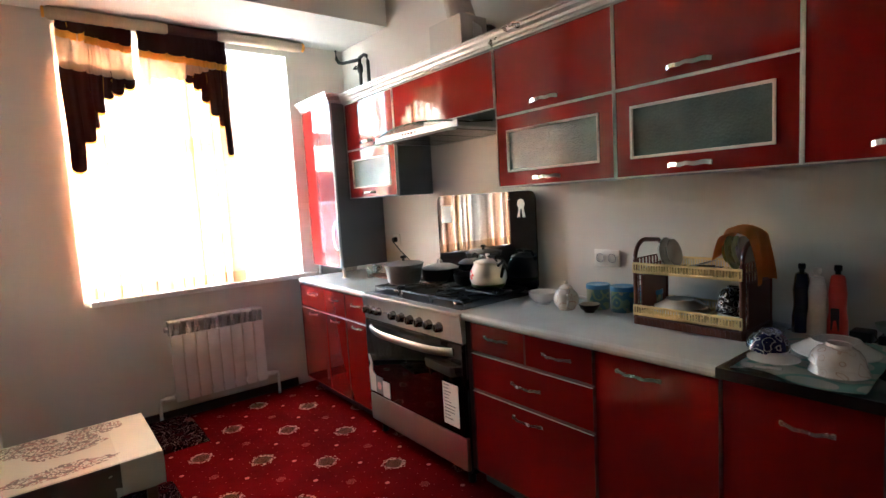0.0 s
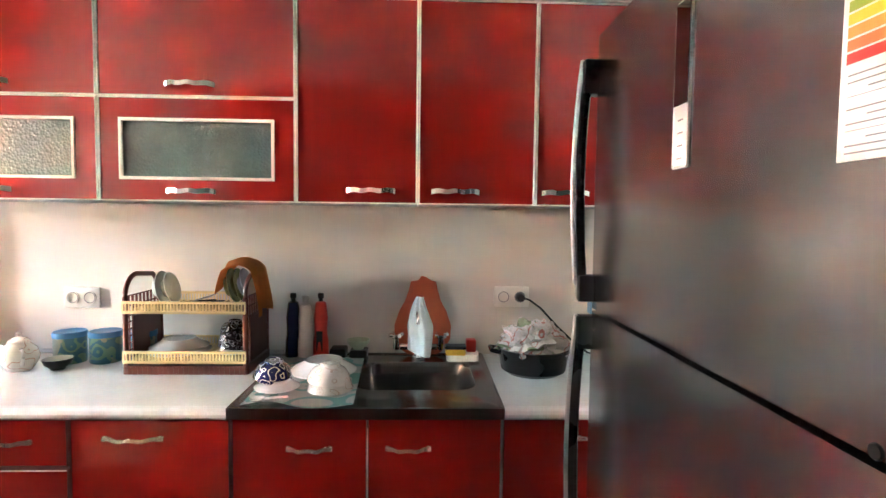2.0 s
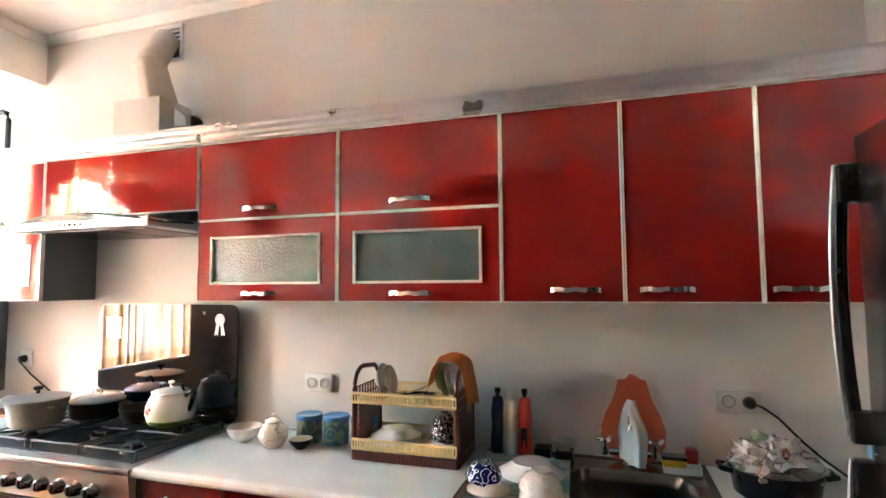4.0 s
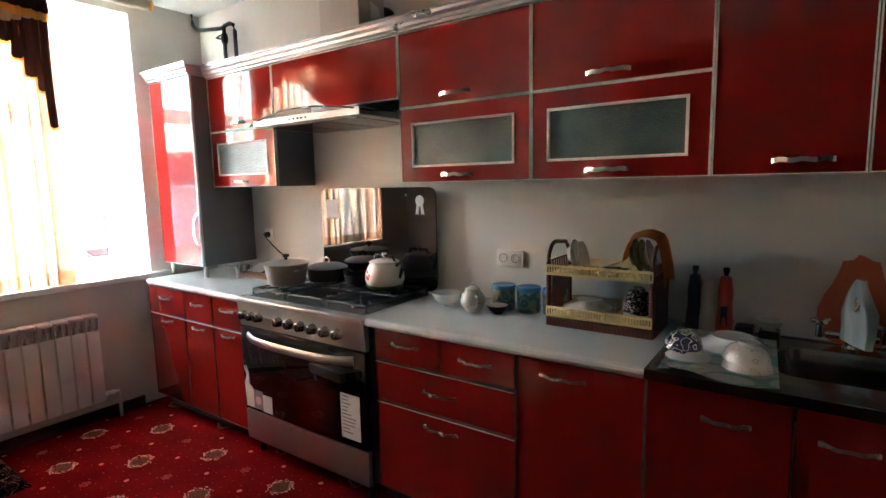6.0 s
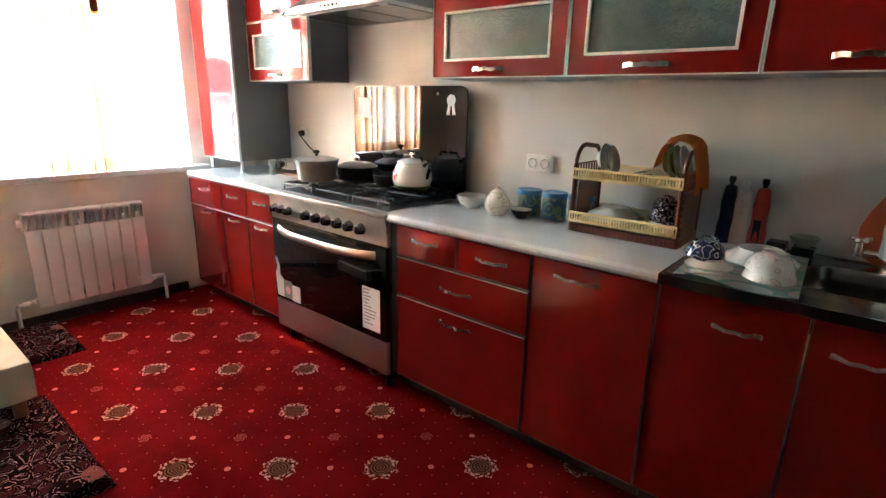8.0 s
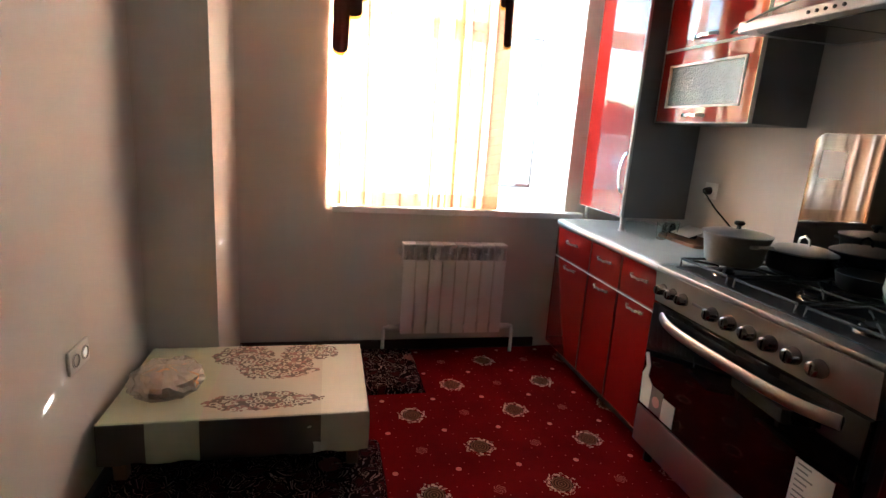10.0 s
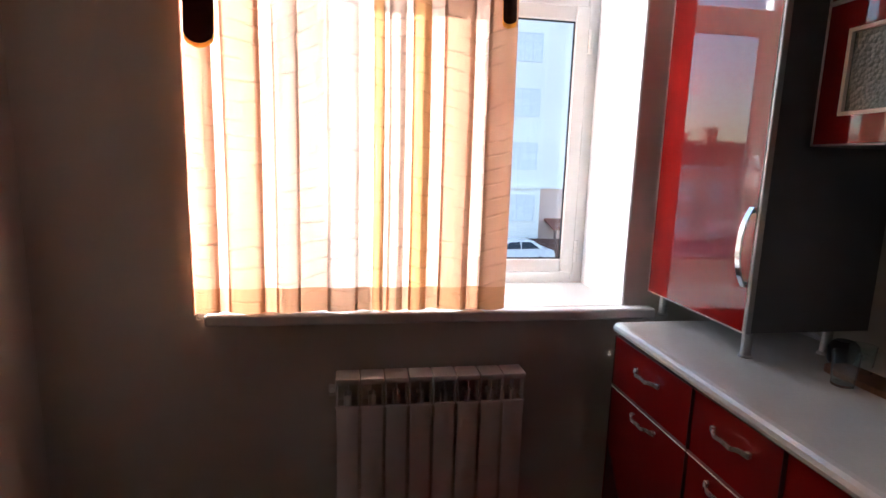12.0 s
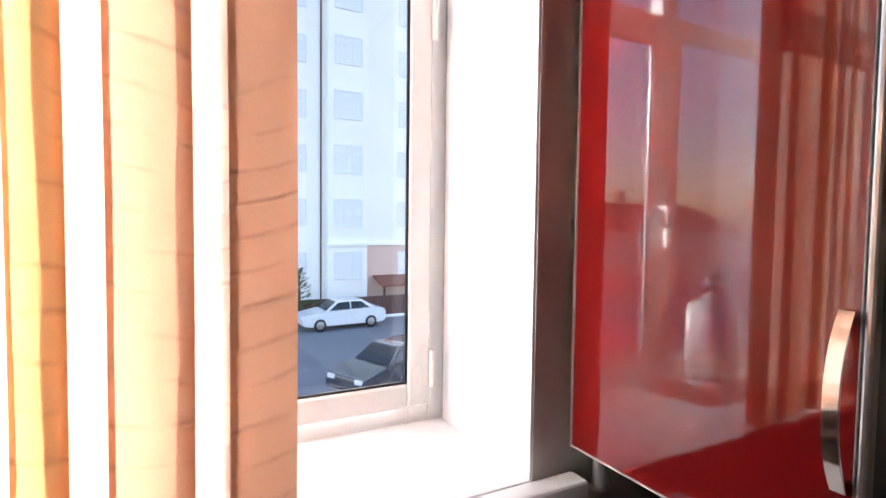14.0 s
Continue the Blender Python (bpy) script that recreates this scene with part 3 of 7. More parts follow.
tagged(part("window_sill", b2, M["pvc"]), "white plastic window sill with a rounded nose", "window sill", kind="structure")


# ---- kitchen units ----
def bow_handle(name, x, y, z, length, material, parent, out=0.026, vertical=False, label=""):
    """A flat strap handle, bowed away from a front at x; its middle at y, z."""
    t = bmesh.new()
    n = 16
    rings = []
    for i in range(n + 1):
        s = i / n * 2 - 1
        o = out * (1 - abs(s) ** 2.4 * 0.80) + (0.0012 * math.cos(s * 14) if not vertical else 0)
        d = s * length / 2
        w = 0.0085 if vertical else (0.0048 if material is M["handle_red"] else 0.0068) + 0.0014 * abs(s)
        c = (x - o, y, z + d) if vertical else (x - o, y + d, z + 0.002 * math.cos(s * 9))
        ring = []
        for a, bb in ((-0.003, -w), (-0.003, w), (0.0022, w * 0.92), (0.0022, -w * 0.92)):
            ring.append(t.verts.new((c[0] + a, c[1] + (bb if vertical else 0), c[2] + (0 if vertical else bb))))
        rings.append(ring)
    for a, bb in zip(rings, rings[1:]):
        for k in range(4):
            t.faces.new((a[k], a[(k + 1) % 4], bb[(k + 1) % 4], bb[k]))
    t.faces.new(rings[0])
    t.faces.new(rings[-1][::-1])
    b = join(bmesh.new(), t)
    for s in (-0.9, 0.9):
        d = s * length / 2
        p = (x, y, z + d) if vertical else (x, y + d, z)
        block(b, p[0] - 0.010, p[0] + 0.0005, p[1] - 0.006, p[1] + 0.006, p[2] - 0.006, p[2] + 0.006, 0.002)
    return part(name, b, material, parent, label, smooth=True)


def ring_x(bm, xa, xb, outer, inner):
    """A flat rectangular ring facing -x, from outer (y0, y1, z0, z1) to inner."""
    t = bmesh.new()
    loops = []
    for xx, (a, c, e, g), k in ((xb, outer, 0), (xa + 0.0012, outer, 0), (xa, outer, 0.0012), (xa, inner, -0.0012), (xa + 0.0012, inner, 0), (xb, inner, 0)):
        loops.append([t.verts.new((xx, yy, zz)) for yy, zz in ((a + k, e + k), (c - k, e + k), (c - k, g - k), (a + k, g - k))])
    for p, q in zip(loops, loops[1:] + loops[:1]):
        for i in range(4):
            j = (i + 1) % 4
            t.faces.new((p[i], p[j], q[j], q[i]))
    return join(bm, t)


def front(parent, name, x, y0, y1, z0, z1, handle=None, glass=None, hl=0.16, hmat="chrome", rim=0.0055, trim="edge", line=False):
    """A door or drawer front with an edge profile; x is its outer face, y0 < y1."""
    b = bmesh.new()
    if glass:
        gy0, gy1, gz0, gz1 = glass
        ring_x(b, x, x + 0.017, (y0 + rim, y1 - rim, z0 + rim, z1 - rim), (gy0, gy1, gz0, gz1))
    else:
        block(b, x, x + 0.017, y0 + rim, y1 - rim, z0 + rim, z1 - rim, 0.0015)
    d = part(name, b, M["red"], parent)
    b = bmesh.new()

    def ring(a0, a1, c0, c1, w, px):
        ring_x(b, x - px, x + 0.016, (a0, a1, c0, c1), (a0 + w, a1 - w, c0 + w, c1 - w))
    ring(y0 + 0.001, y1 - 0.001, z0 + 0.001, z1 - 0.001, rim - 0.001, 0.003)
    part("edge_trim", b, M[trim], d, "cream metallic edge trim" if trim == "edge" else "edge trim coloured dark red for the shade on the base fronts")
    if line:
        # bright strip added for the highlight on the top edge
        part("edge_line", bx(x - 0.0045, x + 0.012, y0 + 0.002, y1 - 0.002, z1 - 0.0045, z1 - 0.0015, 0.0008), M["edge"], d, "bright line painting the light caught along the top edge")
    if glass:
        b = bmesh.new()
        ring(gy0 - 0.001, gy1 + 0.001, gz0 - 0.001, gz1 + 0.001, 0.010, 0.004)
        part("glass_trim", b, M["edge"], d, "cream metallic glazing trim")
        part("glass_panel", bx(x + 0.006, x + 0.011, gy0 + 0.008, gy1 - 0.008, gz0 + 0.008, gz1 - 0.008), M["pebble"], d, "pebbled greenish frosted glass")
    if handle:
        hy, hz = handle
        bow_handle("handle", x, hy, hz, hl, M[hmat], d)
    return d


def carcass(parent, x0, x1, y0, y1, z0, z1, t=0.016, back=True):
    b = bmesh.new()
    block(b, x0, x1, y0, y0 + t, z0, z1, 0.001)
    block(b, x0, x1, y1 - t, y1, z0, z1, 0.001)
    block(b, x0, x1, y0 + t, y1 - t, z0, z0 + t, 0)
    block(b, x0, x1, y0 + t, y1 - t, z1 - t, z1, 0)
    block(b, x1 - 0.006, x1 - 0.001, y0 + t, y1 - t, z0 + t, z1 - t)
    return part("body", b, M["carcass"], parent, "grey board carcass")


UX = -0.285      # face of the wall units
Z0, ZM, Z1 = 1.445, 1.785, 2.117
WALL_GROUP = "glossy red wall units"


def wall_unit(y0, y1, kind, label, handle_y=None):
    u = thing("wall_cabinet", (UX / 2, (y0 + y1) / 2, Z0), label, "kitchen cabinet", WALL_GROUP)
    zb = 1.832 if kind == "hood" else Z0
    carcass(u, UX + 0.018, -0.001, y0 + 0.001, y1 - 0.001, zb, Z1)
    if kind == "flaps":
        w = y1 - y0
        front(u, "door", UX, y0, y1, ZM, Z1, ((y0 + y1) / 2 + 0.02, ZM + 0.04))
        front(u, "door", UX, y0, y1, Z0, ZM, ((y0 + y1) / 2 + 0.02, Z0 + 0.035), (y0 + 0.070 * w / 0.64, y1 - 0.068 * w / 0.64, Z0 + 0.072, ZM - 0.070))
    elif kind == "hood":
        front(u, "door", UX, y0, y1, zb, Z1)
    else:
        front(u, "door", UX, y0, y1, Z0, Z1, (handle_y, Z0 + 0.045))
    return u


wall_unit(-1.135, -0.505, "flaps", "red wall cabinet with frosted glass flap beside the corner unit")
wall_unit(-2.048, -1.14, "hood", "glossy red lift-up cabinet above the cooker hood")
wall_unit(-2.713, -2.050, "flaps", "glossy red wall cabinet with frosted glass flap beside the hood")
wall_unit(-3.352, -2.715, "flaps", "wide red wall cabinet with frosted glass flap above the dish rack")
wall_unit(-3.754, -3.354, "door", "tall glossy red single-door wall cabinet above the drainer", -3.60)
wall_unit(-4.147, -3.756, "door", "tall glossy red single-door wall cabinet above the sink", -3.88)
wall_unit(-4.52, -4.149, "door", "glossy red single-door wall cabinet half hidden by the fridge", -4.25)

# cornice along the wall units
co = thing("cornice", (-0.28, -2.5, Z1), "silver-grey profiled cornice along the wall cabinets", "cornice")
b = bmesh.new()
sec = [(0.02, 0.001), (-0.012, 0.001), (-0.012, 0.012), (-0.022, 0.018), (-0.026, 0.03), (-0.040, 0.040), (-0.044, 0.052), (-0.052, 0.056), (-0.052, 0.066), (0.02, 0.066)]
sweep(b, [(UX, -4.52, Z1), (UX, -0.505, Z1)], [(-o, h) for o, h in sec])
part("rail", b, M["alu_cornice"], co)

# tall unit standing on the worktop
TX = -0.395
tu = thing("corner_cabinet", (-0.2, -0.24, 0.868), "tall glossy red cabinet with grey sides on short metal legs", "kitchen cabinet")
b = bmesh.new()
TY0, TY1, TZ0, TZ1 = -0.490, -0.012, 0.945, 2.13
block(b, TX + 0.018, -0.001, TY0, TY0 + 0.016, TZ0, TZ1, 0.001)
block(b, TX + 0.018, -0.001, TY1 - 0.016, TY1, TZ0, TZ1, 0.001)
block(b, TX + 0.018, -0.001, TY0 + 0.016, TY1 - 0.016, TZ0, TZ0 + 0.016)
block(b, TX + 0.018, -0.001, TY0 + 0.016, TY1 - 0.016, TZ1 - 0.016, TZ1)
part("body", b, M["carcass"], tu, "grey board carcass")
d = front(tu, "door", TX, TY0, TY1, TZ0, TZ1, rim=0.003)
bow_handle("handle", TX, TY0 + 0.014, 1.18, 0.215, M["chrome"], d, 0.034, True)
b = bmesh.new()
block(b, TX - 0.004, TX + 0.014, TY0 - 0.012, TY0 - 0.0005, TZ0, TZ1, 0.004, 2)
part("corner_strip", b, M["alu_cornice"], tu, "silver corner strip")
b = bmesh.new()
sweep(b, [(-0.0, TY0, TZ1), (TX, TY0, TZ1), (TX, TY1, TZ1)], [(-o, h) for o, h in sec])
part("cornice_top", b, M["alu_cornice"], tu)
for lx, ly in ((TX + 0.04, TY0 + 0.03), (TX + 0.04, TY1 - 0.04), (-0.1, TY0 + 0.03)):
    part("leg", lathe(bmesh.new(), (lx, ly, 0.868), [(0, 0), (0.019, 0), (0.019, 0.004), (0.014, 0.008), (0.014, 0.077), (0, 0.077)], 16), M["steel"], tu, smooth=True)

# base units
BX = -0.572
BZ0, BZ1 = 0.10, 0.828


def base_body(u, y0, y1):
    b = bmesh.new()
    block(b, BX + 0.018, -0.001, y0 + 0.001, y0 + 0.017, BZ0, BZ1 - 0.001)
    block(b, BX + 0.018, -0.001, y1 - 0.017, y1 - 0.001, BZ0, BZ1 - 0.001)
    block(b, BX + 0.018, -0.001, y0 + 0.017, y1 - 0.017, BZ0, BZ0 + 0.016)
    part("body", b, M["carcass"], u, "grey board carcass")
    part("plinth", bx(-0.49, -0.475, y0 + 0.001, y1 - 0.001, 0.001, BZ0 - 0.001), M["plinth"], u, "dark recessed plinth")


G = "glossy red base units"


def base_unit(y0, y1, label):
    u = thing("base_cabinet", (-0.3, (y0 + y1) / 2, 0), label, "kitchen cabinet", G)
    base_body(u, y0, y1)
    return u


ZD = 0.655
for y0, y1, lab in ((-0.555, -0.14, "red base cabinet with drawer above door by the window"), (-0.852, -0.557, "narrow glossy red base cabinet with a drawer above a door"), (-1.160, -0.854, "narrow glossy red base cabinet with drawer and door beside the cooker")):
    u = base_unit(y0, y1, lab)
    front(u, "drawer", BX, y0, y1, ZD, BZ1, ((y0 + y1) / 2, 0.765), hl=0.13, hmat="handle_red", rim=0.003, trim="edge_shaded")
    front(u, "door", BX, y0, y1, BZ0, ZD - 0.001, ((y0 + y1) / 2, 0.62), hl=0.13, hmat="handle_red", rim=0.003, trim="edge_shaded", line=True)
u = base_unit(-2.79, -2.075, "glossy red four-drawer base cabinet beside the cooker")
front(u, "drawer", BX, -2.448, -2.11, 0.690, BZ1, (-2.28, 0.775), hl=0.15, hmat="handle_red", rim=0.003, trim="edge_shaded")
front(u, "drawer", BX, -2.788, -2.450, 0.690, BZ1, (-2.62, 0.765), hl=0.15, hmat="handle_red", rim=0.003, trim="edge_shaded")
front(u, "drawer", BX, -2.788, -2.11, 0.508, 0.684, (-2.45, 0.60), hl=0.17, hmat="handle_red", rim=0.003, trim="edge_shaded", line=True)
front(u, "drawer", BX, -2.788, -2.11, BZ0, 0.502, (-2.45, 0.45), hl=0.17, hmat="handle_red", rim=0.003, trim="edge_shaded", line=True)
part("filler", bx(BX + 0.002, BX + 0.017, -2.109, -2.077, BZ0, BZ1), M["plinth"], u, "dark filler strip")
u = base_unit(-3.237, -2.792, "glossy red single-door base cabinet")
front(u, "door", BX, -3.236, -2.793, BZ0, BZ1, (-2.97, 0.775), hl=0.17, hmat="handle_red", rim=0.003, trim="edge_shaded")
u = base_unit(-4.008, -3.239, "glossy red two-door sink cabinet")
front(u, "door", BX, -3.622, -3.24, BZ0, 0.832, (-3.46, 0.745), hl=0.13, hmat="handle_red", rim=0.003, trim="edge_shaded")
front(u, "door", BX, -4.007, -3.624, BZ0, 0.832, (-3.74, 0.745), hl=0.13, hmat="handle_red", rim=0.003, trim="edge_shaded")
u = base_unit(-4.52, -4.010, "glossy red base cabinet partly hidden by the fridge")
front(u, "door", BX, -4.519, -4.011, BZ0, BZ1, (-4.3, 0.775), hl=0.15, hmat="handle_red", rim=0.003, trim="edge_shaded")


def worktop(y0, y1, label):
    b = bmesh.new()
    t = bmesh.new()
    sec_ = [(-0.0, 0.832), (-0.0, 0.868), (-0.578, 0.868), (-0.590, 0.866), (-0.598, 0.860), (-0.601, 0.850), (-0.598, 0.840), (-0.590, 0.833), (-0.580, 0.832)]
    r0 = [t.verts.new((x_, y0, z_)) for x_, z_ in sec_]
    r1 = [t.verts.new((x_, y1, z_)) for x_, z_ in sec_]
    t.faces.new(r0)
    t.faces.new(r1[::-1])
    for k in range(len(sec_)):
        j = (k + 1) % len(sec_)
        t.faces.new((r0[k], r1[k], r1[j], r0[j]))
    if y1 > -0.2:       # the free end has a rounded corner
        for v in t.verts:
            if abs(v.co.y - y1) < 1e-4 and v.co.x < -0.57:
                v.co.x += 0.022
    join(b, t)
    w = part("worktop", b, M["worktop"])
    part("wall_seal", bx(-0.015, -0.001, y0 + 0.001, y1 - 0.03, 0.8682, 0.882, 0.003), M["alu_cornice"], w, "thin metallic sealing strip along the wall")
    return tagged(w, label, "worktop", "pale glossy worktops")


worktop(-1.160, -0.13, "pale grey-green glossy worktop with rounded front edge by the window")
worktop(-3.237, -2.075, "pale grey-green glossy worktop between the cooker and the sink")
worktop(-4.52, -4.012, "short pale glossy worktop beside the fridge")


# ---- sink ----
def make_sink():
    s = thing("sink", (-0.3, -3.62, 0.832), "stainless steel sit-on sink with a draining area, dull and water-marked", "sink")
    b = bmesh.new()
    y0, y1, x0, x1, zt = -4.009, -3.24, -0.61, -0.002, 0.872
    bo = rounded(-0.44, -0.12, -3.95, -3.56, 0.07, 6)
    n = len(bo)
    outer = []
    for (px, py) in bo:                      # project the bowl's outline onto the rim
        cx, cy = -0.28, -3.755
        dx, dy = px - cx, py - cy
        k = min((x1 - cx if dx > 0 else cx - x0) / max(abs(dx), 1e-6), (y1 - cy if dy > 0 else cy - y0) / max(abs(dy), 1e-6))
        outer.append((cx + dx * k, cy + dy * k))
    corners = [(x1, y1), (x0, y1), (x0, y0), (x1, y0)]
    for c in corners:                        # snap the nearest outer point onto each corner
        i = min(range(n), key=lambda q: (outer[q][0] - c[0]) ** 2 + (outer[q][1] - c[1]) ** 2)
        outer[i] = c
    rings = [[(px, py, 0.840) for px, py in outer], [(px, py, zt) for px, py in outer], [(px + (0.01 if px < -0.5 else -0.008 if px > -0.05 else 0), py + (0.01 if py < -3.95 else -0.01 if py > -3.3 else 0), zt) for px, py in outer], [(px + (0.018 if px < -0.5 else -0.014 if px > -0.05 else 0), py + (0.018 if py < -3.95 else -0.018 if py > -3.3 else 0), zt - 0.005) for px, py in outer]]
    rings.append([(px, py, zt - 0.005) for px, py in bo])
    for k, dz in ((0.97, -0.012), (0.94, -0.06), (0.9, -0.13), (0.82, -0.15), (0.12, -0.155)):
        rings.append([(-0.28 + (px + 0.28) * k, -3.755 + (py + 3.755) * k, zt + dz) for px, py in bo])
    vs = [[b.verts.new(p) for p in r] for r in rings]
    for a, c in zip(vs, vs[1:]):
        for i in range(n):
            j = (i + 1) % n
            b.faces.new((a[i], a[j], c[j], c[i]))
    b.faces.new(vs[-1])
    part("basin", b, M["steel_dark"], s, smooth=True)
    part("drain", lathe(bmesh.new(), (-0.28, -3.755, 0.7185), [(0, 0.004), (0.012, 0.002), (0.03, 0.003), (0.034, 0)], 20), M["chrome"], s, smooth=True)
    return s


make_sink()


def make_tap():
    t = thing("tap", (-0.075, -3.76, 0.868), "chrome two-handle mixer tap", "tap")
    b = lathe(bmesh.new(), (-0.075, -3.76, 0.868), [(0, 0), (0.026, 0), (0.026, 0.01), (0.018, 0.02), (0.018, 0.07), (0.012, 0.085), (0, 0.09)], 20)
    tube(b, [(-0.075, -3.83, 0.915), (-0.075, -3.69, 0.915)], 0.013, 12)
    part("tap_body", b, M["chrome"], t, smooth=True)
    b = bmesh.new()
    tube(b, [(-0.075, -3.76, 0.95), (-0.08, -3.76, 1.03), (-0.10, -3.76, 1.08), (-0.14, -3.76, 1.10), (-0.19, -3.76, 1.09), (-0.22, -3.76, 1.055), (-0.222, -3.76, 1.03)], 0.010, 12)
    part("spout", b, M["chrome"], t, smooth=True)
    for sy in (-1, 1):
        b = bmesh.new()
        cy = -3.76 + sy * 0.085
        lathe(b, (-0.075, cy, 0.915), [(0, -0.012), (0.013, -0.012), (0.013, 0.03), (0.02, 0.036), (0.02, 0.046), (0, 0.05)], 14)
        for a in range(4):
            c, d_ = math.cos(a * math.pi / 2 + 0.5), math.sin(a * math.pi / 2 + 0.5)
            tube(b, [(-0.075, cy, 0.955), (-0.075 + 0.03 * c, cy + 0.03 * d_, 0.96)], [0.006, 0.008], 8)
        part("tap_handle", b, M["chrome"], t, smooth=True)


make_tap()


# ---- cooker ----
def make_cooker():
    y0, y1 = -2.078, -1.168
    c = thing("cooker", (-0.3, (y0 + y1) / 2, 0), "wide stainless steel gas cooker with dark oven glass and stickers", "cooker")
    b = bmesh.new()
    block(b, -0.575, -0.02, y0, y1, 0.06, 0.845, 0.003)
    part("body", b, M["black"], c)
    for fx, fy in ((-0.54, y0 + 0.05), (-0.54, y1 - 0.05), (-0.08, y0 + 0.05), (-0.08, y1 - 0.05)):
        part("foot", lathe(bmesh.new(), (fx, fy, 0.001), [(0, 0), (0.02, 0), (0.02, 0.058), (0, 0.058)], 12), M["black"], c)
    # hob plate
    b = bmesh.new()
    block(b, -0.612, -0.02, y0, y1, 0.846, 0.868, 0.006, 2)
    part("hob_top", b, M["steel"], c, smooth=True)
    part("hob_well", bx(-0.56, -0.07, y0 + 0.04, y1 - 0.04, 0.8685, 0.872, 0.002), M["iron"], c, "black enamel hob well")
    # control panel, leaning a little
    b = prism(bmesh.new(), [(-0.612, 0.846), (-0.576, 0.846), (-0.576, 0.718), (-0.598, 0.718)], "y", y0, y1)
    pan = part("control_panel", b, M["steel"], c)
    ks = [y1 - 0.055 - 0.062 * i for i in range(3)] + [y1 - 0.335 - 0.083 * i for i in range(6)]
    for ky in ks:
        b = bmesh.new()
        r = 0.025 if ky < y1 - 0.3 else 0.022
        lathe(b, (-0.604, ky, 0.778), [(0, 0.0), (r + 0.002, 0.0), (r + 0.002, 0.006), (r, 0.010), (r * 0.86, 0.032), (r * 0.6, 0.038), (0, 0.039)], 20, "-x")
        block(b, -0.646, -0.604, ky - 0.003, ky + 0.003, 0.765, 0.795, 0.001)
        part("knob", b, M["steel_dark"], pan, smooth=True)
    part("badge", bx(-0.6075, -0.602, y1 - 0.285, y1 - 0.225, 0.775, 0.785, 0.001), M["grey_print"], pan, "small plain badge bar")
    # oven door
    b = bmesh.new()
    block(b, -0.605, -0.577, y0 + 0.004, y1 - 0.004, 0.255, 0.712, 0.006, 2)
    dr = part("oven_door", b, M["black_glass"], c, "dark reflective oven glass", smooth=True)
    b = bmesh.new()
    pts = []
    for i in range(19):
        s = i / 18 * 2 - 1
        pts.append((-0.600 - 0.055 * (1 - s ** 4 * 0.9), (y0 + y1) / 2 + s * 0.385, 0.668 - 0.006 * (1 - s * s)))
    tube(b, pts, 0.011, 10, 1.9)
    part("oven_handle", b, M["steel"], dr, "curved brushed steel handle", smooth=True)
    st = part("sticker", bx(-0.6064, -0.6054, y0 + 0.045, y0 + 0.165, 0.292, 0.505), M["white_card"], dr, "white information sticker")
    b = bmesh.new()
    rnd = random.Random(4)
    for k in range(11):
        zz = 0.495 - k * 0.017
        w = rnd.uniform(0.03, 0.09)
        block(b, -0.6070, -0.6063, y0 + 0.155 - w, y0 + 0.155, zz - 0.005, zz, 0)
    part("print", b, M["grey_print"], st, "small grey print bars")
    part("sticker", bx(-0.6064, -0.6054, y1 - 0.16, y1 - 0.085, 0.272, 0.375), M["grey_print"], dr, "dark picture sticker with a pale flower shape")
    part("sticker", prism(bmesh.new(), [(y1 - 0.235, 0.268), (y1 - 0.162, 0.268), (y1 - 0.162, 0.36), (y1 - 0.235, 0.36)], "x", -0.6064, -0.6054), M["white_card"], dr, "white square sticker")
    part("sticker", prism(bmesh.new(), [(y1 - 0.083, 0.272), (y1 - 0.02, 0.272), (y1 - 0.012, 0.40), (y1 - 0.03, 0.44), (y1 - 0.012, 0.49), (y1 - 0.03, 0.50), (y1 - 0.055, 0.45), (y1 - 0.05, 0.40), (y1 - 0.083, 0.375)], "x", -0.6064, -0.6054), M["white_card"], dr, "torn white sticker")
    part("flower_print", lathe(bmesh.new(), (-0.6063, y1 - 0.122, 0.32), [(0, 0), (0.024, 0), (0.024, 0.0008), (0, 0.0008)], 9, "-x"), mat("pink_print", (0.75, 0.45, 0.45), 0.5), dr, "pale pink flower shape")
    # bottom drawer
    b = bmesh.new()
    block(b, -0.603, -0.577, y0 + 0.004, y1 - 0.004, 0.085, 0.25, 0.005, 2)
    part("drawer", b, M["steel"], c, smooth=True)
    # burners and grates
    burners = [(-0.19, y1 - 0.17, 0.040), (-0.44, y1 - 0.17, 0.032), (-0.31, (y0 + y1) / 2, 0.060), (-0.19, y0 + 0.17, 0.032), (-0.44, y0 + 0.17, 0.040)]
    for bx_, by_, br in burners:
        bb = part("burner", lathe(bmesh.new(), (bx_, by_, 0.872), [(0, 0), (br + 0.012, 0), (br + 0.010, 0.008), (br, 0.012), (br, 0.018), (br * 0.7, 0.020), (0, 0.020)], 24), M["steel_dark"], c, smooth=True)
        part("burner_cap", lathe(bmesh.new(), (bx_, by_, 0.8925), [(0, 0), (br * 0.8, 0), (br * 0.8, 0.005), (br * 0.6, 0.008), (0, 0.008)], 24), M["iron"], bb, smooth=True)
    for gi, gy in enumerate((y1 - 0.17, (y0 + y1) / 2, y0 + 0.17)):
        b = bmesh.new()
        hw = 0.125
        for yy in (gy - hw, gy + hw):
            tube(b, [(-0.54, yy, 0.875), (-0.54, yy, 0.905), (-0.09, yy, 0.905), (-0.09, yy, 0.875)], 0.005, 6)
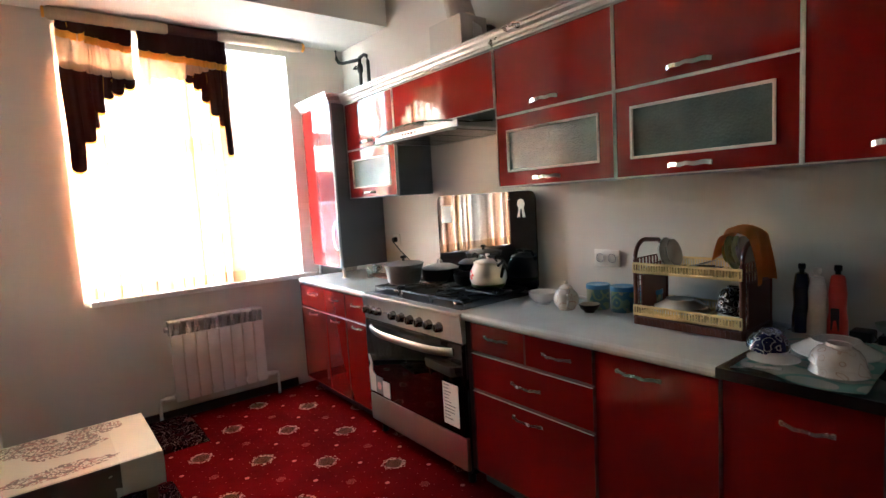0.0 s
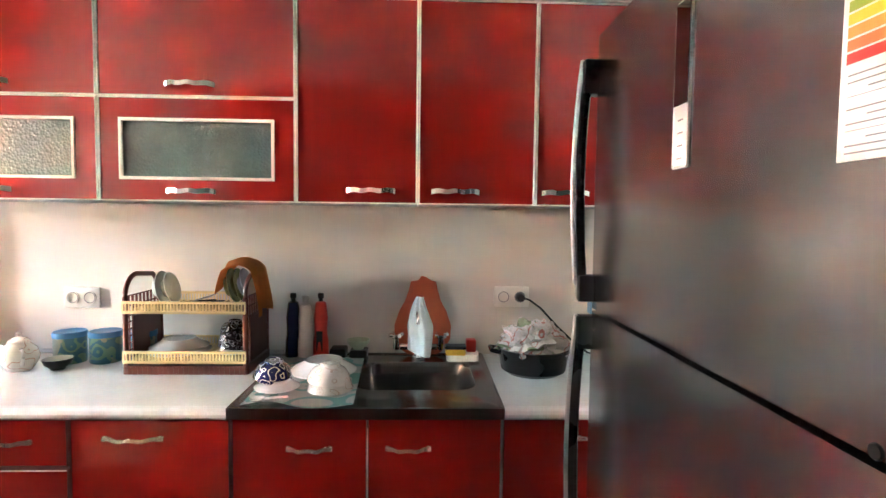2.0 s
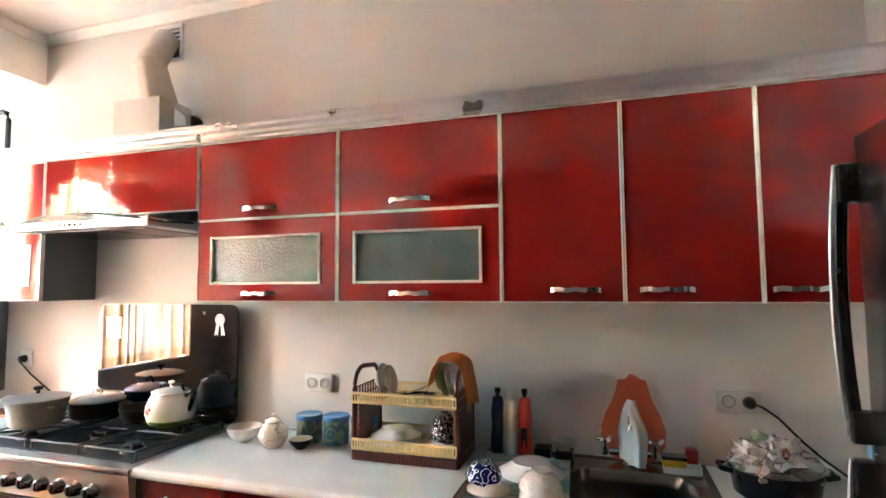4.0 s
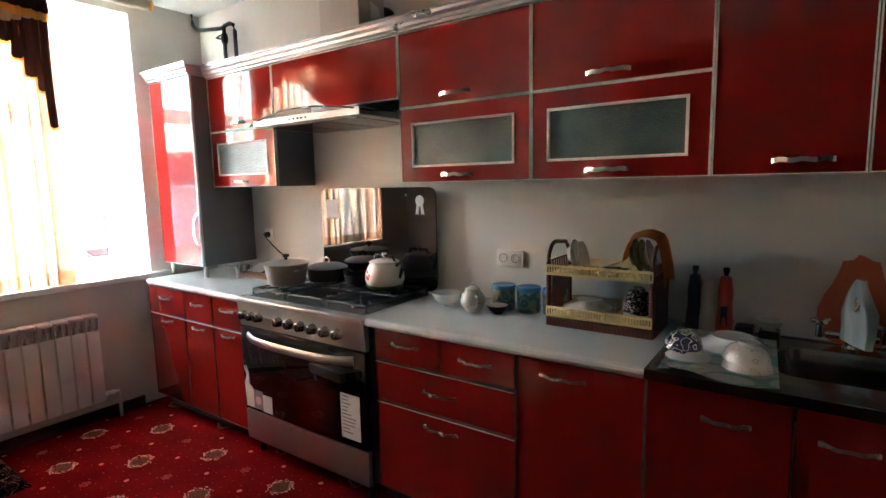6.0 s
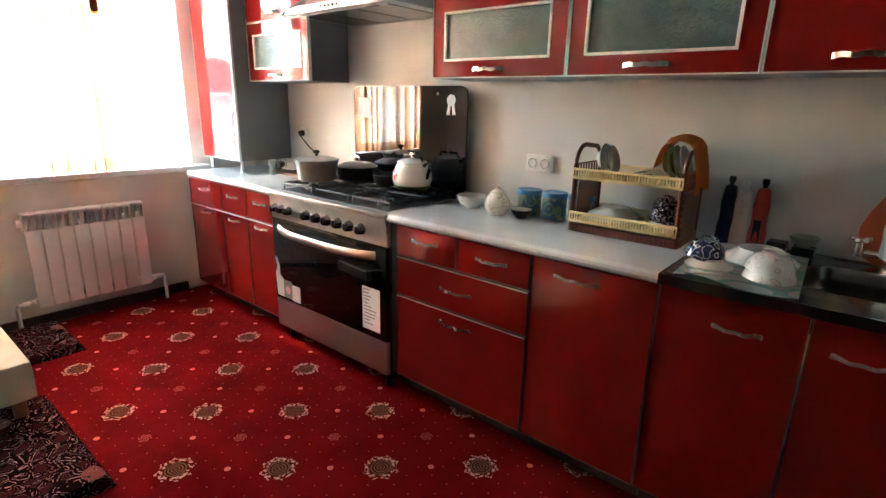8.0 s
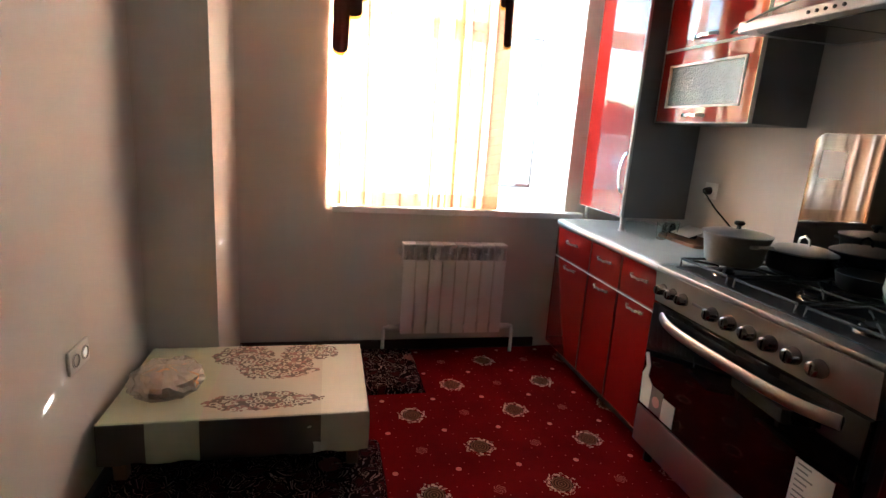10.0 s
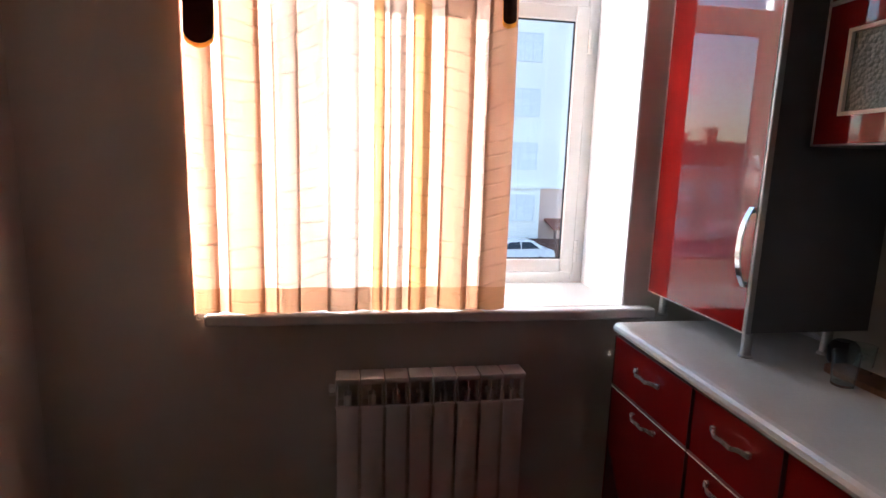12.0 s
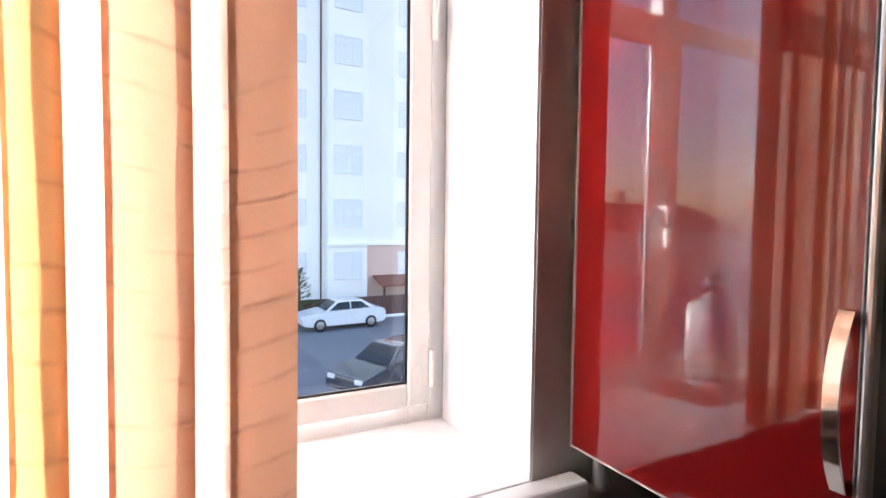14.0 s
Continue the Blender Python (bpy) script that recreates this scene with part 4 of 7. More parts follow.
        for xx in (-0.54, -0.315, -0.09):
            tube(b, [(xx, gy - hw, 0.905), (xx, gy + hw, 0.905)], 0.005, 6)
        for cx_, cy_, _ in ([k for k in burners if abs(k[1] - gy) < 0.05]):
            for a in range(4):
                dx, dy = math.cos(a * math.pi / 2 + math.pi / 4), math.sin(a * math.pi / 2 + math.pi / 4)
                tube(b, [(cx_ + 0.025 * dx, cy_ + 0.025 * dy, 0.906), (cx_ + 0.10 * dx, cy_ + 0.10 * dy, 0.908), (cx_ + 0.13 * dx, cy_ + 0.13 * dy, 0.903)], 0.005, 6)
        part("grate", b, M["iron"], c, "black cast iron grate", smooth=True)
    # raised glass lid
    b = bmesh.new()
    out = rounded(y0 + 0.0, y1 - 0.07, 0.885, 1.425, 0.045, 6)
    prism(b, out, "x", -0.055, -0.047)
    lid = part("glass_lid", b, M["black_glass"], c, "raised black glass lid")
    part("sticker", prism(bmesh.new(), [(y1 - 0.215, 1.255), (y1 - 0.115, 1.255), (y1 - 0.115, 1.36), (y1 - 0.215, 1.36)], "x", -0.0565, -0.0555), M["white_card"], lid, "small white square sticker")
    b = bmesh.new()
    ry = y0 + 0.10
    lathe(b, (-0.0555, ry, 1.355), [(0, 0), (0.026, 0), (0.028, 0.001), (0, 0.0015)], 12, "-x")
    for s in (-1, 1):
        prism(b, [(ry + s * 0.002, 1.345), (ry + s * 0.018, 1.34), (ry + s * 0.030, 1.28), (ry + s * 0.018, 1.288), (ry + s * 0.010, 1.28)], "x", -0.0568, -0.0556)
    part("sticker", b, M["white_card"], lid, "white rosette ribbon sticker")
    part("lid_hole", lathe(bmesh.new(), (-0.0555, y0 + 0.19, 1.385), [(0, 0), (0.008, 0), (0.008, 0.001), (0, 0.001)], 12, "-x"), M["grey_print"], lid)
    for hy in (y0 + 0.15, y1 - 0.2):
        part("lid_hinge", bx(-0.075, -0.035, hy - 0.03, hy + 0.03, 0.873, 0.90, 0.004), M["black"], c)


make_cooker()


# ---- cooker hood ----
def make_hood():
    h = thing("cooker_hood", (-0.25, -1.59, 1.70), "stainless steel cooker hood with a curved clear glass canopy", "cooker hood")
    b = bmesh.new()
    t = bmesh.new()
    y0, y1 = -2.035, -1.145
    block(b, -0.47, -0.002, y0 + 0.06, y1 - 0.06, 1.752, 1.790, 0.004)
    block(b, -0.26, -0.01, y0 + 0.28, y1 - 0.28, 1.790, 1.845, 0.002)
    part("body", b, M["steel"], h)
    b = bmesh.new()
    n = 20
    up_, rim_pts = [], []
    for i in range(n + 1):
        s = i / n * 2 - 1
        y = (y0 + y1) / 2 + s * (y1 - y0) / 2 * 1.0
        xf = -0.50 + 0.055 * s * s
        zf, zr = 1.762 + 0.048 * (1 - s * s), 1.775 + 0.050 * (1 - s * s)
        rim_pts.append((xf - 0.001, y, zf + 0.003))
        up_.append((b.verts.new((xf, y, zf)), b.verts.new((xf, y, zf + 0.006)), b.verts.new((-0.29, y, zr + 0.006)), b.verts.new((-0.29, y, zr))))
    for a, c in zip(up_, up_[1:]):
        for k in range(4):
            j = (k + 1) % 4
            b.faces.new((a[k], a[j], c[j], c[k]))
    b.faces.new(up_[0])
    b.faces.new(up_[-1][::-1])
    part("glass_canopy", b, M["thin_glass"], h, "curved clear glass canopy", smooth=True, shadow=False)
    part("canopy_edge", tube(bmesh.new(), rim_pts, 0.0045, 6) or None, M["black"], h, "dark front edge of the glass", smooth=True)
    for i in range(3):
        ya = y0 + 0.12 + i * 0.225
        part("grease_filter", bx(-0.42, -0.06, ya, ya + 0.21, 1.7475, 1.7515, 0.001), M["steel_dark"], h)
    for ly in (y0 + 0.15, y1 - 0.15):
        part("lamp_lens", lathe(bmesh.new(), (-0.43, ly, 1.7515), [(0, -0.004), (0.022, -0.004), (0.028, 0)], 16), M["white_plastic"], h)
    b = bmesh.new()
    for i in range(5):
        lathe(b, (-0.472, -1.5 - i * 0.03, 1.771), [(0, -0.002), (0.006, -0.002), (0.006, 0.002), (0, 0.003)], 10, "-x")
    part("buttons", b, M["black"], h, kind="stuff")


make_hood()

# duct box on top of the wall units and its flexible hose
db = thing("duct_box", (-0.13, -1.62, 2.202), "plain sheet-metal duct box on top of the wall cabinets", "duct box")
b = bmesh.new()
block(b, -0.25, -0.06, -1.785, -1.785 + 0.275, 2.202, 2.378, 0.003)
part("shell", b, M["box_metal"], db)
# pale trapezoid paints a reflection onto the box
part("opening_plate", prism(bmesh.new(), [(-0.165, 2.262), (-0.095, 2.285), (-0.105, 2.325), (-0.165, 2.345)], "y", -1.7885, -1.7855), M["white_plaster"], db, "pale patch standing for a reflection on the box's side")
part("side_collar", lathe(bmesh.new(), (-0.030, -1.765, 2.31), [(0, -0.028), (0.040, -0.028), (0.044, 0), (0.040, 0.028), (0, 0.028)], 20, "x"), M["black"], db, "black round collar by the wall", smooth=True)
part("side_flange", bx(-0.0595, -0.004, -1.735, -1.52, 2.21, 2.365, 0.002), M["box_metal"], db)
b = bmesh.new()
pts, rad = [], []
for i in range(33):
    s = i / 32
    z = 2.379 + 0.39 * s
    y = -1.685 + 0.03 * math.sin(s * 3.0) + 0.085 * s ** 1.5
    x = -0.15 + 0.115 * max(0, s - 0.55) / 0.45
    pts.append((x, y, z))
    rad.append((0.075 - 0.018 * s) * (1 + 0.05 * (i % 2)))
tube(b, pts, rad, 16)
part("duct_hose", b, M["duct"], db, "wrapped flexible grey duct hose", smooth=True)
v = thing("vent_grille", (-0.004, -1.62, 2.80), "small square wall vent at the ceiling", "vent")
b = bmesh.new()
block(b, -0.02, -0.001, -1.672, -1.498, 2.835, 2.852, 0.002)
block(b, -0.02, -0.001, -1.672, -1.498, 2.66, 2.675, 0.002)
block(b, -0.02, -0.001, -1.672, -1.657, 2.675, 2.835, 0.002)
block(b, -0.02, -0.001, -1.513, -1.498, 2.675, 2.835, 0.002)
part("frame", b, M["white_plastic"], v)
part("shaft", bx(-0.006, -0.001, -1.657, -1.513, 2.675, 2.835), M["black"], v, "dark shaft behind the grille")
for k in range(3):
    part("slat", bx(-0.018, -0.008, -1.657, -1.513, 2.812 - k * 0.022, 2.822 - k * 0.022, 0.001), M["white_plastic"], v)
v = thing("vent_grille", (-0.01, -3.55, 2.70), "small plain white wall vent high above the cabinets", "vent")
b = bmesh.new()
block(b, -0.02, -0.001, -3.63, -3.47, 2.665, 2.84, 0.004)
part("frame", b, M["white_plastic"], v)
for k in range(5):
    part("slat", bx(-0.026, -0.0195, -3.615, -3.485, 2.685 + k * 0.028, 2.697 + k * 0.028, 0.002), M["white_plastic"], v)

# gas pipe with a valve
gp = thing("gas_pipe", (-0.05, -0.3, 2.4), "black gas pipe with a stop valve near the ceiling", "gas pipe")
b = bmesh.new()
tube(b, [(-0.06, -0.012, 2.66), (-0.06, -0.02, 2.58), (-0.055, -0.05, 2.545), (-0.05, -0.10, 2.53), (-0.05, -0.30, 2.505), (-0.05, -0.36, 2.50), (-0.05, -0.38, 2.51), (-0.05, -0.44, 2.515), (-0.05, -0.475, 2.50), (-0.05, -0.49, 2.46), (-0.05, -0.49, 2.15)], 0.013, 10)
tube(b, [(-0.05, -0.37, 2.50), (-0.05, -0.37, 2.30)], 0.013, 10)
part("pipe", b, M["gas"], gp, smooth=True)
b = bmesh.new()
lathe(b, (-0.05, -0.37, 2.43), [(0, -0.03), (0.02, -0.03), (0.024, 0), (0.02, 0.03), (0, 0.03)], 8)
tube(b, [(-0.05, -0.345, 2.43), (-0.09, -0.34, 2.43), (-0.10, -0.40, 2.435)], 0.006, 6)
part("valve", b, M["gas"], gp, smooth=True)


# ---- radiator ----
def make_radiator():
    x1, n, w = -0.868, 8, 0.0785
    r = thing("radiator", (-1.18, -0.07, 0), "white eight-section aluminium radiator below the window", "radiator")
    z0, z1 = 0.125, 0.695
    for i in range(n):
        xc = x1 - w * (i + 0.5)
        b = bmesh.new()
        block(b, xc - w / 2 + 0.0045, xc + w / 2 - 0.0045, -0.115, -0.105, z0 + 0.02, z1 - 0.10, 0.004, 2)
        block(b, xc - w / 2 + 0.006, xc + w / 2 - 0.006, -0.105, -0.035, z0 + 0.03, z0 + 0.06, 0.004)
        block(b, xc - 0.012, xc + 0.012, -0.105, -0.04, z0 + 0.06, z1 - 0.06, 0.002)
        block(b, xc - w / 2 + 0.001, xc + w / 2 - 0.001, -0.118, -0.035, z1 - 0.022, z1, 0.006, 2)
        for fx in (-0.034, -0.0, 0.034):
            block(b, xc + fx - 0.0025, xc + fx + 0.0025, -0.112, -0.04, z1 - 0.10, z1 - 0.018, 0.001)
        block(b, xc - w / 2 + 0.001, xc + w / 2 - 0.001, -0.113, -0.104, z1 - 0.106, z1 - 0.096, 0.002)
        block(b, xc - w / 2 + 0.001, xc + w / 2 - 0.001, -0.075, -0.06, z1 - 0.09, z1 - 0.02, 0.001)
        part("section", b, M["radiator"], r, smooth=True)
    for xx, zz, s in ((x1, 0.17, 1), (x1 - n * w, 0.17, -1), (x1 - n * w, 0.64, -1)):
        b = bmesh.new()
        lathe(b, (xx, -0.07, zz), [(0, 0), (0.02, 0), (0.02, 0.02), (0, 0.02)], 8, "x" if s > 0 else "-x")
        if zz < 0.5:
            tube(b, [(xx + s * 0.01, -0.07, zz), (xx + s * 0.085, -0.07, zz), (xx + s * 0.09, -0.07, zz - 0.02), (xx + s * 0.09, -0.07, 0.002)], 0.011, 8)
            lathe(b, (xx + s * 0.045, -0.07, zz), [(0, -0.02), (0.018, -0.02), (0.018, 0.02), (0, 0.02)], 8, "x")
        part("pipe", b, M["pipe_white"], r, smooth=True)


make_radiator()


# ---- curtain and swag ----
def strip(bm, x0, x1, z0, z1, y, amp, waves, seed, nx=None, mi=0, nz=14, tongue=0.0):
    """A hanging, folded cloth panel of real thickness."""
    rnd = random.Random(seed)
    nx = nx or max(8, int((x1 - x0) / 0.006))
    ph = rnd.uniform(0, 6)
    t = bmesh.new()
    rows = []
    for j in range(nz + 1):
        v_ = j / nz
        row = []
        for i in range(nx + 1):
            u_ = i / nx
            zz0 = z0 + tongue * (1 - math.sqrt(max(0, 1 - (2 * u_ - 1) ** 2)))
            z = zz0 + (z1 - zz0) * v_
            a = amp * (0.75 + 0.25 * math.cos(v_ * 2 + seed))
            yy = y + a * math.sin(waves * 2 * math.pi * u_ + ph + 0.25 * math.sin(3 * v_ + seed)) + 0.25 * a * math.sin(waves * 4.7 * math.pi * u_ + seed)
            xx = x0 + (x1 - x0) * u_ + 0.004 * math.sin(5 * v_ + seed)
            row.append(t.verts.new((xx, yy, z)))
        rows.append(row)
    for a, c in zip(rows, rows[1:]):
        for i in range(nx):
            t.faces.new((a[i], a[i + 1], c[i + 1], c[i]))
    bmesh.ops.solidify(t, geom=t.faces[:], thickness=0.0012)
    return join(bm, t, None, mi)


cu = thing("curtain", (-1.45, -0.03, 2.55), "peach and cream pleated curtain, sun and fold shade put into its colours, drawn over most of the window", "curtain")
CX = [-1.912, -1.850, -1.812, -1.715, -1.668, -1.605, -1.510, -1.425, -1.375, -1.346, -1.322, -1.282, -1.250, -1.205, -1.153, -1.067, -1.012, -0.933]
# which pleats are coloured as sunlit and which as shaded
mats_ = ["curtain", "curtain_sunlit", "curtain", "curtain_lit", "curtain_lit", "curtain_lit", "curtain_sunlit", "curtain_sunlit", "curtain_gold", "curtain_sunlit", "curtain_lit", "curtain_sunlit", "curtain_gold", "curtain_lit", "curtain",
         "curtain_lit", "curtain"]


def pleat(bm, x0, x1, z0, z1, y, bulge, seed, nx=12, nz=16):
    """One flattish fold, its long edges in the curtain's plane."""
    t = bmesh.new()
    rows = []
    for j in range(nz + 1):
        v_ = j / nz
        k = bulge * (0.85 + 0.15 * math.sin(4 * v_ + seed))
        row = []
        for i in range(nx + 1):
            u_ = i / nx
            s_ = math.sin(math.pi * u_) ** 0.7
            yy = y - k * s_ - 0.0015 * s_ * math.sin(31 * v_ + 5 * u_ + seed)
            xx = x0 + (x1 - x0) * u_ + 0.0025 * math.sin(5 * v_)
            row.append(t.verts.new((xx, yy, z0 + (z1 - z0) * v_ + (0.003 * math.sin(3 * u_ + seed) if j == 0 else 0))))
        rows.append(row)
    for a, c in zip(rows, rows[1:]):
        for i in range(nx):
            t.faces.new((a[i], a[i + 1], c[i + 1], c[i]))
    bmesh.ops.solidify(t, geom=t.faces[:], thickness=0.0012)
    return join(bm, t)


for i in range(17):
    b = bmesh.new()
    yp = -0.030 - 0.003 * (i % 2)
    bulge = (0.016 if i % 2 == 0 else -0.012) * min(1.0, (CX[i + 1] - CX[i]) / 0.05)
    xa, z0_ = CX[i] - (0.012 if CX[i + 1] - CX[i] > 0.03 else 0.005), 0.8922 + (0.003 * abs(math.sin(i * 2.1)) if i > 7 else 0.0)
    pleat(b, xa, CX[i + 1], z0_, 2.57, yp, bulge, i)
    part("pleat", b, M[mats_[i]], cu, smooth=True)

part("side_return", bx(-1.9275, -1.9250, -0.046, -0.002, 0.89, 2.56), M["curtain"], cu)
sw = thing("swag_curtain", (-1.45, -0.09, 2.6), "stepped brown, gold and tan swag valance with long side tails", "valance")


SX0, SX1 = -1.93, -0.955
TONGUES = [(0.025, 0.10, 1.68), (0.085, 0.165, 1.86), (0.165, 0.19, 1.95), (0.19, 0.235, 2.04), (0.235, 0.29, 2.13), (0.29, 0.35, 2.16), (0.35, 0.415, 2.20), (0.455, 0.515, 2.24), (0.515, 0.62, 2.28), (0.62, 0.73, 2.29),
           (0.73, 0.78, 2.27), (0.78, 0.825, 2.23), (0.825, 0.875, 2.15), (0.875, 0.93, 2.06), (0.93, 0.965, 1.99), (0.965, 1.0, 1.79)]


def interp(s, pts):
    for (a, va), (c, vc) in zip(pts, pts[1:]):
        if s <= c:
            return va + (vc - va) * (s - a) / (c - a)
    return pts[-1][1]


for k, (s0, s1, zb) in enumerate(TONGUES):
    xa, xb = SX0 + (SX1 - SX0) * s0, SX0 + (SX1 - SX0) * s1
    sm = (s0 + s1) / 2
    dark_low = sm < 0.44 or sm > 0.73
    ztan = interp(sm, [(0, 2.31), (0.35, 2.26), (0.5, 2.29), (0.7, 2.31), (0.9, 2.38), (1, 2.40)])
    zgold = interp(sm, [(0, 2.53), (0.35, 2.475), (0.5, 2.45), (0.75, 2.44), (1, 2.42)])
    w = xb - xa
    b = bmesh.new()
    if dark_low:
        strip(b, xa - 0.004, xb + 0.004, zb + 0.012, ztan + 0.05, -0.062 - 0.004 * (k % 2), 0.005, 1.0, k, nx=16, nz=8, tongue=min(0.03, w * 0.4))
        tg = part("tongue", b, M["swag_brown"], sw, smooth=True)
        b = bmesh.new()
        strip(b, xa - 0.005, xb + 0.005, zb, ztan, -0.058 - 0.004 * (k % 2), 0.005, 1.0, k, nx=16, nz=8, tongue=min(0.03, w * 0.4))
        part("binding", b, M["swag_gold"], tg, "gold satin binding", smooth=True)
        b = bmesh.new()
    zt2 = ztan if dark_low else zb
    strip(b, xa - 0.004, xb + 0.004, zt2, 2.56, -0.074 - 0.004 * (k % 2), 0.005, 1.0, k + 3, nx=16, nz=8, tongue=min(0.025, w * 0.3))
    part("middle_band", b, M["swag_tan"], sw, smooth=True)
    b = bmesh.new()
    strip(b, xa - 0.004, xb + 0.004, zgold - 0.042, 2.57, -0.084 - 0.003 * (k % 2), 0.004, 1.0, k + 5, nx=16, nz=6, tongue=min(0.02, w * 0.3))
    part("gold_edge", b, M["swag_gold"], sw, smooth=True)
    b = bmesh.new()
    strip(b, xa - 0.004, xb + 0.004, zgold, 2.59, -0.092 - 0.003 * (k % 2), 0.004, 1.0, k + 5, nx=16, nz=6, tongue=min(0.02, w * 0.3))
    part("top_scallop", b, M["swag_brown"], sw, smooth=True)
rod = thing("curtain_rod", (-1.17, -0.09, 2.60), "thick curtain pole wrapped in beige and brown cloth, gold ends", "curtain pole")
b = bmesh.new()
lathe(b, (-1.95, -0.09, 2.612), [(0, 0), (0.030, 0.0), (0.038, 0.02), (0.038, 0.62), (0.032, 0.64), (0, 0.64)], 24, "x")
lathe(b, (-1.00, -0.09, 2.612), [(0, 0), (0.030, 0.0), (0.038, 0.02), (0.038, 0.58), (0.032, 0.605), (0, 0.605)], 24, "x")
part("sleeve", b, M["pelmet_roll"], rod, smooth=True)
part("middle_sleeve", lathe(bmesh.new(), (-1.308, -0.09, 2.612), [(0, 0), (0.034, 0.0), (0.034, 0.306), (0, 0.306)], 24, "x"), M["swag_brown"], rod, "dark brown cloth", smooth=True)
b = bmesh.new()
for xx in (-1.965, -1.325, -1.015, -0.385):
    lathe(b, (xx, -0.09, 2.612), [(0, 0), (0.028, 0.0), (0.034, 0.007), (0.028, 0.014), (0, 0.014)], 20, "x")
part("end_ring", b, M["swag_gold"], rod, "gold binding rings", smooth=True)


# ---- fridge ----
def make_fridge():
    x0, x1, y0, yd, yf = -1.70, -0.965, -4.66, -4.19, -4.125
    f = thing("fridge", (-1.33, -4.4, 0), "tall dark steel fridge freezer with bar handles and energy label", "fridge")
    part("cabinet", bx(x0 + 0.004, x1 - 0.004, y0, yd, 0.03, 1.765, 0.006), M["fridge_side"], f)

    def door(z0, z1, nm):
        b = bmesh.new()
        prism(b, rounded(x0, x1, yd + 0.003, yf, 0.018, 4), "z", z0, z1)
        return part(nm, b, M["fridge"], f, smooth=True)
    up = door(1.220, 1.765, "upper_door")
    lo = door(0.05, 1.212, "lower_door")
    for nm, za, zb_, d_ in (("handle", 1.232, 1.718, up), ("handle", 0.65, 1.204, lo)):
        b = bmesh.new()
        hx = x1 + 0.004
        pts = []
        m_ = (za + zb_) / 2
        for i in range(13):
            s = i / 12 * 2 - 1
            pts.append((hx - 0.01, yf + 0.026 + 0.014 * (1 - s * s), m_ + s * (zb_ - za) / 2))
        tube(b, pts, 0.0055, 8, 1.3)
        h_ = part(nm, b, M["steel"], d_, "steel bar handle", smooth=True)
        for m0, m1 in ((za, za + 0.055), (zb_ - 0.07, zb_)):
            part("handle_mount", bx(hx - 0.030, hx + 0.004, yf - 0.03, yf + 0.030, m0, m1, 0.006, 2), M["black"], d_, "black handle mount", smooth=True)
        b = bmesh.new()
        tube(b, [(p[0] - 0.003, p[1] - 0.010, p[2]) for p in pts], 0.0085, 8, 1.3)
        part("handle_back", b, M["black"], d_, "black inner side of the handle", smooth=True)
    pn = part("control_strip", bx(-1.356, -1.314, yf - 0.001, yf + 0.0025, 1.468, 1.69, 0.004), M["white_card"], up, "pale control strip")
    part("display", bx(-1.3545, -1.3155, yf + 0.0026, yf + 0.0040, 1.552, 1.688, 0.001), M["black_glass"], pn, "dark touch display")
    b = bmesh.new()
    for k in range(4):
        block(b, -1.342, -1.328, yf + 0.0026, yf + 0.0032, 1.48 + k * 0.017, 1.482 + k * 0.017)
    part("print", b, M["grey_print"], pn, "fine grey print bars")
    lab = part("energy_label", bx(-1.69, -1.603, yf - 0.001, yf + 0.0015, 1.446, 1.64, 0.0), M["white_card"], up, "white energy label with coloured bars")
    cols = [(0.02, 0.25, 0.06), (0.10, 0.38, 0.05), (0.35, 0.45, 0.04), (0.80, 0.60, 0.03), (0.80, 0.33, 0.05), (0.78, 0.20, 0.04), (0.70, 0.05, 0.03)]
    for k, cc in enumerate(cols):
        zt = 1.5945 - k * 0.0104
        part("rating_bar", prism(bmesh.new(), [(-1.609, zt), (-1.642 - 0.005 * k, zt), (-1.648 - 0.005 * k, zt - 0.0042), (-1.642 - 0.005 * k, zt - 0.0085), (-1.609, zt - 0.0085)], "y", yf + 0.0015, yf + 0.002), mat("label_ink", cc, 0.5, var=0.02), lab)
    b = bmesh.new()
    for k in range(11):
        zt = 1.515 - k * 0.0058 - (0.004 if k > 3 else 0)
        block(b, -1.685, -1.611 - (0.02 if k % 3 == 2 else 0), yf + 0.0015, yf + 0.0019, zt - (0.0006 if k % 4 == 3 else 0.0013), zt)
    part("print", b, M["grey_print"], lab, "fine grey print bars")
    part("tape", bx(x1 - 0.020, x1 + 0.001, yf + 0.0005, yf + 0.004, 1.207, 1.233, 0.001), mat("pale_blue_film", (0.22, 0.42, 0.62), 0.3), lo, "scrap of pale blue protective film")
    part("screw_cap", lathe(bmesh.new(), (-1.655, yf, 1.225), [(0, 0.002), (0.006, 0.002), (0.007, 0)], 12, "y"), M["black"], up)
    for fx in (x0 + 0.06, x1 - 0.06):
        part("foot", lathe(bmesh.new(), (fx, -4.3, 0.001), [(0, 0), (0.02, 0), (0.02, 0.03), (0, 0.03)], 10), M["black"], f)


make_fridge()


# ---- small things ----
CT = 0.8685          # worktop's top
HOB = 0.911          # top of the grates


def lathed(name, loc, profile, mt, label, category, group="", seg=32, m=None):
    t = thing(name, loc, label, category, group)
    part("body", lathe(bmesh.new(), loc, profile, seg, m=m), mt, t, smooth=True)
    return t


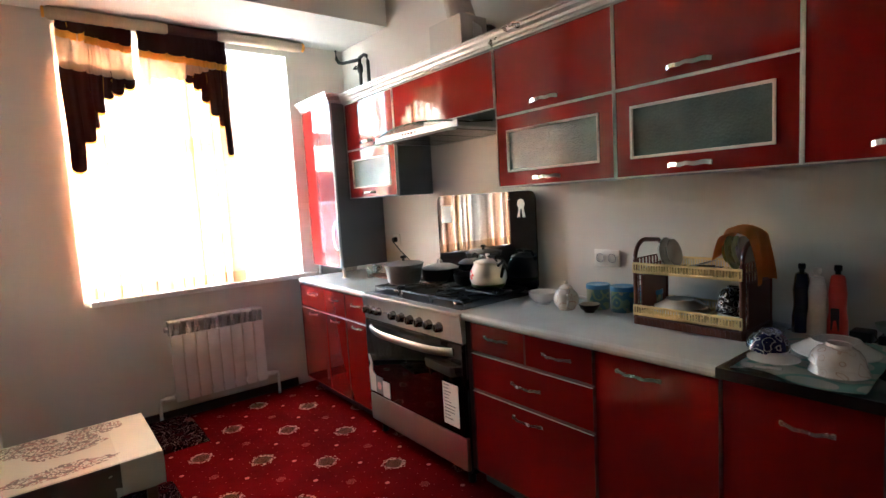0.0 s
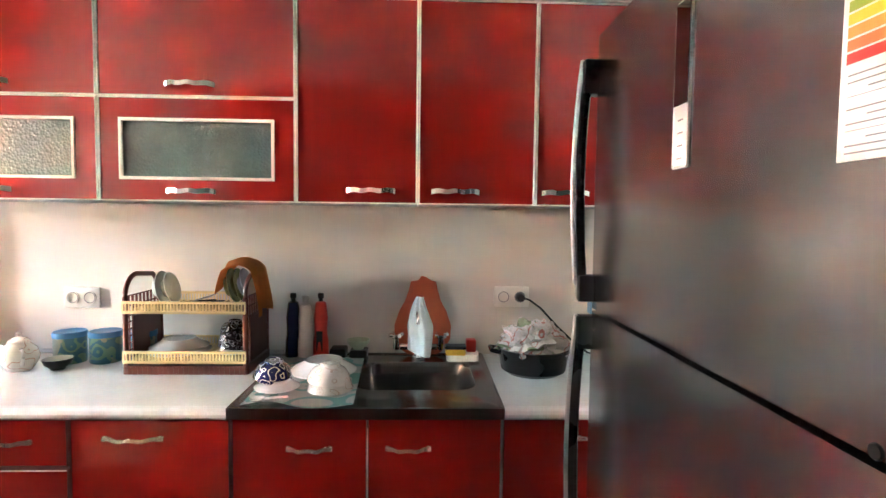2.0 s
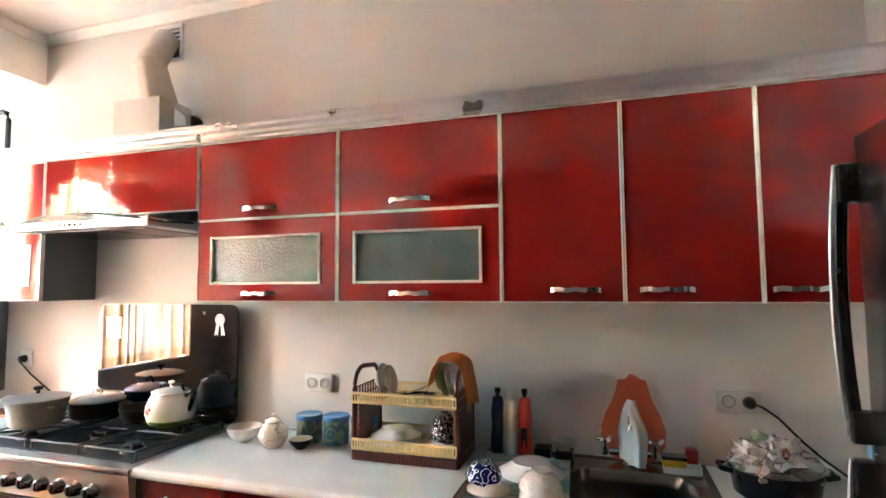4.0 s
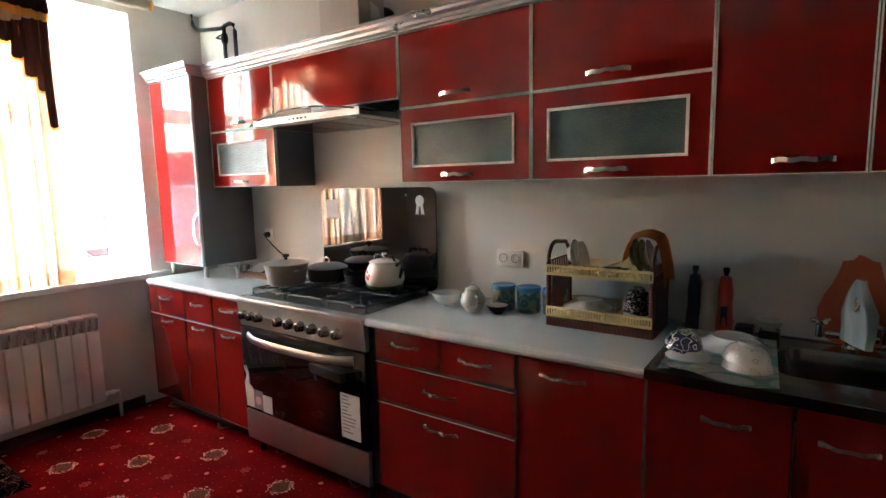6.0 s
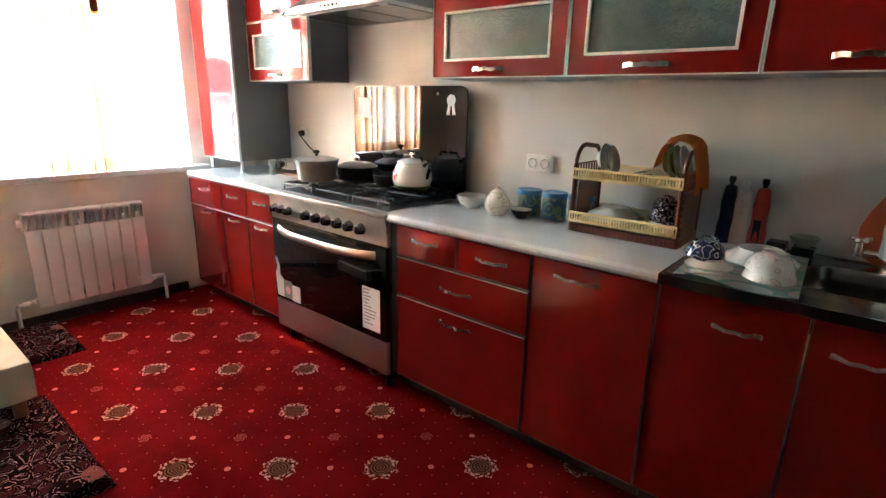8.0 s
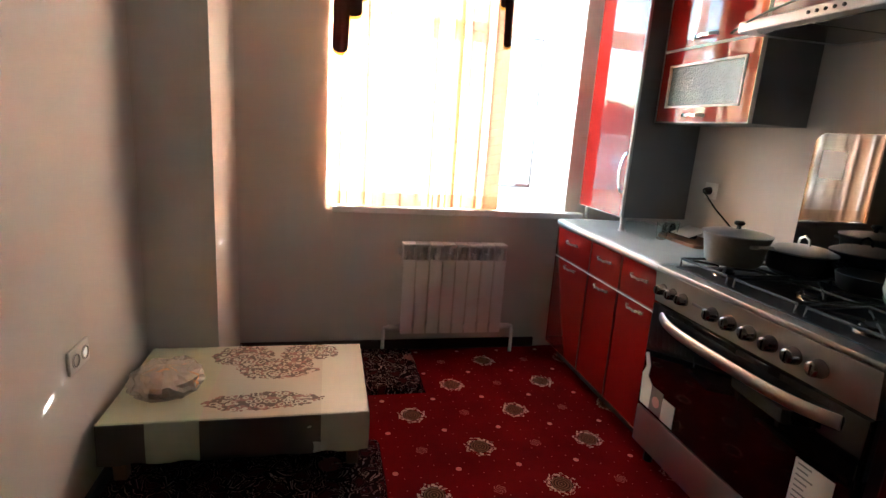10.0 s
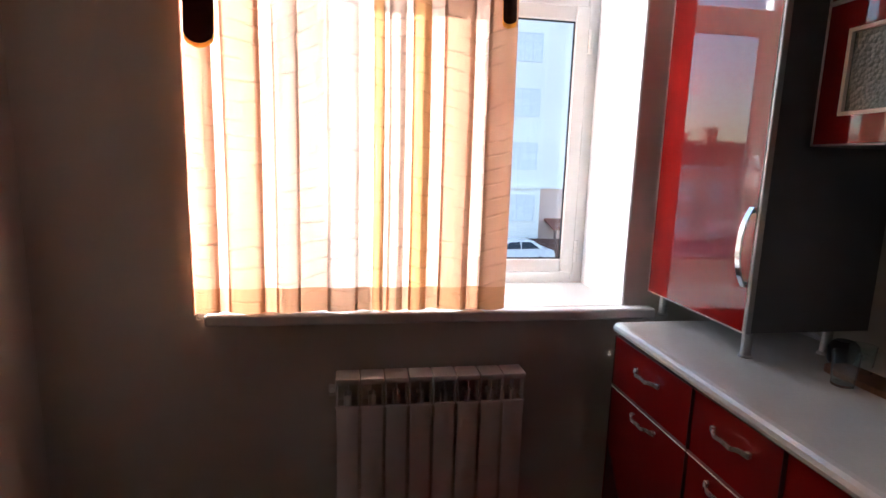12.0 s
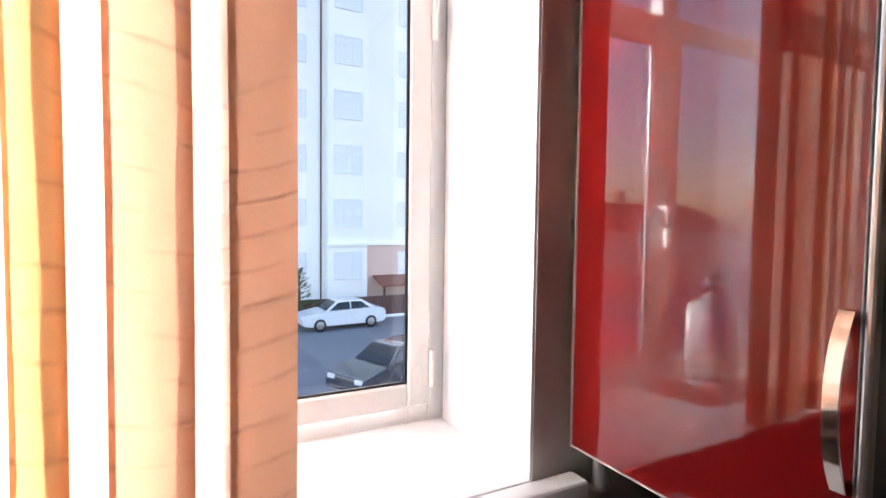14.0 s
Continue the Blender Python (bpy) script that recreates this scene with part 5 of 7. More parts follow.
def noisy(name, base, other, scale, thresh=0.5, rough=0.3, coat=0.3, third=None):
    """Two or three colours in clear patches."""
    m = mat(name, base, rough, var=0.08, coat=coat)
    n, l, b = nodes_of(m)
    g, v = n.new("ShaderNodeNewGeometry"), n.new("ShaderNodeTexVoronoi")
    v.feature = "SMOOTH_F1"
    v.inputs["Scale"].default_value = scale
    l.new(g.outputs["Position"], v.inputs["Vector"])
    src = b.inputs["Base Color"].links[0].from_socket
    w = math_node(m, "SINE", math_node(m, "MULTIPLY", v.outputs[0], 22))
    c = mix_color(m, math_node(m, "GREATER_THAN", w, thresh), src, other)
    if third:
        k = n.new("ShaderNodeTexNoise")
        k.inputs["Scale"].default_value = scale * 0.7
        l.new(g.outputs["Position"], k.inputs["Vector"])
        c = mix_color(m, math_node(m, "GREATER_THAN", k.outputs[0], 0.60), c, third)
    l.new(c, b.inputs["Base Color"])
    return m


M["blue_pattern"] = noisy("blue_white_pattern", (0.010, 0.014, 0.085), (0.75, 0.76, 0.78), 42, 0.80, 0.15, 0.6)
M["black_pattern"] = noisy("dark_white_pattern", (0.010, 0.012, 0.035), (0.7, 0.7, 0.68), 60, 0.80, 0.2, 0.5)
M["tin_pattern"] = noisy("teal_flower_tin", (0.05, 0.15, 0.19), (0.16, 0.26, 0.16), 22, 0.4, 0.35, 0.3, (0.30, 0.30, 0.20))
M["teapot_pattern"] = noisy("flowered_porcelain", (0.72, 0.67, 0.58), (0.52, 0.32, 0.22), 26, 0.93, 0.15, 0.6)
M["cup_pattern"] = noisy("gold_flowered_porcelain", (0.80, 0.77, 0.71), (0.62, 0.52, 0.42), 34, 0.96, 0.15, 0.6)


def bowl_profile(r, h, foot=0.45, t=0.003):
    out = [(0, 0.002), (r * foot - 0.003, 0.002), (r * foot - 0.003, 0), (r * foot, 0), (r * foot, 0.008), (r * 0.72, h * 0.32), (r * 0.9, h * 0.62), (r * 0.985, h), (r * 0.985 - t, h), (r * 0.88 - t, h * 0.62), (r * 0.68, h * 0.34), (r * 0.3, 0.012), (0, 0.011)]
    return out


def plate_profile(r, h=0.022, t=0.003):
    return [(0, 0.002), (r * 0.52, 0.002), (r * 0.52, 0), (r * 0.56, 0), (r * 0.6, 0.006), (r, h), (r, h + t), (r * 0.62, 0.006 + t), (r * 0.5, 0.004 + t), (0, 0.004 + t)]


FLIP = Matrix.Rotation(math.pi, 4, "X")

# --- pots on the cooker ---
pt = thing("saucepan", (-0.385, -1.30, HOB), "cast aluminium casserole with flat lid on the cooker", "pot", "pans on the cooker")
part("body", lathe(bmesh.new(), (-0.385, -1.30, HOB), [(0, 0), (0.088, 0), (0.100, 0.012), (0.112, 0.085), (0.119, 0.112), (0.122, 0.115), (0.116, 0.116), (0.107, 0.085), (0.095, 0.015), (0, 0.010)], 40), M["alu_pot"], pt, smooth=True)
lid = part("lid", lathe(bmesh.new(), (-0.385, -1.30, HOB + 0.1165), [(0, 0.012), (0.05, 0.012), (0.10, 0.004), (0.122, 0.0), (0.124, 0.003), (0.10, 0.010), (0.05, 0.018), (0, 0.019)], 40), M["steel"], pt, "pale metal lid", smooth=True)
part("lid_knob", lathe(bmesh.new(), (-0.385, -1.30, HOB + 0.135), [(0, 0), (0.008, 0), (0.008, 0.012), (0.018, 0.018), (0.020, 0.026), (0.014, 0.032), (0, 0.034)], 16), M["black"], lid, "black lid knob", smooth=True)
for s in (-1, 1):
    b = bmesh.new()
    cy = -1.30 + s * 0.112
    tube(b, [(-0.42, cy, HOB + 0.088), (-0.415, cy + s * 0.026, HOB + 0.092), (-0.355, cy + s * 0.026, HOB + 0.092), (-0.35, cy, HOB + 0.088)], 0.007, 8)
    part("pot_handle", b, M["alu_pot"], pt, smooth=True)

p2 = thing("saucepan", (-0.20, -1.42, HOB), "low black saucepan with a glass lid on the cooker", "pot", "pans on the cooker")
part("body", lathe(bmesh.new(), (-0.20, -1.42, HOB), [(0, 0), (0.095, 0), (0.108, 0.01), (0.114, 0.075), (0.111, 0.075), (0.104, 0.012), (0, 0.006)], 36), M["black"], p2, smooth=True)
lid = part("lid", lathe(bmesh.new(), (-0.20, -1.42, HOB + 0.076), [(0.114, 0), (0.115, 0.004), (0.08, 0.02), (0.03, 0.028), (0, 0.029), (0, 0.026), (0.03, 0.025), (0.08, 0.017), (0.111, 0)], 36), M["steel"], p2, "domed lid with a steel rim", smooth=True)
b = bmesh.new()
tube(b, [(-0.20, -1.445, HOB + 0.10), (-0.20, -1.44, HOB + 0.125), (-0.20, -1.42, HOB + 0.136), (-0.20, -1.40, HOB + 0.125), (-0.20, -1.395, HOB + 0.10)], 0.005, 8)
part("lid_handle", b, M["chrome"], lid, smooth=True)

p3 = thing("frying_pan", (-0.13, -1.63, HOB), "black cast iron pan with loop handles behind the kettle", "pan", "pans on the cooker")
part("body", lathe(bmesh.new(), (-0.16, -1.66, HOB), [(0, 0), (0.085, 0), (0.095, 0.01), (0.105, 0.055), (0.101, 0.055), (0.09, 0.012), (0, 0.006)], 32), M["iron"], p3, smooth=True)
for s in (-1, 1):
    b = bmesh.new()
    cy = -1.66 + s * 0.10
    tube(b, [(-0.19, cy, HOB + 0.05), (-0.185, cy + s * 0.03, HOB + 0.062), (-0.135, cy + s * 0.03, HOB + 0.062), (-0.13, cy, HOB + 0.05)], 0.006, 8)
    part("pan_handle", b, M["iron"], p3, smooth=True)

kt = thing("kettle", (-0.20, -1.85, HOB), "cream enamel kettle with green base and red flower on the hob", "kettle")
kp = (-0.20, -1.85, HOB)
part("body", lathe(bmesh.new(), kp, [(0, 0.012), (0.072, 0.012), (0.084, 0.022), (0.091, 0.045), (0.088, 0.075), (0.074, 0.105), (0.066, 0.118), (0.062, 0.120), (0, 0.120)], 40), M["kettle"], kt, smooth=True)
part("base_band", lathe(bmesh.new(), kp, [(0, 0), (0.068, 0), (0.078, 0.006), (0.0855, 0.020), (0.080, 0.0215), (0, 0.0115)], 40), M["green"], kt, "green enamel base band", smooth=True)
lid = part("lid", lathe(bmesh.new(), kp, [(0, 0.1205), (0.070, 0.1205), (0.071, 0.124), (0.055, 0.132), (0.02, 0.139), (0, 0.140)], 32), M["kettle"], kt, smooth=True)
part("lid_knob", lathe(bmesh.new(), kp, [(0, 0.1405), (0.007, 0.1405), (0.006, 0.150), (0.012, 0.156), (0.010, 0.163), (0, 0.165)], 14), M["kettle"], lid, "small enamel knob", smooth=True)
b = bmesh.new()
tube(b, [(-0.147, -1.812, HOB + 0.05), (-0.123, -1.794, HOB + 0.075), (-0.107, -1.783, HOB + 0.105), (-0.097, -1.775, HOB + 0.112)], [0.018, 0.014, 0.010, 0.009], 12)
part("spout", b, M["kettle"], kt, smooth=True)
b = bmesh.new()
tube(b, [(-0.20, -1.915, HOB + 0.105), (-0.20, -1.95, HOB + 0.13), (-0.20, -1.955, HOB + 0.10), (-0.20, -1.94, HOB + 0.06), (-0.20, -1.93, HOB + 0.05)], [0.008, 0.009, 0.009, 0.008, 0.007], 10)
tube(b, [(-0.20, -1.79, HOB + 0.115), (-0.20, -1.80, HOB + 0.150), (-0.20, -1.90, HOB + 0.150), (-0.20, -1.915, HOB + 0.115)], 0.006, 8)
part("kettle_handle", b, M["black"], kt, "black handle", smooth=True)
kt.scale = (1.13, 1.13, 1.13)
rnd = random.Random(3)
b = bmesh.new()
for k in range(6):
    a = radians(163) + rnd.uniform(-0.14, 0.14)
    zz = HOB + rnd.uniform(0.05, 0.09)
    r = 0.0905 if zz < HOB + 0.07 else 0.0855
    lathe(b, (kp[0] + r * math.cos(a), kp[1] + r * math.sin(a), zz), [(0, 0.0015), (0.007, 0.001), (0.008, -0.001)], 8, m=Matrix.Rotation(a, 4, "Z") @ Matrix.Rotation(radians(90), 4, "Y"))
part("flower_decal", b, M["red_plastic"], kt, "small red flower decals", kind="stuff")

# --- left worktop ---
tt = thing("cutting_board", (-0.09, -0.68, CT), "brown wooden board with a white card leaning on it", "cutting board")
part("board", prism(bmesh.new(), rounded(-0.22, -0.02, -0.88, -0.56, 0.03, 4), "z", CT, CT + 0.015), mat("brown_wood", (0.24, 0.10, 0.05), 0.5, var=0.3, scale=20), tt)
cd = thing("paper_card", (-0.10, -0.70, CT + 0.02), "blank white folded paper card on the board", "paper")
b = bx(-0.165, -0.055, -0.755, -0.605, 0, 0.002)
bmesh.ops.transform(b, matrix=Matrix.Translation((0, 0, CT + 0.046)) @ Matrix.Translation((-0.11, -0.68, 0)) @ Matrix.Rotation(radians(-20), 4, "Y") @ Matrix.Translation((0.11, 0.68, 0)), verts=b.verts)
part("sheet", b, M["white_card"], cd)
bs = thing("card_stand", (-0.09, -0.66, CT + 0.015), "small dark stand under the card", "holder")
part("body", bx(-0.135, -0.085, -0.72, -0.64, CT + 0.0155, CT + 0.036, 0.004), M["black"], bs)
jr = thing("jar", (-0.08, -0.52, CT), "small round black jar under the tall cabinet", "jar")
part("body", lathe(bmesh.new(), (-0.12, -0.535, CT), [(0, 0), (0.03, 0), (0.036, 0.01), (0.037, 0.045), (0.03, 0.06), (0.022, 0.066), (0, 0.066)], 20), M["black"], jr, smooth=True)
gl = thing("drinking_glass", (-0.25, -0.66, CT), "clear drinking glass on the worktop", "glass", "glasses by the cooker")
part("body", lathe(bmesh.new(), (-0.25, -0.66, CT), [(0, 0), (0.024, 0), (0.030, 0.085), (0.028, 0.085), (0.0225, 0.006), (0, 0.006)], 24), M["thin_glass"], gl, smooth=True)
copy_thing(gl, pose(-0.16, -0.62, CT))

# --- things between cooker and sink ---
lathed("bowl", (-0.21, -2.245, CT), bowl_profile(0.072, 0.062), M["porcelain"], "white porcelain bowl on the worktop", "bowl")
tp = thing("teapot", (-0.235, -2.405, CT), "small flowered porcelain teapot with lid on the worktop", "teapot")
c = (-0.235, -2.405, CT)
part("body", lathe(bmesh.new(), c, [(0, 0.002), (0.034, 0.002), (0.035, 0), (0.038, 0.004), (0.055, 0.03), (0.058, 0.05), (0.050, 0.075), (0.034, 0.090), (0.030, 0.094), (0, 0.094)], 32), M["teapot_pattern"], tp, smooth=True)
part("lid", lathe(bmesh.new(), c, [(0, 0.0945), (0.033, 0.0945), (0.032, 0.100), (0.02, 0.110), (0.008, 0.113), (0.006, 0.118), (0.010, 0.124), (0.006, 0.130), (0, 0.131)], 24), M["teapot_pattern"], tp, smooth=True)
b = bmesh.new()
tube(b, [(c[0] + 0.03, c[1] + 0.040, CT + 0.04), (c[0] + 0.045, c[1] + 0.062, CT + 0.062), (c[0] + 0.052, c[1] + 0.074, CT + 0.086)], [0.012, 0.008, 0.006], 10)
part("spout", b, M["porcelain"], tp, smooth=True)
b = bmesh.new()
tube(b, [(c[0] - 0.034, c[1] - 0.032, CT + 0.078), (c[0] - 0.056, c[1] - 0.052, CT + 0.080), (c[0] - 0.062, c[1] - 0.058, CT + 0.055), (c[0] - 0.054, c[1] - 0.050, CT + 0.030), (c[0] - 0.040, c[1] - 0.038, CT + 0.026)], 0.0055, 8)
part("teapot_handle", b, M["porcelain"], tp, smooth=True)
sc = thing("cup", (-0.225, -2.525, CT), "small black cup with a pale inside on the worktop", "cup")
part("body", lathe(bmesh.new(), (-0.225, -2.525, CT), [(0, 0), (0.022, 0), (0.024, 0.006), (0.040, 0.018), (0.047, 0.036), (0.0455, 0.0375)], 28), M["black"], sc, smooth=True)
part("lining", lathe(bmesh.new(), (-0.225, -2.525, CT), [(0.0455, 0.0375), (0.044, 0.036), (0.036, 0.018), (0.018, 0.009), (0, 0.008)], 28), M["porcelain"], sc, "white glazed inside", smooth=True)
tins = [(-0.13, -2.505), (-0.12, -2.625), (-0.11, -2.745)]
tin = thing("tin", (*tins[0], CT), "teal flowered storage tin with a blue lid", "tin", "teal storage tins")
part("body", lathe(bmesh.new(), (*tins[0], CT), [(0, 0), (0.050, 0), (0.052, 0.003), (0.052, 0.098), (0, 0.098)], 32), M["tin_pattern"], tin, smooth=True)
part("lid", lathe(bmesh.new(), (*tins[0], CT), [(0, 0.0985), (0.0525, 0.0985), (0.0545, 0.093), (0.0545, 0.108), (0.052, 0.112), (0.046, 0.110), (0, 0.110)], 32), M["teal_lid"], tin, "plain blue lid", smooth=True)
for p in tins[1:]:
    copy_thing(tin, pose(*p, CT, 0, 0, 40))


def make_rack():
    x0, x1, y0, y1 = -0.285, -0.045, -3.188, -2.782
    r = thing("dish_rack", ((x0 + x1) / 2, (y0 + y1) / 2, CT), "two-tier plastic dish rack, brown frame with cream trays", "dish rack")
    b = bmesh.new()
    prism(b, rounded(x0 - 0.005, x1 + 0.005, y0 - 0.005, y1 + 0.005, 0.012, 3), "z", CT, CT + 0.030)
    for k in range(24):
        yy = y0 + 0.01 + k * (y1 - y0 - 0.02) / 23
        block(b, x0 - 0.0075, x0 - 0.004, yy - 0.004, yy + 0.004, CT + 0.004, CT + 0.026)
    part("drip_tray", b, M["rack_brown"], r, "brown drip tray")
    for ys, s in ((y1 - 0.006, 1), (y0 + 0.006, -1)):
        b = bmesh.new()
        top = CT + 0.305
        arc = [(x0 + 0.004, ys, CT + 0.03), (x0 + 0.004, ys, top - 0.05)]
        for i in range(1, 9):
            a = math.pi - i / 8 * math.pi / 2
            arc.append((x0 + 0.075 + 0.071 * math.cos(a), ys, top - 0.05 + 0.075 * math.sin(a)))
        arc += [(x1 - 0.06, ys, top + 0.015), (x1 - 0.02, ys, top - 0.02), (x1 - 0.006, ys, top - 0.07), (x1 - 0.006, ys, CT + 0.03)]
        tube(b, arc, 0.0075, 8, 1.2)
        part("side_frame", b, M["rack_brown"], r, smooth=True)
        b = bmesh.new()
        for k in range(9):
            xx = x0 + 0.025 + k * (x1 - x0 - 0.05) / 8
            block(b, xx - 0.002, xx + 0.002, ys - 0.003, ys + 0.003, CT + 0.19, CT + 0.262)
        for k in range(3):
            block(b, x0 + 0.01, x1 - 0.01, ys - 0.0025, ys + 0.0025, CT + 0.19 + k * 0.034, CT + 0.194 + k * 0.034)
        block(b, x0 + 0.045, x1 - 0.01, ys - 0.003, ys + 0.003, CT + 0.03, CT + 0.188, 0.001)
        for k in range(6):
            block(b, x0 + 0.012, x0 + 0.045, ys - 0.002, ys + 0.002, CT + 0.05 + k * 0.024, CT + 0.054 + k * 0.024)
        block(b, x0 + 0.025, x0 + 0.029, ys - 0.002, ys + 0.002, CT + 0.03, CT + 0.19)
        part("side_grid", b, M["rack_brown"], r)

    def tray(z):
        b = bmesh.new()
        h = 0.042
        block(b, x0 + 0.012, x1 - 0.012, y0 + 0.016, y1 - 0.016, z, z + 0.004)
        for xa, xb in ((x0 - 0.010, x0 - 0.004), (x1 - 0.004, x1 + 0.001)):
            block(b, xa, xb, y0 + 0.001, y1 - 0.001, z + h - 0.009, z + h, 0.001)
            block(b, xa, xb, y0 + 0.001, y1 - 0.001, z, z + 0.010, 0.001)
            n = 38
            for k in range(n + 1):
                yy = y0 + 0.003 + k * (y1 - y0 - 0.006) / n
                block(b, xa + 0.001, xb - 0.001, yy - 0.0024, yy + 0.0024, z + 0.009, z + h - 0.008)
            block(b, min(xa, x0 + 0.012) if xa < -0.2 else x1 - 0.012, xa + 0.002 if xa > -0.2 else x0 + 0.013, y0 + 0.016, y1 - 0.016, z, z + 0.004)
        for k in range(14):
            yy = y0 + 0.03 + k * 0.0275
            block(b, x0 + 0.02, x1 - 0.02, yy - 0.002, yy + 0.002, z + 0.004, z + 0.012)
        part("tray", b, M["rack_cream"], r, "cream slotted tray")
    tray(CT + 0.038)
    tray(CT + 0.205)
    return r


make_rack()
TT = CT + 0.2175       # top of the upper tray's ribs
LT = CT + 0.0505
for i, (py, rr, lean) in enumerate(((-2.84, 0.058, 8), (-2.872, 0.055, 14))):
    c = (-0.16, py, TT + rr)
    t = thing("plate", (c[0], c[1], TT), "grey-white side plate standing in the upper tray", "plate", "plates in the rack")
    part("body", lathe(bmesh.new(), c, plate_profile(rr), 32, m=Matrix.Rotation(radians(90 - lean), 4, "X") @ Matrix.Translation((0, 0, -0.01))), M["porcelain"], t, smooth=True)
t = thing("spatula", (-0.15, -2.99, TT), "dark and steel kitchen utensils lying in the upper tray", "utensils")
b = bmesh.new()
tube(b, [(-0.20, -2.92, TT + 0.005), (-0.16, -2.97, TT + 0.009), (-0.14, -3.03, TT + 0.012)], [0.004, 0.005, 0.003], 8)
block(b, -0.17, -0.13, -3.06, -3.02, TT + 0.008, TT + 0.010, 0.001)
part("dark_blade", b, M["iron"], t, smooth=True)
b = bmesh.new()
tube(b, [(-0.18, -2.96, TT + 0.012), (-0.14, -3.00, TT + 0.022), (-0.12, -3.03, TT + 0.034)], [0.004, 0.010, 0.003], 8, 0.4)
part("spoon", b, M["steel"], t, smooth=True)
for i, py in enumerate((-3.075, -3.10, -3.125)):
    c = (-0.15, py, TT + 0.062)
    t = thing("plate", (c[0], c[1], TT), "greenish plate standing in the tray under the cloth", "plate", "plates in the rack")
    part("body", lathe(bmesh.new(), c, plate_profile(0.062), 32, m=Matrix.Rotation(radians(78 - 3 * i), 4, "X")), mat("green_plate", (0.30, 0.33, 0.10), 0.25, coat=0.5, var=0.25, scale=25) if i < 2 else M["porcelain"], t, smooth=True)


def draped(name, label, cat, cells, thickness, mt, loc):
    """A cloth laid over a grid of points given by a function of u, v."""
    fn, nu, nv = cells
    t = bmesh.new()
    rows = [[t.verts.new(fn(i / nu, j / nv)) for i in range(nu + 1)] for j in range(nv + 1)]
    for a, c_ in zip(rows, rows[1:]):
        for i in range(nu):
            t.faces.new((a[i], a[i + 1], c_[i + 1], c_[i]))
    bmesh.ops.solidify(t, geom=t.faces[:], thickness=thickness)
    th = thing(name, loc, label, cat)
    b = join(bmesh.new(), t)
    part("cloth", b, mt, th, smooth=True)
    return th


def orange_fn(u, v):
    # an arch over the plates along y, hanging longer beyond the rack's end
    a = u * 2.6 - 0.55
    y = -3.115 - 0.062 * math.sin(a * 1.2 - 0.5)
    top = TT + 0.155
    if u < 0.45:
        k = u / 0.45
        y, z = -3.062 - 0.045 * k ** 1.5, TT + 0.060 + 0.095 * math.sin(k * math.pi / 2)
    elif u < 0.65:
        k = (u - 0.45) / 0.2
        y, z = -3.107 - 0.083 * k, top + 0.014 * math.sin(k * math.pi) - 0.004 * k
    else:
        k = (u - 0.65) / 0.35
        y, z = -3.190 - 0.022 * math.sin(k * math.pi / 2), top - 0.004 - 0.165 * k
    x = -0.235 + 0.15 * v
    return (x + 0.008 * math.sin(9 * u + 4 * v), y + 0.006 * math.sin(14 * v + 3 * u), z - 0.02 * (2 * v - 1) ** 2 - 0.004 * math.sin(11 * v))


draped("dish_cloth", "orange terry cloth draped over plates in the rack", "cloth", (orange_fn, 30, 12), 0.006, M["orange"], (-0.16, -3.12, TT))
big = (-0.165, -2.91, LT)
t = thing("plate", big, "large white plates upside down in the lower tray", "plate", "plates in the rack")
part("body", lathe(bmesh.new(), (big[0], big[1], LT + 0.033), plate_profile(0.105, 0.028), 40, m=FLIP), M["porcelain"], t, smooth=True)
t = thing("plate", (big[0], big[1], LT + 0.013), "white plate on another plate in the lower tray", "plate", "plates in the rack")
part("body", lathe(bmesh.new(), (big[0], big[1], LT + 0.047), plate_profile(0.098, 0.028), 40, m=FLIP), M["porcelain"], t, smooth=True)
t = thing("bowl", (-0.17, -3.11, LT), "white bowl under patterned bowls in the rack", "bowl")
part("body", lathe(bmesh.new(), (-0.17, -3.11, LT + 0.030), bowl_profile(0.060, 0.030), 32, m=FLIP), M["porcelain"], t, smooth=True)
for k in range(4):
    z = LT + 0.058 + k * 0.018
    t = thing("patterned_bowl", (-0.17, -3.11, z - 0.02), "dark bowl with white leaves, nested upside down in the rack", "bowl", "patterned bowls in the rack")
    part("body", lathe(bmesh.new(), (-0.17, -3.11, z), bowl_profile(0.058 - 0.003 * k, 0.040), 32, m=Matrix.Rotation(radians(6), 4, "X") @ FLIP), M["black_pattern"], t, smooth=True)

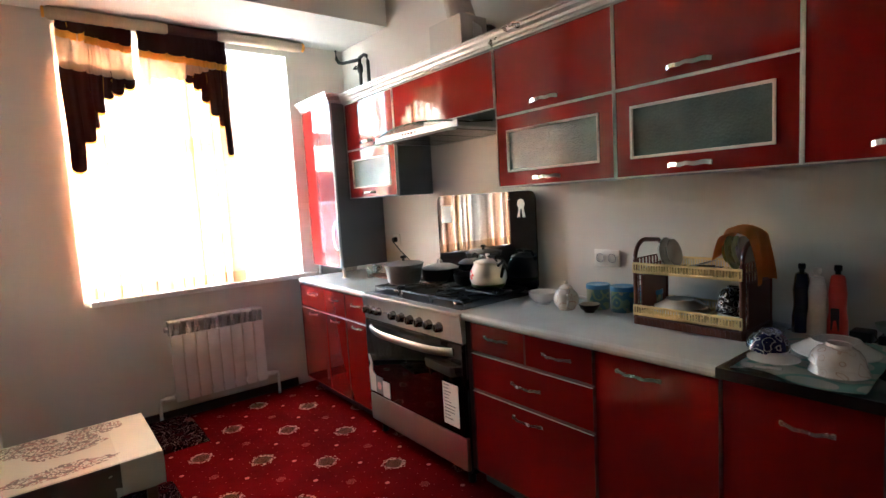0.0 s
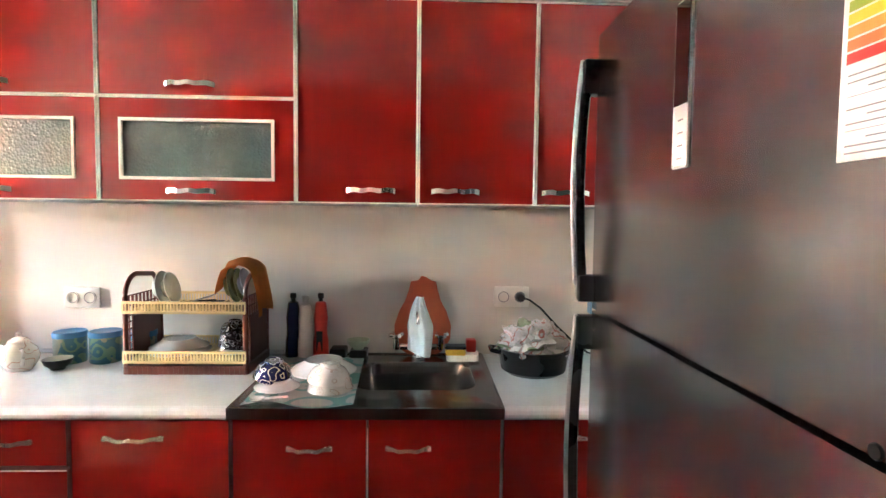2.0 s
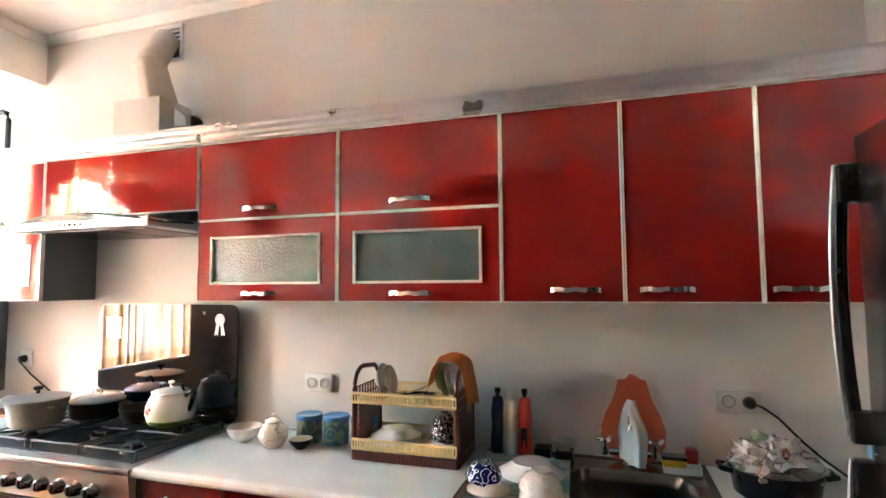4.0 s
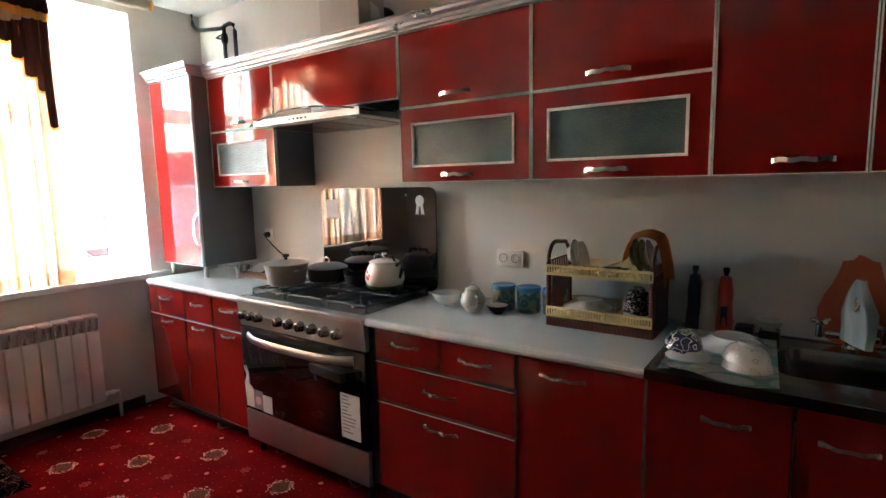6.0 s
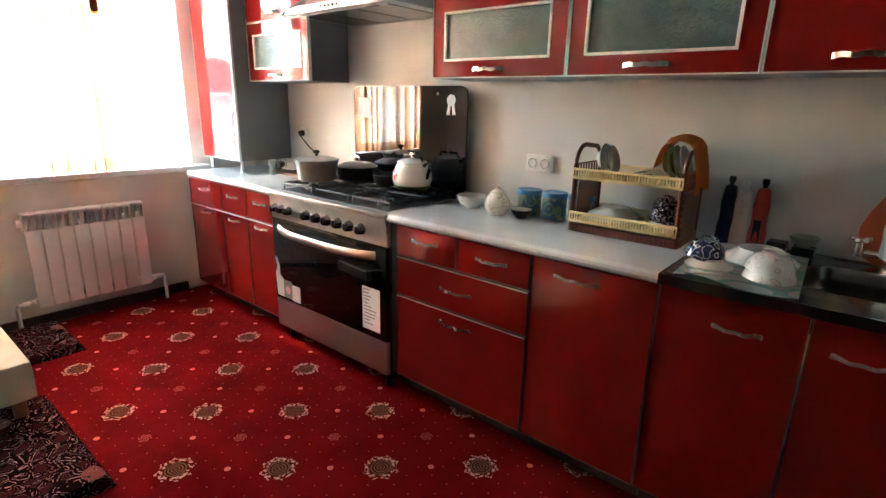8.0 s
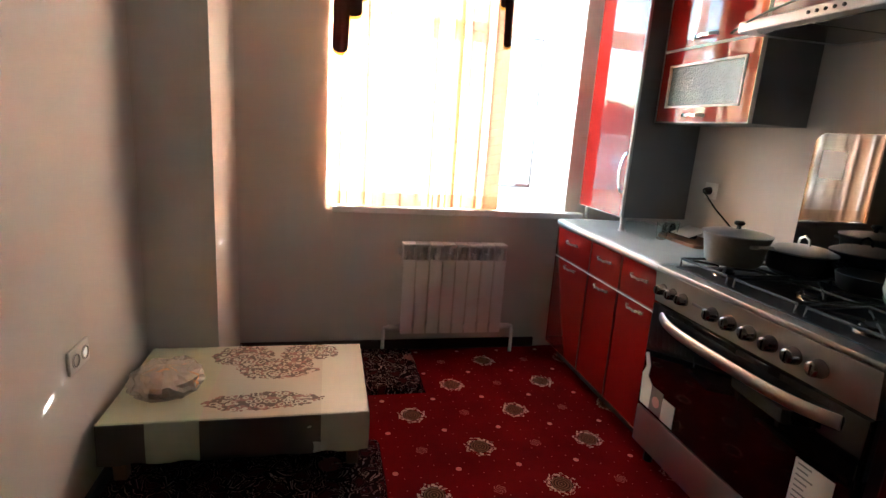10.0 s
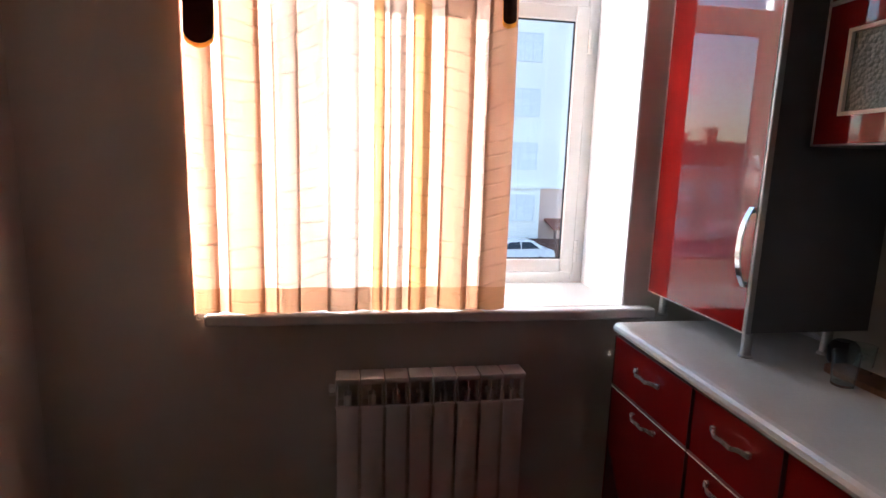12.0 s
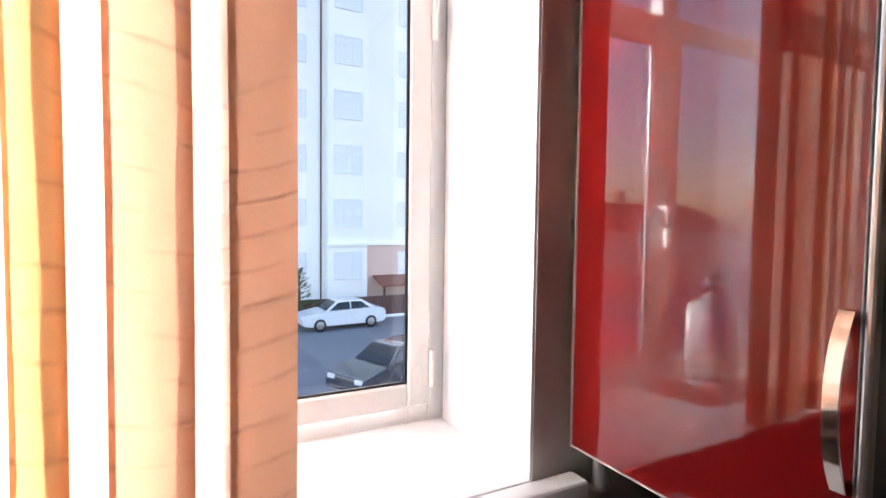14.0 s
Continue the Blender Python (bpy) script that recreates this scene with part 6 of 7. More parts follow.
# bottles behind the drainer
for (bx_, by_, nm, mt, cap, lab) in ((-0.065, -3.287, "bottle", "blue_plastic", "black", "blue washing-up bottle with a black cap"), (-0.07, -3.334, "bottle", "white_plastic", "white_plastic", "white plastic bottle with a white nozzle"), (-0.065, -3.390, "bottle", "red_plastic", "black", "red washing-up bottle with a dark cap")):
    t = thing(nm, (bx_, by_, 0.872), lab, "bottle", "bottles by the sink")
    k = 0.95 if mt == "white_plastic" else 1.0
    part("body", lathe(bmesh.new(), (bx_, by_, 0.872), [(0, 0), (0.028, 0), (0.030, 0.005), (0.029, 0.06), (0.025, 0.085), (0.0245, 0.11), (0.0265, 0.15), (0.0235, 0.175 * k), (0.0205, 0.200 * k), (0.018, 0.208 * k), (0.011, 0.212 * k), (0, 0.212 * k)], 24), M[mt], t, smooth=True)
    part("cap", lathe(bmesh.new(), (bx_, by_, 0.872), [(0, 0.2125 * k), (0.008, 0.2125 * k), (0.008, 0.222 * k), (0.0115, 0.225 * k), (0.0115, 0.240 * k), (0.009, 0.243 * k), (0, 0.243 * k)], 16), M[cap], t, smooth=True)
    if mt == "red_plastic":
        b = bx(bx_ - 0.0285, bx_ - 0.0275, by_ - 0.012, by_ + 0.012, 0.90, 0.975, 0.0003)
        part("bottle_label", b, M["black"], t, "dark label patch")
t = thing("soap_box", (-0.05, -3.44, 0.872), "small dark box at the back of the sink", "box")
part("body", bx(-0.085, -0.015, -3.485, -3.425, 0.868, 0.905, 0.006, 2), M["black"], t, smooth=True)
lathed("bowl", (-0.055, -3.53, 0.9), bowl_profile(0.045, 0.036), mat("pale_green_glaze", (0.40, 0.45, 0.33), 0.3, coat=0.4), "pale green bowl at the back of the sink", "bowl")
t = thing("dish_block", (-0.055, -3.53, 0.868), "dark block under the green bowl", "box")
part("body", bx(-0.085, -0.02, -3.565, -3.50, 0.868, 0.8995, 0.004), M["black"], t)


def towel_fn(u, v):
    x = -0.600 + 0.53 * u + (0.02 * math.sin(7 * v) if u < 0.3 else 0)
    y = -3.275 - 0.31 * v + 0.03 * u
    return (x, y, 0.8715 + 0.003 * (1 + math.sin(13 * u + 5 * v)) * (0.6 + 0.4 * math.sin(9 * v)) + (0.004 if u < 0.05 else 0))


M["towel"] = noisy("pale_towel", (0.62, 0.66, 0.60), (0.30, 0.52, 0.47), 9, 0.3, 0.9, 0.0)
draped("drying_cloth", "pale turquoise patterned cloth under the washed dishes", "cloth", (towel_fn, 40, 30), 0.0025, M["towel"], (-0.33, -3.43, 0.872))
DZ = 0.883
t = thing("plate", (-0.27, -3.44, DZ), "large white plate upside down on the drying cloth", "plate", "washed dishes")
part("body", lathe(bmesh.new(), (-0.27, -3.44, DZ + 0.036), plate_profile(0.112, 0.034, 0.004), 44, m=FLIP), M["porcelain"], t, smooth=True)
t = thing("saucer", (-0.45, -3.335, DZ), "white saucer under the blue cup on the cloth", "saucer", "washed dishes")
part("body", lathe(bmesh.new(), (-0.45, -3.335, DZ + 0.024), plate_profile(0.068, 0.022), 36, m=FLIP), M["porcelain"], t, smooth=True)
t = thing("patterned_bowl", (-0.44, -3.325, DZ + 0.025), "blue and white patterned bowl turned over, leaning on a saucer", "bowl", "washed dishes")
part("body", lathe(bmesh.new(), (-0.44, -3.325, DZ + 0.078), bowl_profile(0.060, 0.054), 36, m=Matrix.Rotation(radians(9), 4, "X") @ Matrix.Rotation(radians(-6), 4, "Y") @ FLIP), M["blue_pattern"], t, smooth=True)
t = thing("bowl", (-0.47, -3.50, DZ), "white bowl with gold flowers upside down on the cloth", "bowl", "washed dishes")
part("body", lathe(bmesh.new(), (-0.47, -3.50, DZ + 0.050), bowl_profile(0.070, 0.050), 36, m=FLIP), M["cup_pattern"], t, smooth=True)
t = thing("bowl", (-0.47, -3.50, DZ + 0.02), "flowered white bowl stacked upside down on another bowl", "bowl", "washed dishes")
part("body", lathe(bmesh.new(), (-0.47, -3.50, DZ + 0.080), bowl_profile(0.066, 0.056), 36, m=Matrix.Rotation(radians(4), 4, "X") @ FLIP), M["cup_pattern"], t, smooth=True)
t = thing("spoon", (-0.575, -3.31, DZ), "white soup spoon on the edge of the cloth", "spoon", "washed dishes")
b = lathe(bmesh.new(), (-0.575, -3.315, DZ - 0.003), [(0, 0), (0.012, 0.001), (0.021, 0.008), (0.020, 0.009), (0.011, 0.003), (0, 0.002)], 20)
tube(b, [(-0.575, -3.335, DZ + 0.004), (-0.572, -3.37, DZ + 0.008), (-0.57, -3.40, DZ + 0.010)], 0.004, 8)
part("body", b, M["porcelain"], t, smooth=True)

# terracotta board behind the tap, a light cloth over the spout
ys = [(-3.775 + sy * hw, z) for sy, pts in ((-1, [(0.055, 0.872), (0.085, 0.89), (0.108, 0.935), (0.110, 0.985), (0.092, 1.04), (0.070, 1.08), (0.058, 1.12), (0.050, 1.155), (0.030, 1.16)]), (1, [(-0.012, 1.172), (0.005, 1.178), (0.020, 1.160), (0.048, 1.155), (0.056, 1.12), (0.070, 1.08), (0.092, 1.04), (0.110, 0.985), (0.108, 0.935), (0.085, 0.89), (0.055, 0.872)])) for hw, z in pts]
t = thing("cutting_board", (-0.03, -3.775, 0.872), "pear-shaped terracotta plastic board leaning on the wall", "cutting board")
b = prism(bmesh.new(), ys, "x", -0.026, -0.018)
bmesh.ops.transform(b, matrix=Matrix.Translation((-0.022, 0, 0.872)) @ Matrix.Rotation(radians(3), 4, "Y") @ Matrix.Translation((0.022, 0, -0.872)), verts=b.verts)
part("body", b, M["board"], t)


def rag_fn(u, v):
    a = -1.25 + 2.5 * u
    z = 1.125 - 0.20 * v ** 1.15
    w = 0.012 + 0.034 * min(1, v * 1.8) - 0.014 * max(0, v - 0.6)
    x = -0.20 - 0.030 * math.cos(a) * (0.4 + v) - 0.01 * math.sin(6 * u)
    return (x + 0.003 * math.sin(20 * u + 5 * v), -3.765 + w * math.sin(a) * 1.05 + 0.003 * math.sin(7 * v), z + (0.03 * (u - 0.5) if v > 0.8 else 0))


draped("rag", "light blue rag hanging over the tap spout", "cloth", (rag_fn, 24, 16), 0.003, M["paleblue"], (-0.2, -3.76, 0.93))
t = thing("soap_dish", (-0.09, -3.92, 0.8735), "white dish holding a sponge and scourer", "soap dish")
part("body", prism(bmesh.new(), rounded(-0.135, -0.045, -3.985, -3.865, 0.02, 4), "z", 0.8735, 0.897), M["white_plastic"], t)
t = thing("sponge", (-0.10, -3.90, 0.8975), "yellow sponge with a dark scouring side in the dish", "sponge")
part("foam", bx(-0.145, -0.10, -3.935, -3.86, 0.8975, 0.920, 0.005, 2), M["yellow"], t, smooth=True)
part("scourer", bx(-0.147, -0.098, -3.937, -3.858, 0.9205, 0.933, 0.003), M["black"], t, "dark scouring pad")
t = thing("sponge", (-0.07, -3.945, 0.8975), "red and dark scouring sponge in the dish", "sponge")
part("foam", bx(-0.095, -0.05, -3.978, -3.94, 0.8975, 0.945, 0.006, 2), M["red_plastic"], t, smooth=True)

# black casserole with a bag of wrappers
cp = (-0.235, -4.165, CT)
t = thing("casserole", cp, "black round casserole with two handles on the short worktop", "pot")
part("body", lathe(bmesh.new(), cp, [(0, 0), (0.095, 0), (0.112, 0.012), (0.125, 0.085), (0.130, 0.090), (0.122, 0.090), (0.108, 0.016), (0, 0.008)], 40), M["black"], t, smooth=True)
for s in (-1, 1):
    b = bmesh.new()
    tube(b, [(cp[0] - 0.035, cp[1] + s * 0.118, CT + 0.075), (cp[0] - 0.028, cp[1] + s * 0.150, CT + 0.080), (cp[0] + 0.028, cp[1] + s * 0.150, CT + 0.080), (cp[0] + 0.035, cp[1] + s * 0.118, CT + 0.075)], 0.008, 8)
    part("pot_handle", b, M["black"], t, smooth=True)


def crumple(name, loc, rx, ry, rz, seed, mt, label, cat, nu=34, nv=18, rough=0.3, f=5.0):
    t = thing(name, loc, label, cat)
    b = bmesh.new()
    bmesh.ops.create_uvsphere(b, u_segments=nu, v_segments=nv, radius=1)
    for v in b.verts:
        p = v.co.copy()
        k = 1 + rough * noise.noise(p * f * 0.5 + Vector((seed, 0, 0))) + rough * 0.7 * abs(noise.noise(p * f + Vector((0, seed, 0))))
        v.co = Vector((p.x * rx * k, p.y * ry * k, max(-0.35, p.z) * rz * k)) + Vector(loc)
    lowest = min(v.co.z for v in b.verts)
    bmesh.ops.translate(b, verts=b.verts, vec=(0, 0, loc[2] - lowest))
    part("film", b, mt, t, smooth=False)
    return t


M["foil"] = noisy("crinkled_wrappers", (0.50, 0.48, 0.47), (0.42, 0.20, 0.18), 16, 0.95, 0.2, 0.3, (0.25, 0.30, 0.20))
crumple("plastic_bag", (cp[0], cp[1], CT + 0.055), 0.100, 0.108, 0.075, 3.3, M["foil"], "crumpled clear bag of wrappers in the casserole", "bag", rough=0.5, f=7)
crumple("plastic_bag", (cp[0] - 0.02, cp[1] - 0.01, CT + 0.085), 0.060, 0.075, 0.050, 8.1, M["foil"], "shiny crumpled bag on top of the wrappers", "bag", rough=0.6, f=8)


# --- sockets ---
def socket(yc, zc, x=0.0, facing=-1, label="", double=True, plug=None):
    t = thing("wall_socket", (x, yc, zc), label, "socket", "wall sockets")
    w = 0.068 if double else 0.042
    xa, xb = sorted((x + facing * 0.001, x + facing * 0.012))
    plate = part("plate", bx(xa, xb, yc - w, yc + w, zc - 0.040, zc + 0.040, 0.004, 2), M["glow_sw"], t, smooth=True)
    for k in ((-0.032, 0.032) if double else (0,)):
        ax = "-x" if facing < 0 else "x"
        part("outlet_ring", lathe(bmesh.new(), (x + facing * 0.0122, yc + k, zc), [(0.0185, 0.0031), (0.0215, 0.0031), (0.0215, 0.0038), (0.0185, 0.0038), (0.0185, 0.0031)], 24, ax), M["grey_print"], t)
        part("outlet", lathe(bmesh.new(), (x + facing * 0.0122, yc + k, zc), [(0.024, 0), (0.024, 0.003), (0.020, 0.003), (0.019, -0.007), (0, -0.007)], 24, ax), M["glow_sw"], t, smooth=True)
        for dz in (-0.0095, 0.0095):
            part("pin_hole", lathe(bmesh.new(), (x + facing * 0.0052, yc + k + dz, zc), [(0, 0.0002), (0.0035, 0.0004), (0.0035, 0)], 8, ax), M["black"], t)
    return t


def plug(y, z, x, path, label):
    t = thing("plug", (x, y, z), label, "plug and cable")
    b = bmesh.new()
    lathe(b, (x, y, z), [(0, 0), (0.019, 0), (0.019, 0.02), (0.014, 0.032), (0, 0.035)], 16, "-x")
    part("plug_body", b, M["black"], t, smooth=True)
    b = bmesh.new()
    tube(b, path, 0.0042, 8)
    part("cable", b, M["black"], t, smooth=True)


socket(-2.472, 1.083, label="white double wall socket above the worktop")
socket(-4.122, 1.098, label="white double wall socket with the fridge's plug")
plug(-4.154, 1.098, -0.013, [(-0.035, -4.16, 1.098), (-0.05, -4.185, 1.092), (-0.045, -4.23, 1.06), (-0.035, -4.30, 0.985), (-0.03, -4.36, 0.93), (-0.04, -4.42, 0.885), (-0.06, -4.48, 0.876)], "black plug and cable of the fridge")
socket(-0.66, 1.125, label="white wall socket beside the tall cabinet", double=False)
plug(-0.66, 1.125, -0.013, [(-0.045, -0.66, 1.125), (-0.06, -0.68, 1.12), (-0.05, -0.76, 1.05), (-0.04, -0.86, 0.985), (-0.04, -0.96, 0.93), (-0.05, -1.04, 0.885), (-0.08, -1.10, 0.874)], "black plug and cable hanging to the worktop")
socket(-1.22, 0.555, x=XW, facing=1, label="white double socket low on the wall by the table")

# --- five-litre bottle and a tray cloth on the sill ---
bt = thing("water_bottle", (-1.19, 0.245, 0.8955), "large clear plastic water bottle behind the curtain on the sill", "bottle")
prof = [(0, 0.0), (0.070, 0.0), (0.078, 0.01)]
for k in range(7):
    z = 0.03 + k * 0.025
    prof += [(0.079, z), (0.076, z + 0.010), (0.079, z + 0.020)]
prof += [(0.074, 0.235), (0.055, 0.275), (0.030, 0.300), (0.024, 0.305), (0.024, 0.325), (0, 0.326)]
part("body", lathe(bmesh.new(), (-1.19, 0.245, 0.8955), prof, 32), M["bottle"], bt, smooth=True)
part("cap", lathe(bmesh.new(), (-1.19, 0.245, 0.8955 + 0.3265), [(0, 0), (0.027, 0), (0.027, 0.018), (0, 0.019)], 20), M["blue_plastic"], bt, "blue screw cap", smooth=True)

pm = thing("place_mat", (-1.18, 0.21, 0.891), "dark reddish woven mat under the water bottle on the sill", "place mat")
b = prism(bmesh.new(), rounded(-1.33, -0.97, 0.10, 0.325, 0.05, 5), "z", 0.8908, 0.8950)
bmesh.ops.bevel(b, geom=b.edges[:], offset=0.0012, segments=1, affect="EDGES")
part("woven_disc", b, mat("woven_mat", (0.30, 0.13, 0.10), 0.9, var=0.3, scale=30, bump=0.001), pm)

# ---- low table, cloth, bread ----
TZ = 0.300
tb = thing("low_table", (-2.215, -0.895, 0), "low wooden dining table standing on the carpet", "table")
part("tabletop", bx(-2.665, -1.765, -1.20, -0.60, TZ - 0.028, TZ - 0.003, 0.004), mat("table_wood", (0.20, 0.09, 0.04), 0.5, var=0.25, scale=12), tb)
for lx in (-2.62, -1.81):
    for ly in (-1.155, -0.645):
        part("leg", bx(lx - 0.022, lx + 0.022, ly - 0.022, ly + 0.022, 0.056 if ly < -1 else 0.002, TZ - 0.0285, 0.003), bpy.data.materials["table_wood"], tb)


def tablecloth_material():
    m = mat("printed_tablecloth", (0.56, 0.54, 0.42), 0.38, var=0.05, scale=5, fine=200, coat=0.15)
    n, l, b = nodes_of(m)
    g, sp = n.new("ShaderNodeNewGeometry"), n.new("ShaderNodeSeparateXYZ")
    l.new(g.outputs["Position"], sp.inputs[0])
    base = b.inputs["Base Color"].links[0].from_socket
    f = lambda op, a, b_=None, c=None: math_node(m, op, a, b_, c)
    x, y, z = sp.outputs
    yy = f("ADD", y, f("MULTIPLY", f("SUBTRACT", z, TZ), 1.0))
    band = f("MULTIPLY", f("GREATER_THAN", x, -2.345), f("LESS_THAN", x, -1.93))
    green = f("LESS_THAN", x, -2.345)
    c = mix_color(m, f("MULTIPLY", green, 0.55), base, (0.40, 0.46, 0.27))
    c = mix_color(m, f("MULTIPLY", band, 0.5), c, (0.42, 0.37, 0.28))
    v = n.new("ShaderNodeTexVoronoi")
    v.inputs["Scale"].default_value = 34
    l.new(g.outputs["Position"], v.inputs["Vector"])
    petals = f("GREATER_THAN", f("SINE", f("MULTIPLY", v.outputs[0], 13)), -0.35)

    def bunch(cx, cy, rx, ry):
        dx, dy = f("DIVIDE", f("SUBTRACT", x, cx), rx), f("DIVIDE", f("SUBTRACT", yy, cy), ry)
        r = f("ADD", f("MULTIPLY", dx, dx), f("MULTIPLY", dy, dy))
        w = n.new("ShaderNodeTexNoise")
        w.inputs["Scale"].default_value = 22
        l.new(g.outputs["Position"], w.inputs["Vector"])
        return f("LESS_THAN", f("ADD", r, f("MULTIPLY", f("SUBTRACT", w.outputs[0], 0.5), 1.8)), 1.25)
    allb = None
    for args in ((-2.27, -0.69, 0.115, 0.085), (-1.99, -0.68, 0.115, 0.075), (-2.12, -0.83, 0.15, 0.085), (-2.14, -1.10, 0.19, 0.06)):
        k = bunch(*args)
        allb = k if allb is None else f("MAXIMUM", allb, k)
    mask = f("MULTIPLY", allb, petals)
    k = n.new("ShaderNodeTexNoise")
    k.inputs["Scale"].default_value = 30
    l.new(g.outputs["Position"], k.inputs["Vector"])
    flower = mix_color(m, f("GREATER_THAN", k.outputs[0], 0.52), (0.085, 0.04, 0.03), (0.24, 0.10, 0.08))
    c = mix_color(m, f("MULTIPLY", mask, 0.95), c, flower)
    # hanging sides: dark flower print, with the drop's shade put into its colour
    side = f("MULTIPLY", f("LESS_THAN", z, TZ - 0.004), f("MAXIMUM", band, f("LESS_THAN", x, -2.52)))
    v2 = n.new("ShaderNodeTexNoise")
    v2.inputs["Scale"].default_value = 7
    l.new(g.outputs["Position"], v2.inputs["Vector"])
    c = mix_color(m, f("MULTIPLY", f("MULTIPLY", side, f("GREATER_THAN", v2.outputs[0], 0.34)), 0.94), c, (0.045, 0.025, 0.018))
    l.new(c, b.inputs["Base Color"])
    return m


tc = thing("tablecloth", (-2.215, -0.895, TZ), "cream and green oilcloth with brown flower bunches over the table", "tablecloth")
b = bmesh.new()
t = bmesh.new()
X0, X1, Y0, Y1 = -2.672, -1.755, -1.212, -0.588
loops = []
N = 40
for lvl, (dz, out, wav) in enumerate(((0.0, -0.004, 0), (-0.004, 0.0, 0), (-0.05, 0.004, 0.003), (-0.10, 0.006, 0.007), (-0.155, 0.007, 0.011))):
    pts = []
    per = []
    for i in range(N):
        per.append((X0 + (X1 - X0) * i / N, Y0, 0, -1))
    for i in range(N // 2):
        per.append((X1, Y0 + (Y1 - Y0) * i / (N // 2), 1, 0))
    for i in range(N):
        per.append((X1 - (X1 - X0) * i / N, Y1, 0, 1))
    for i in range(N // 2):
        per.append((X0, Y1 - (Y1 - Y0) * i / (N // 2), -1, 0))
    for i, (px, py, nx_, ny_) in enumerate(per):
        o = out + wav * math.sin(i * 0.9) * (0.6 + 0.4 * math.sin(i * 0.23))
        o = min(o, 0.010) if nx_ >= 0 else min(o, 0.004)
        pts.append(t.verts.new((px + nx_ * o, py + ny_ * o, TZ + dz)))
    loops.append(pts)
t.faces.new(loops[0])
for a, c_ in zip(loops, loops[1:]):
    for i in range(len(a)):
        j = (i + 1) % len(a)
        t.faces.new((a[i], a[j], c_[j], c_[i]))
bmesh.ops.recalc_face_normals(t, faces=t.faces[:])
join(b, t)
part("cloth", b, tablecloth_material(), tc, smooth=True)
br = thing("flatbread", (-2.50, -0.95, TZ), "round golden flatbread wrapped in a clear plastic bag", "bread")
part("loaf", lathe(bmesh.new(), (-2.50, -0.95, TZ + 0.001), [(0, 0), (0.085, 0), (0.110, 0.012), (0.116, 0.030), (0.104, 0.048), (0.070, 0.052), (0.03, 0.040), (0, 0.037)], 32), M["bread"], br, smooth=True)
b = bmesh.new()
bmesh.ops.create_uvsphere(b, u_segments=36, v_segments=14, radius=1)
for v_ in b.verts:
    p = v_.co.copy()
    k = 1 + 0.20 * noise.noise(p * 3.3) + 0.12 * abs(noise.noise(p * 9))
    v_.co = Vector((-2.515 + p.x * 0.128 * k, -0.95 + p.y * 0.145 * k, TZ + 0.001 + max(0, (p.z + 0.45)) * 0.062 * k))
part("bag", b, M["film"], br, "clear crinkled plastic bag", smooth=False, shadow=False)


# --- floor mats ---
def mat_material():
    m = mat("dark_mat_cloth", (0.010, 0.003, 0.004), 0.9, var=0.3, fine=300, spec=0.0)
    n, l, b = nodes_of(m)
    g, w = n.new("ShaderNodeNewGeometry"), n.new("ShaderNodeTexNoise")
    w.inputs["Scale"].default_value = 9
    l.new(g.outputs["Position"], w.inputs["Vector"])
    vm = n.new("ShaderNodeVectorMath")
    vm.operation = "MULTIPLY_ADD"
    l.new(w.outputs["Color"], vm.inputs[0])
    vm.inputs[1].default_value = (0.10, 0.10, 0.0)
    l.new(g.outputs["Position"], vm.inputs[2])
    v = n.new("ShaderNodeTexVoronoi")
    v.feature = "DISTANCE_TO_EDGE"
    v.inputs["Scale"].default_value = 15
    l.new(vm.outputs[0], v.inputs["Vector"])
    f = lambda op, a, b_=None, c=None: math_node(m, op, a, b_, c)
    base = b.inputs["Base Color"].links[0].from_socket
    edge = f("LESS_THAN", f("ABSOLUTE", f("SUBTRACT", v.outputs[0], 0.07)), 0.013)
    v2 = n.new("ShaderNodeTexVoronoi")
    v2.inputs["Scale"].default_value = 42
    l.new(g.outputs["Position"], v2.inputs["Vector"])
    spots = f("LESS_THAN", v2.outputs[0], 0.15)
    big = n.new("ShaderNodeTexVoronoi")
    big.inputs["Scale"].default_value = 3.6
    l.new(g.outputs["Position"], big.inputs["Vector"])
    med = f("LESS_THAN", big.outputs[0], 0.17)
    leafy = f("LESS_THAN", f("ABSOLUTE", f("SUBTRACT", v.outputs[0], 0.20)), 0.014)
    fill = f("GREATER_THAN", v.outputs[0], 0.27)
    c = mix_color(m, f("MULTIPLY", fill, 0.5), base, (0.065, 0.008, 0.010))
    c = mix_color(m, f("MULTIPLY", spots, 0.7), c, (0.20, 0.15, 0.16))
    c = mix_color(m, f("MULTIPLY", leafy, 0.5), c, (0.16, 0.07, 0.065))
    edge = f("MULTIPLY", edge, f("GREATER_THAN", f("SINE", f("MULTIPLY", w.outputs[0], 60)), -0.45))
    c = mix_color(m, f("MULTIPLY", edge, 0.8), c, (0.40, 0.24, 0.20))
    c = mix_color(m, f("MULTIPLY", f("MULTIPLY", med, f("GREATER_THAN", v2.outputs[0], 0.26)), 0.7), c, (0.22, 0.07, 0.06))
    l.new(c, b.inputs["Base Color"])
    return m


M["matcloth"] = mat_material()


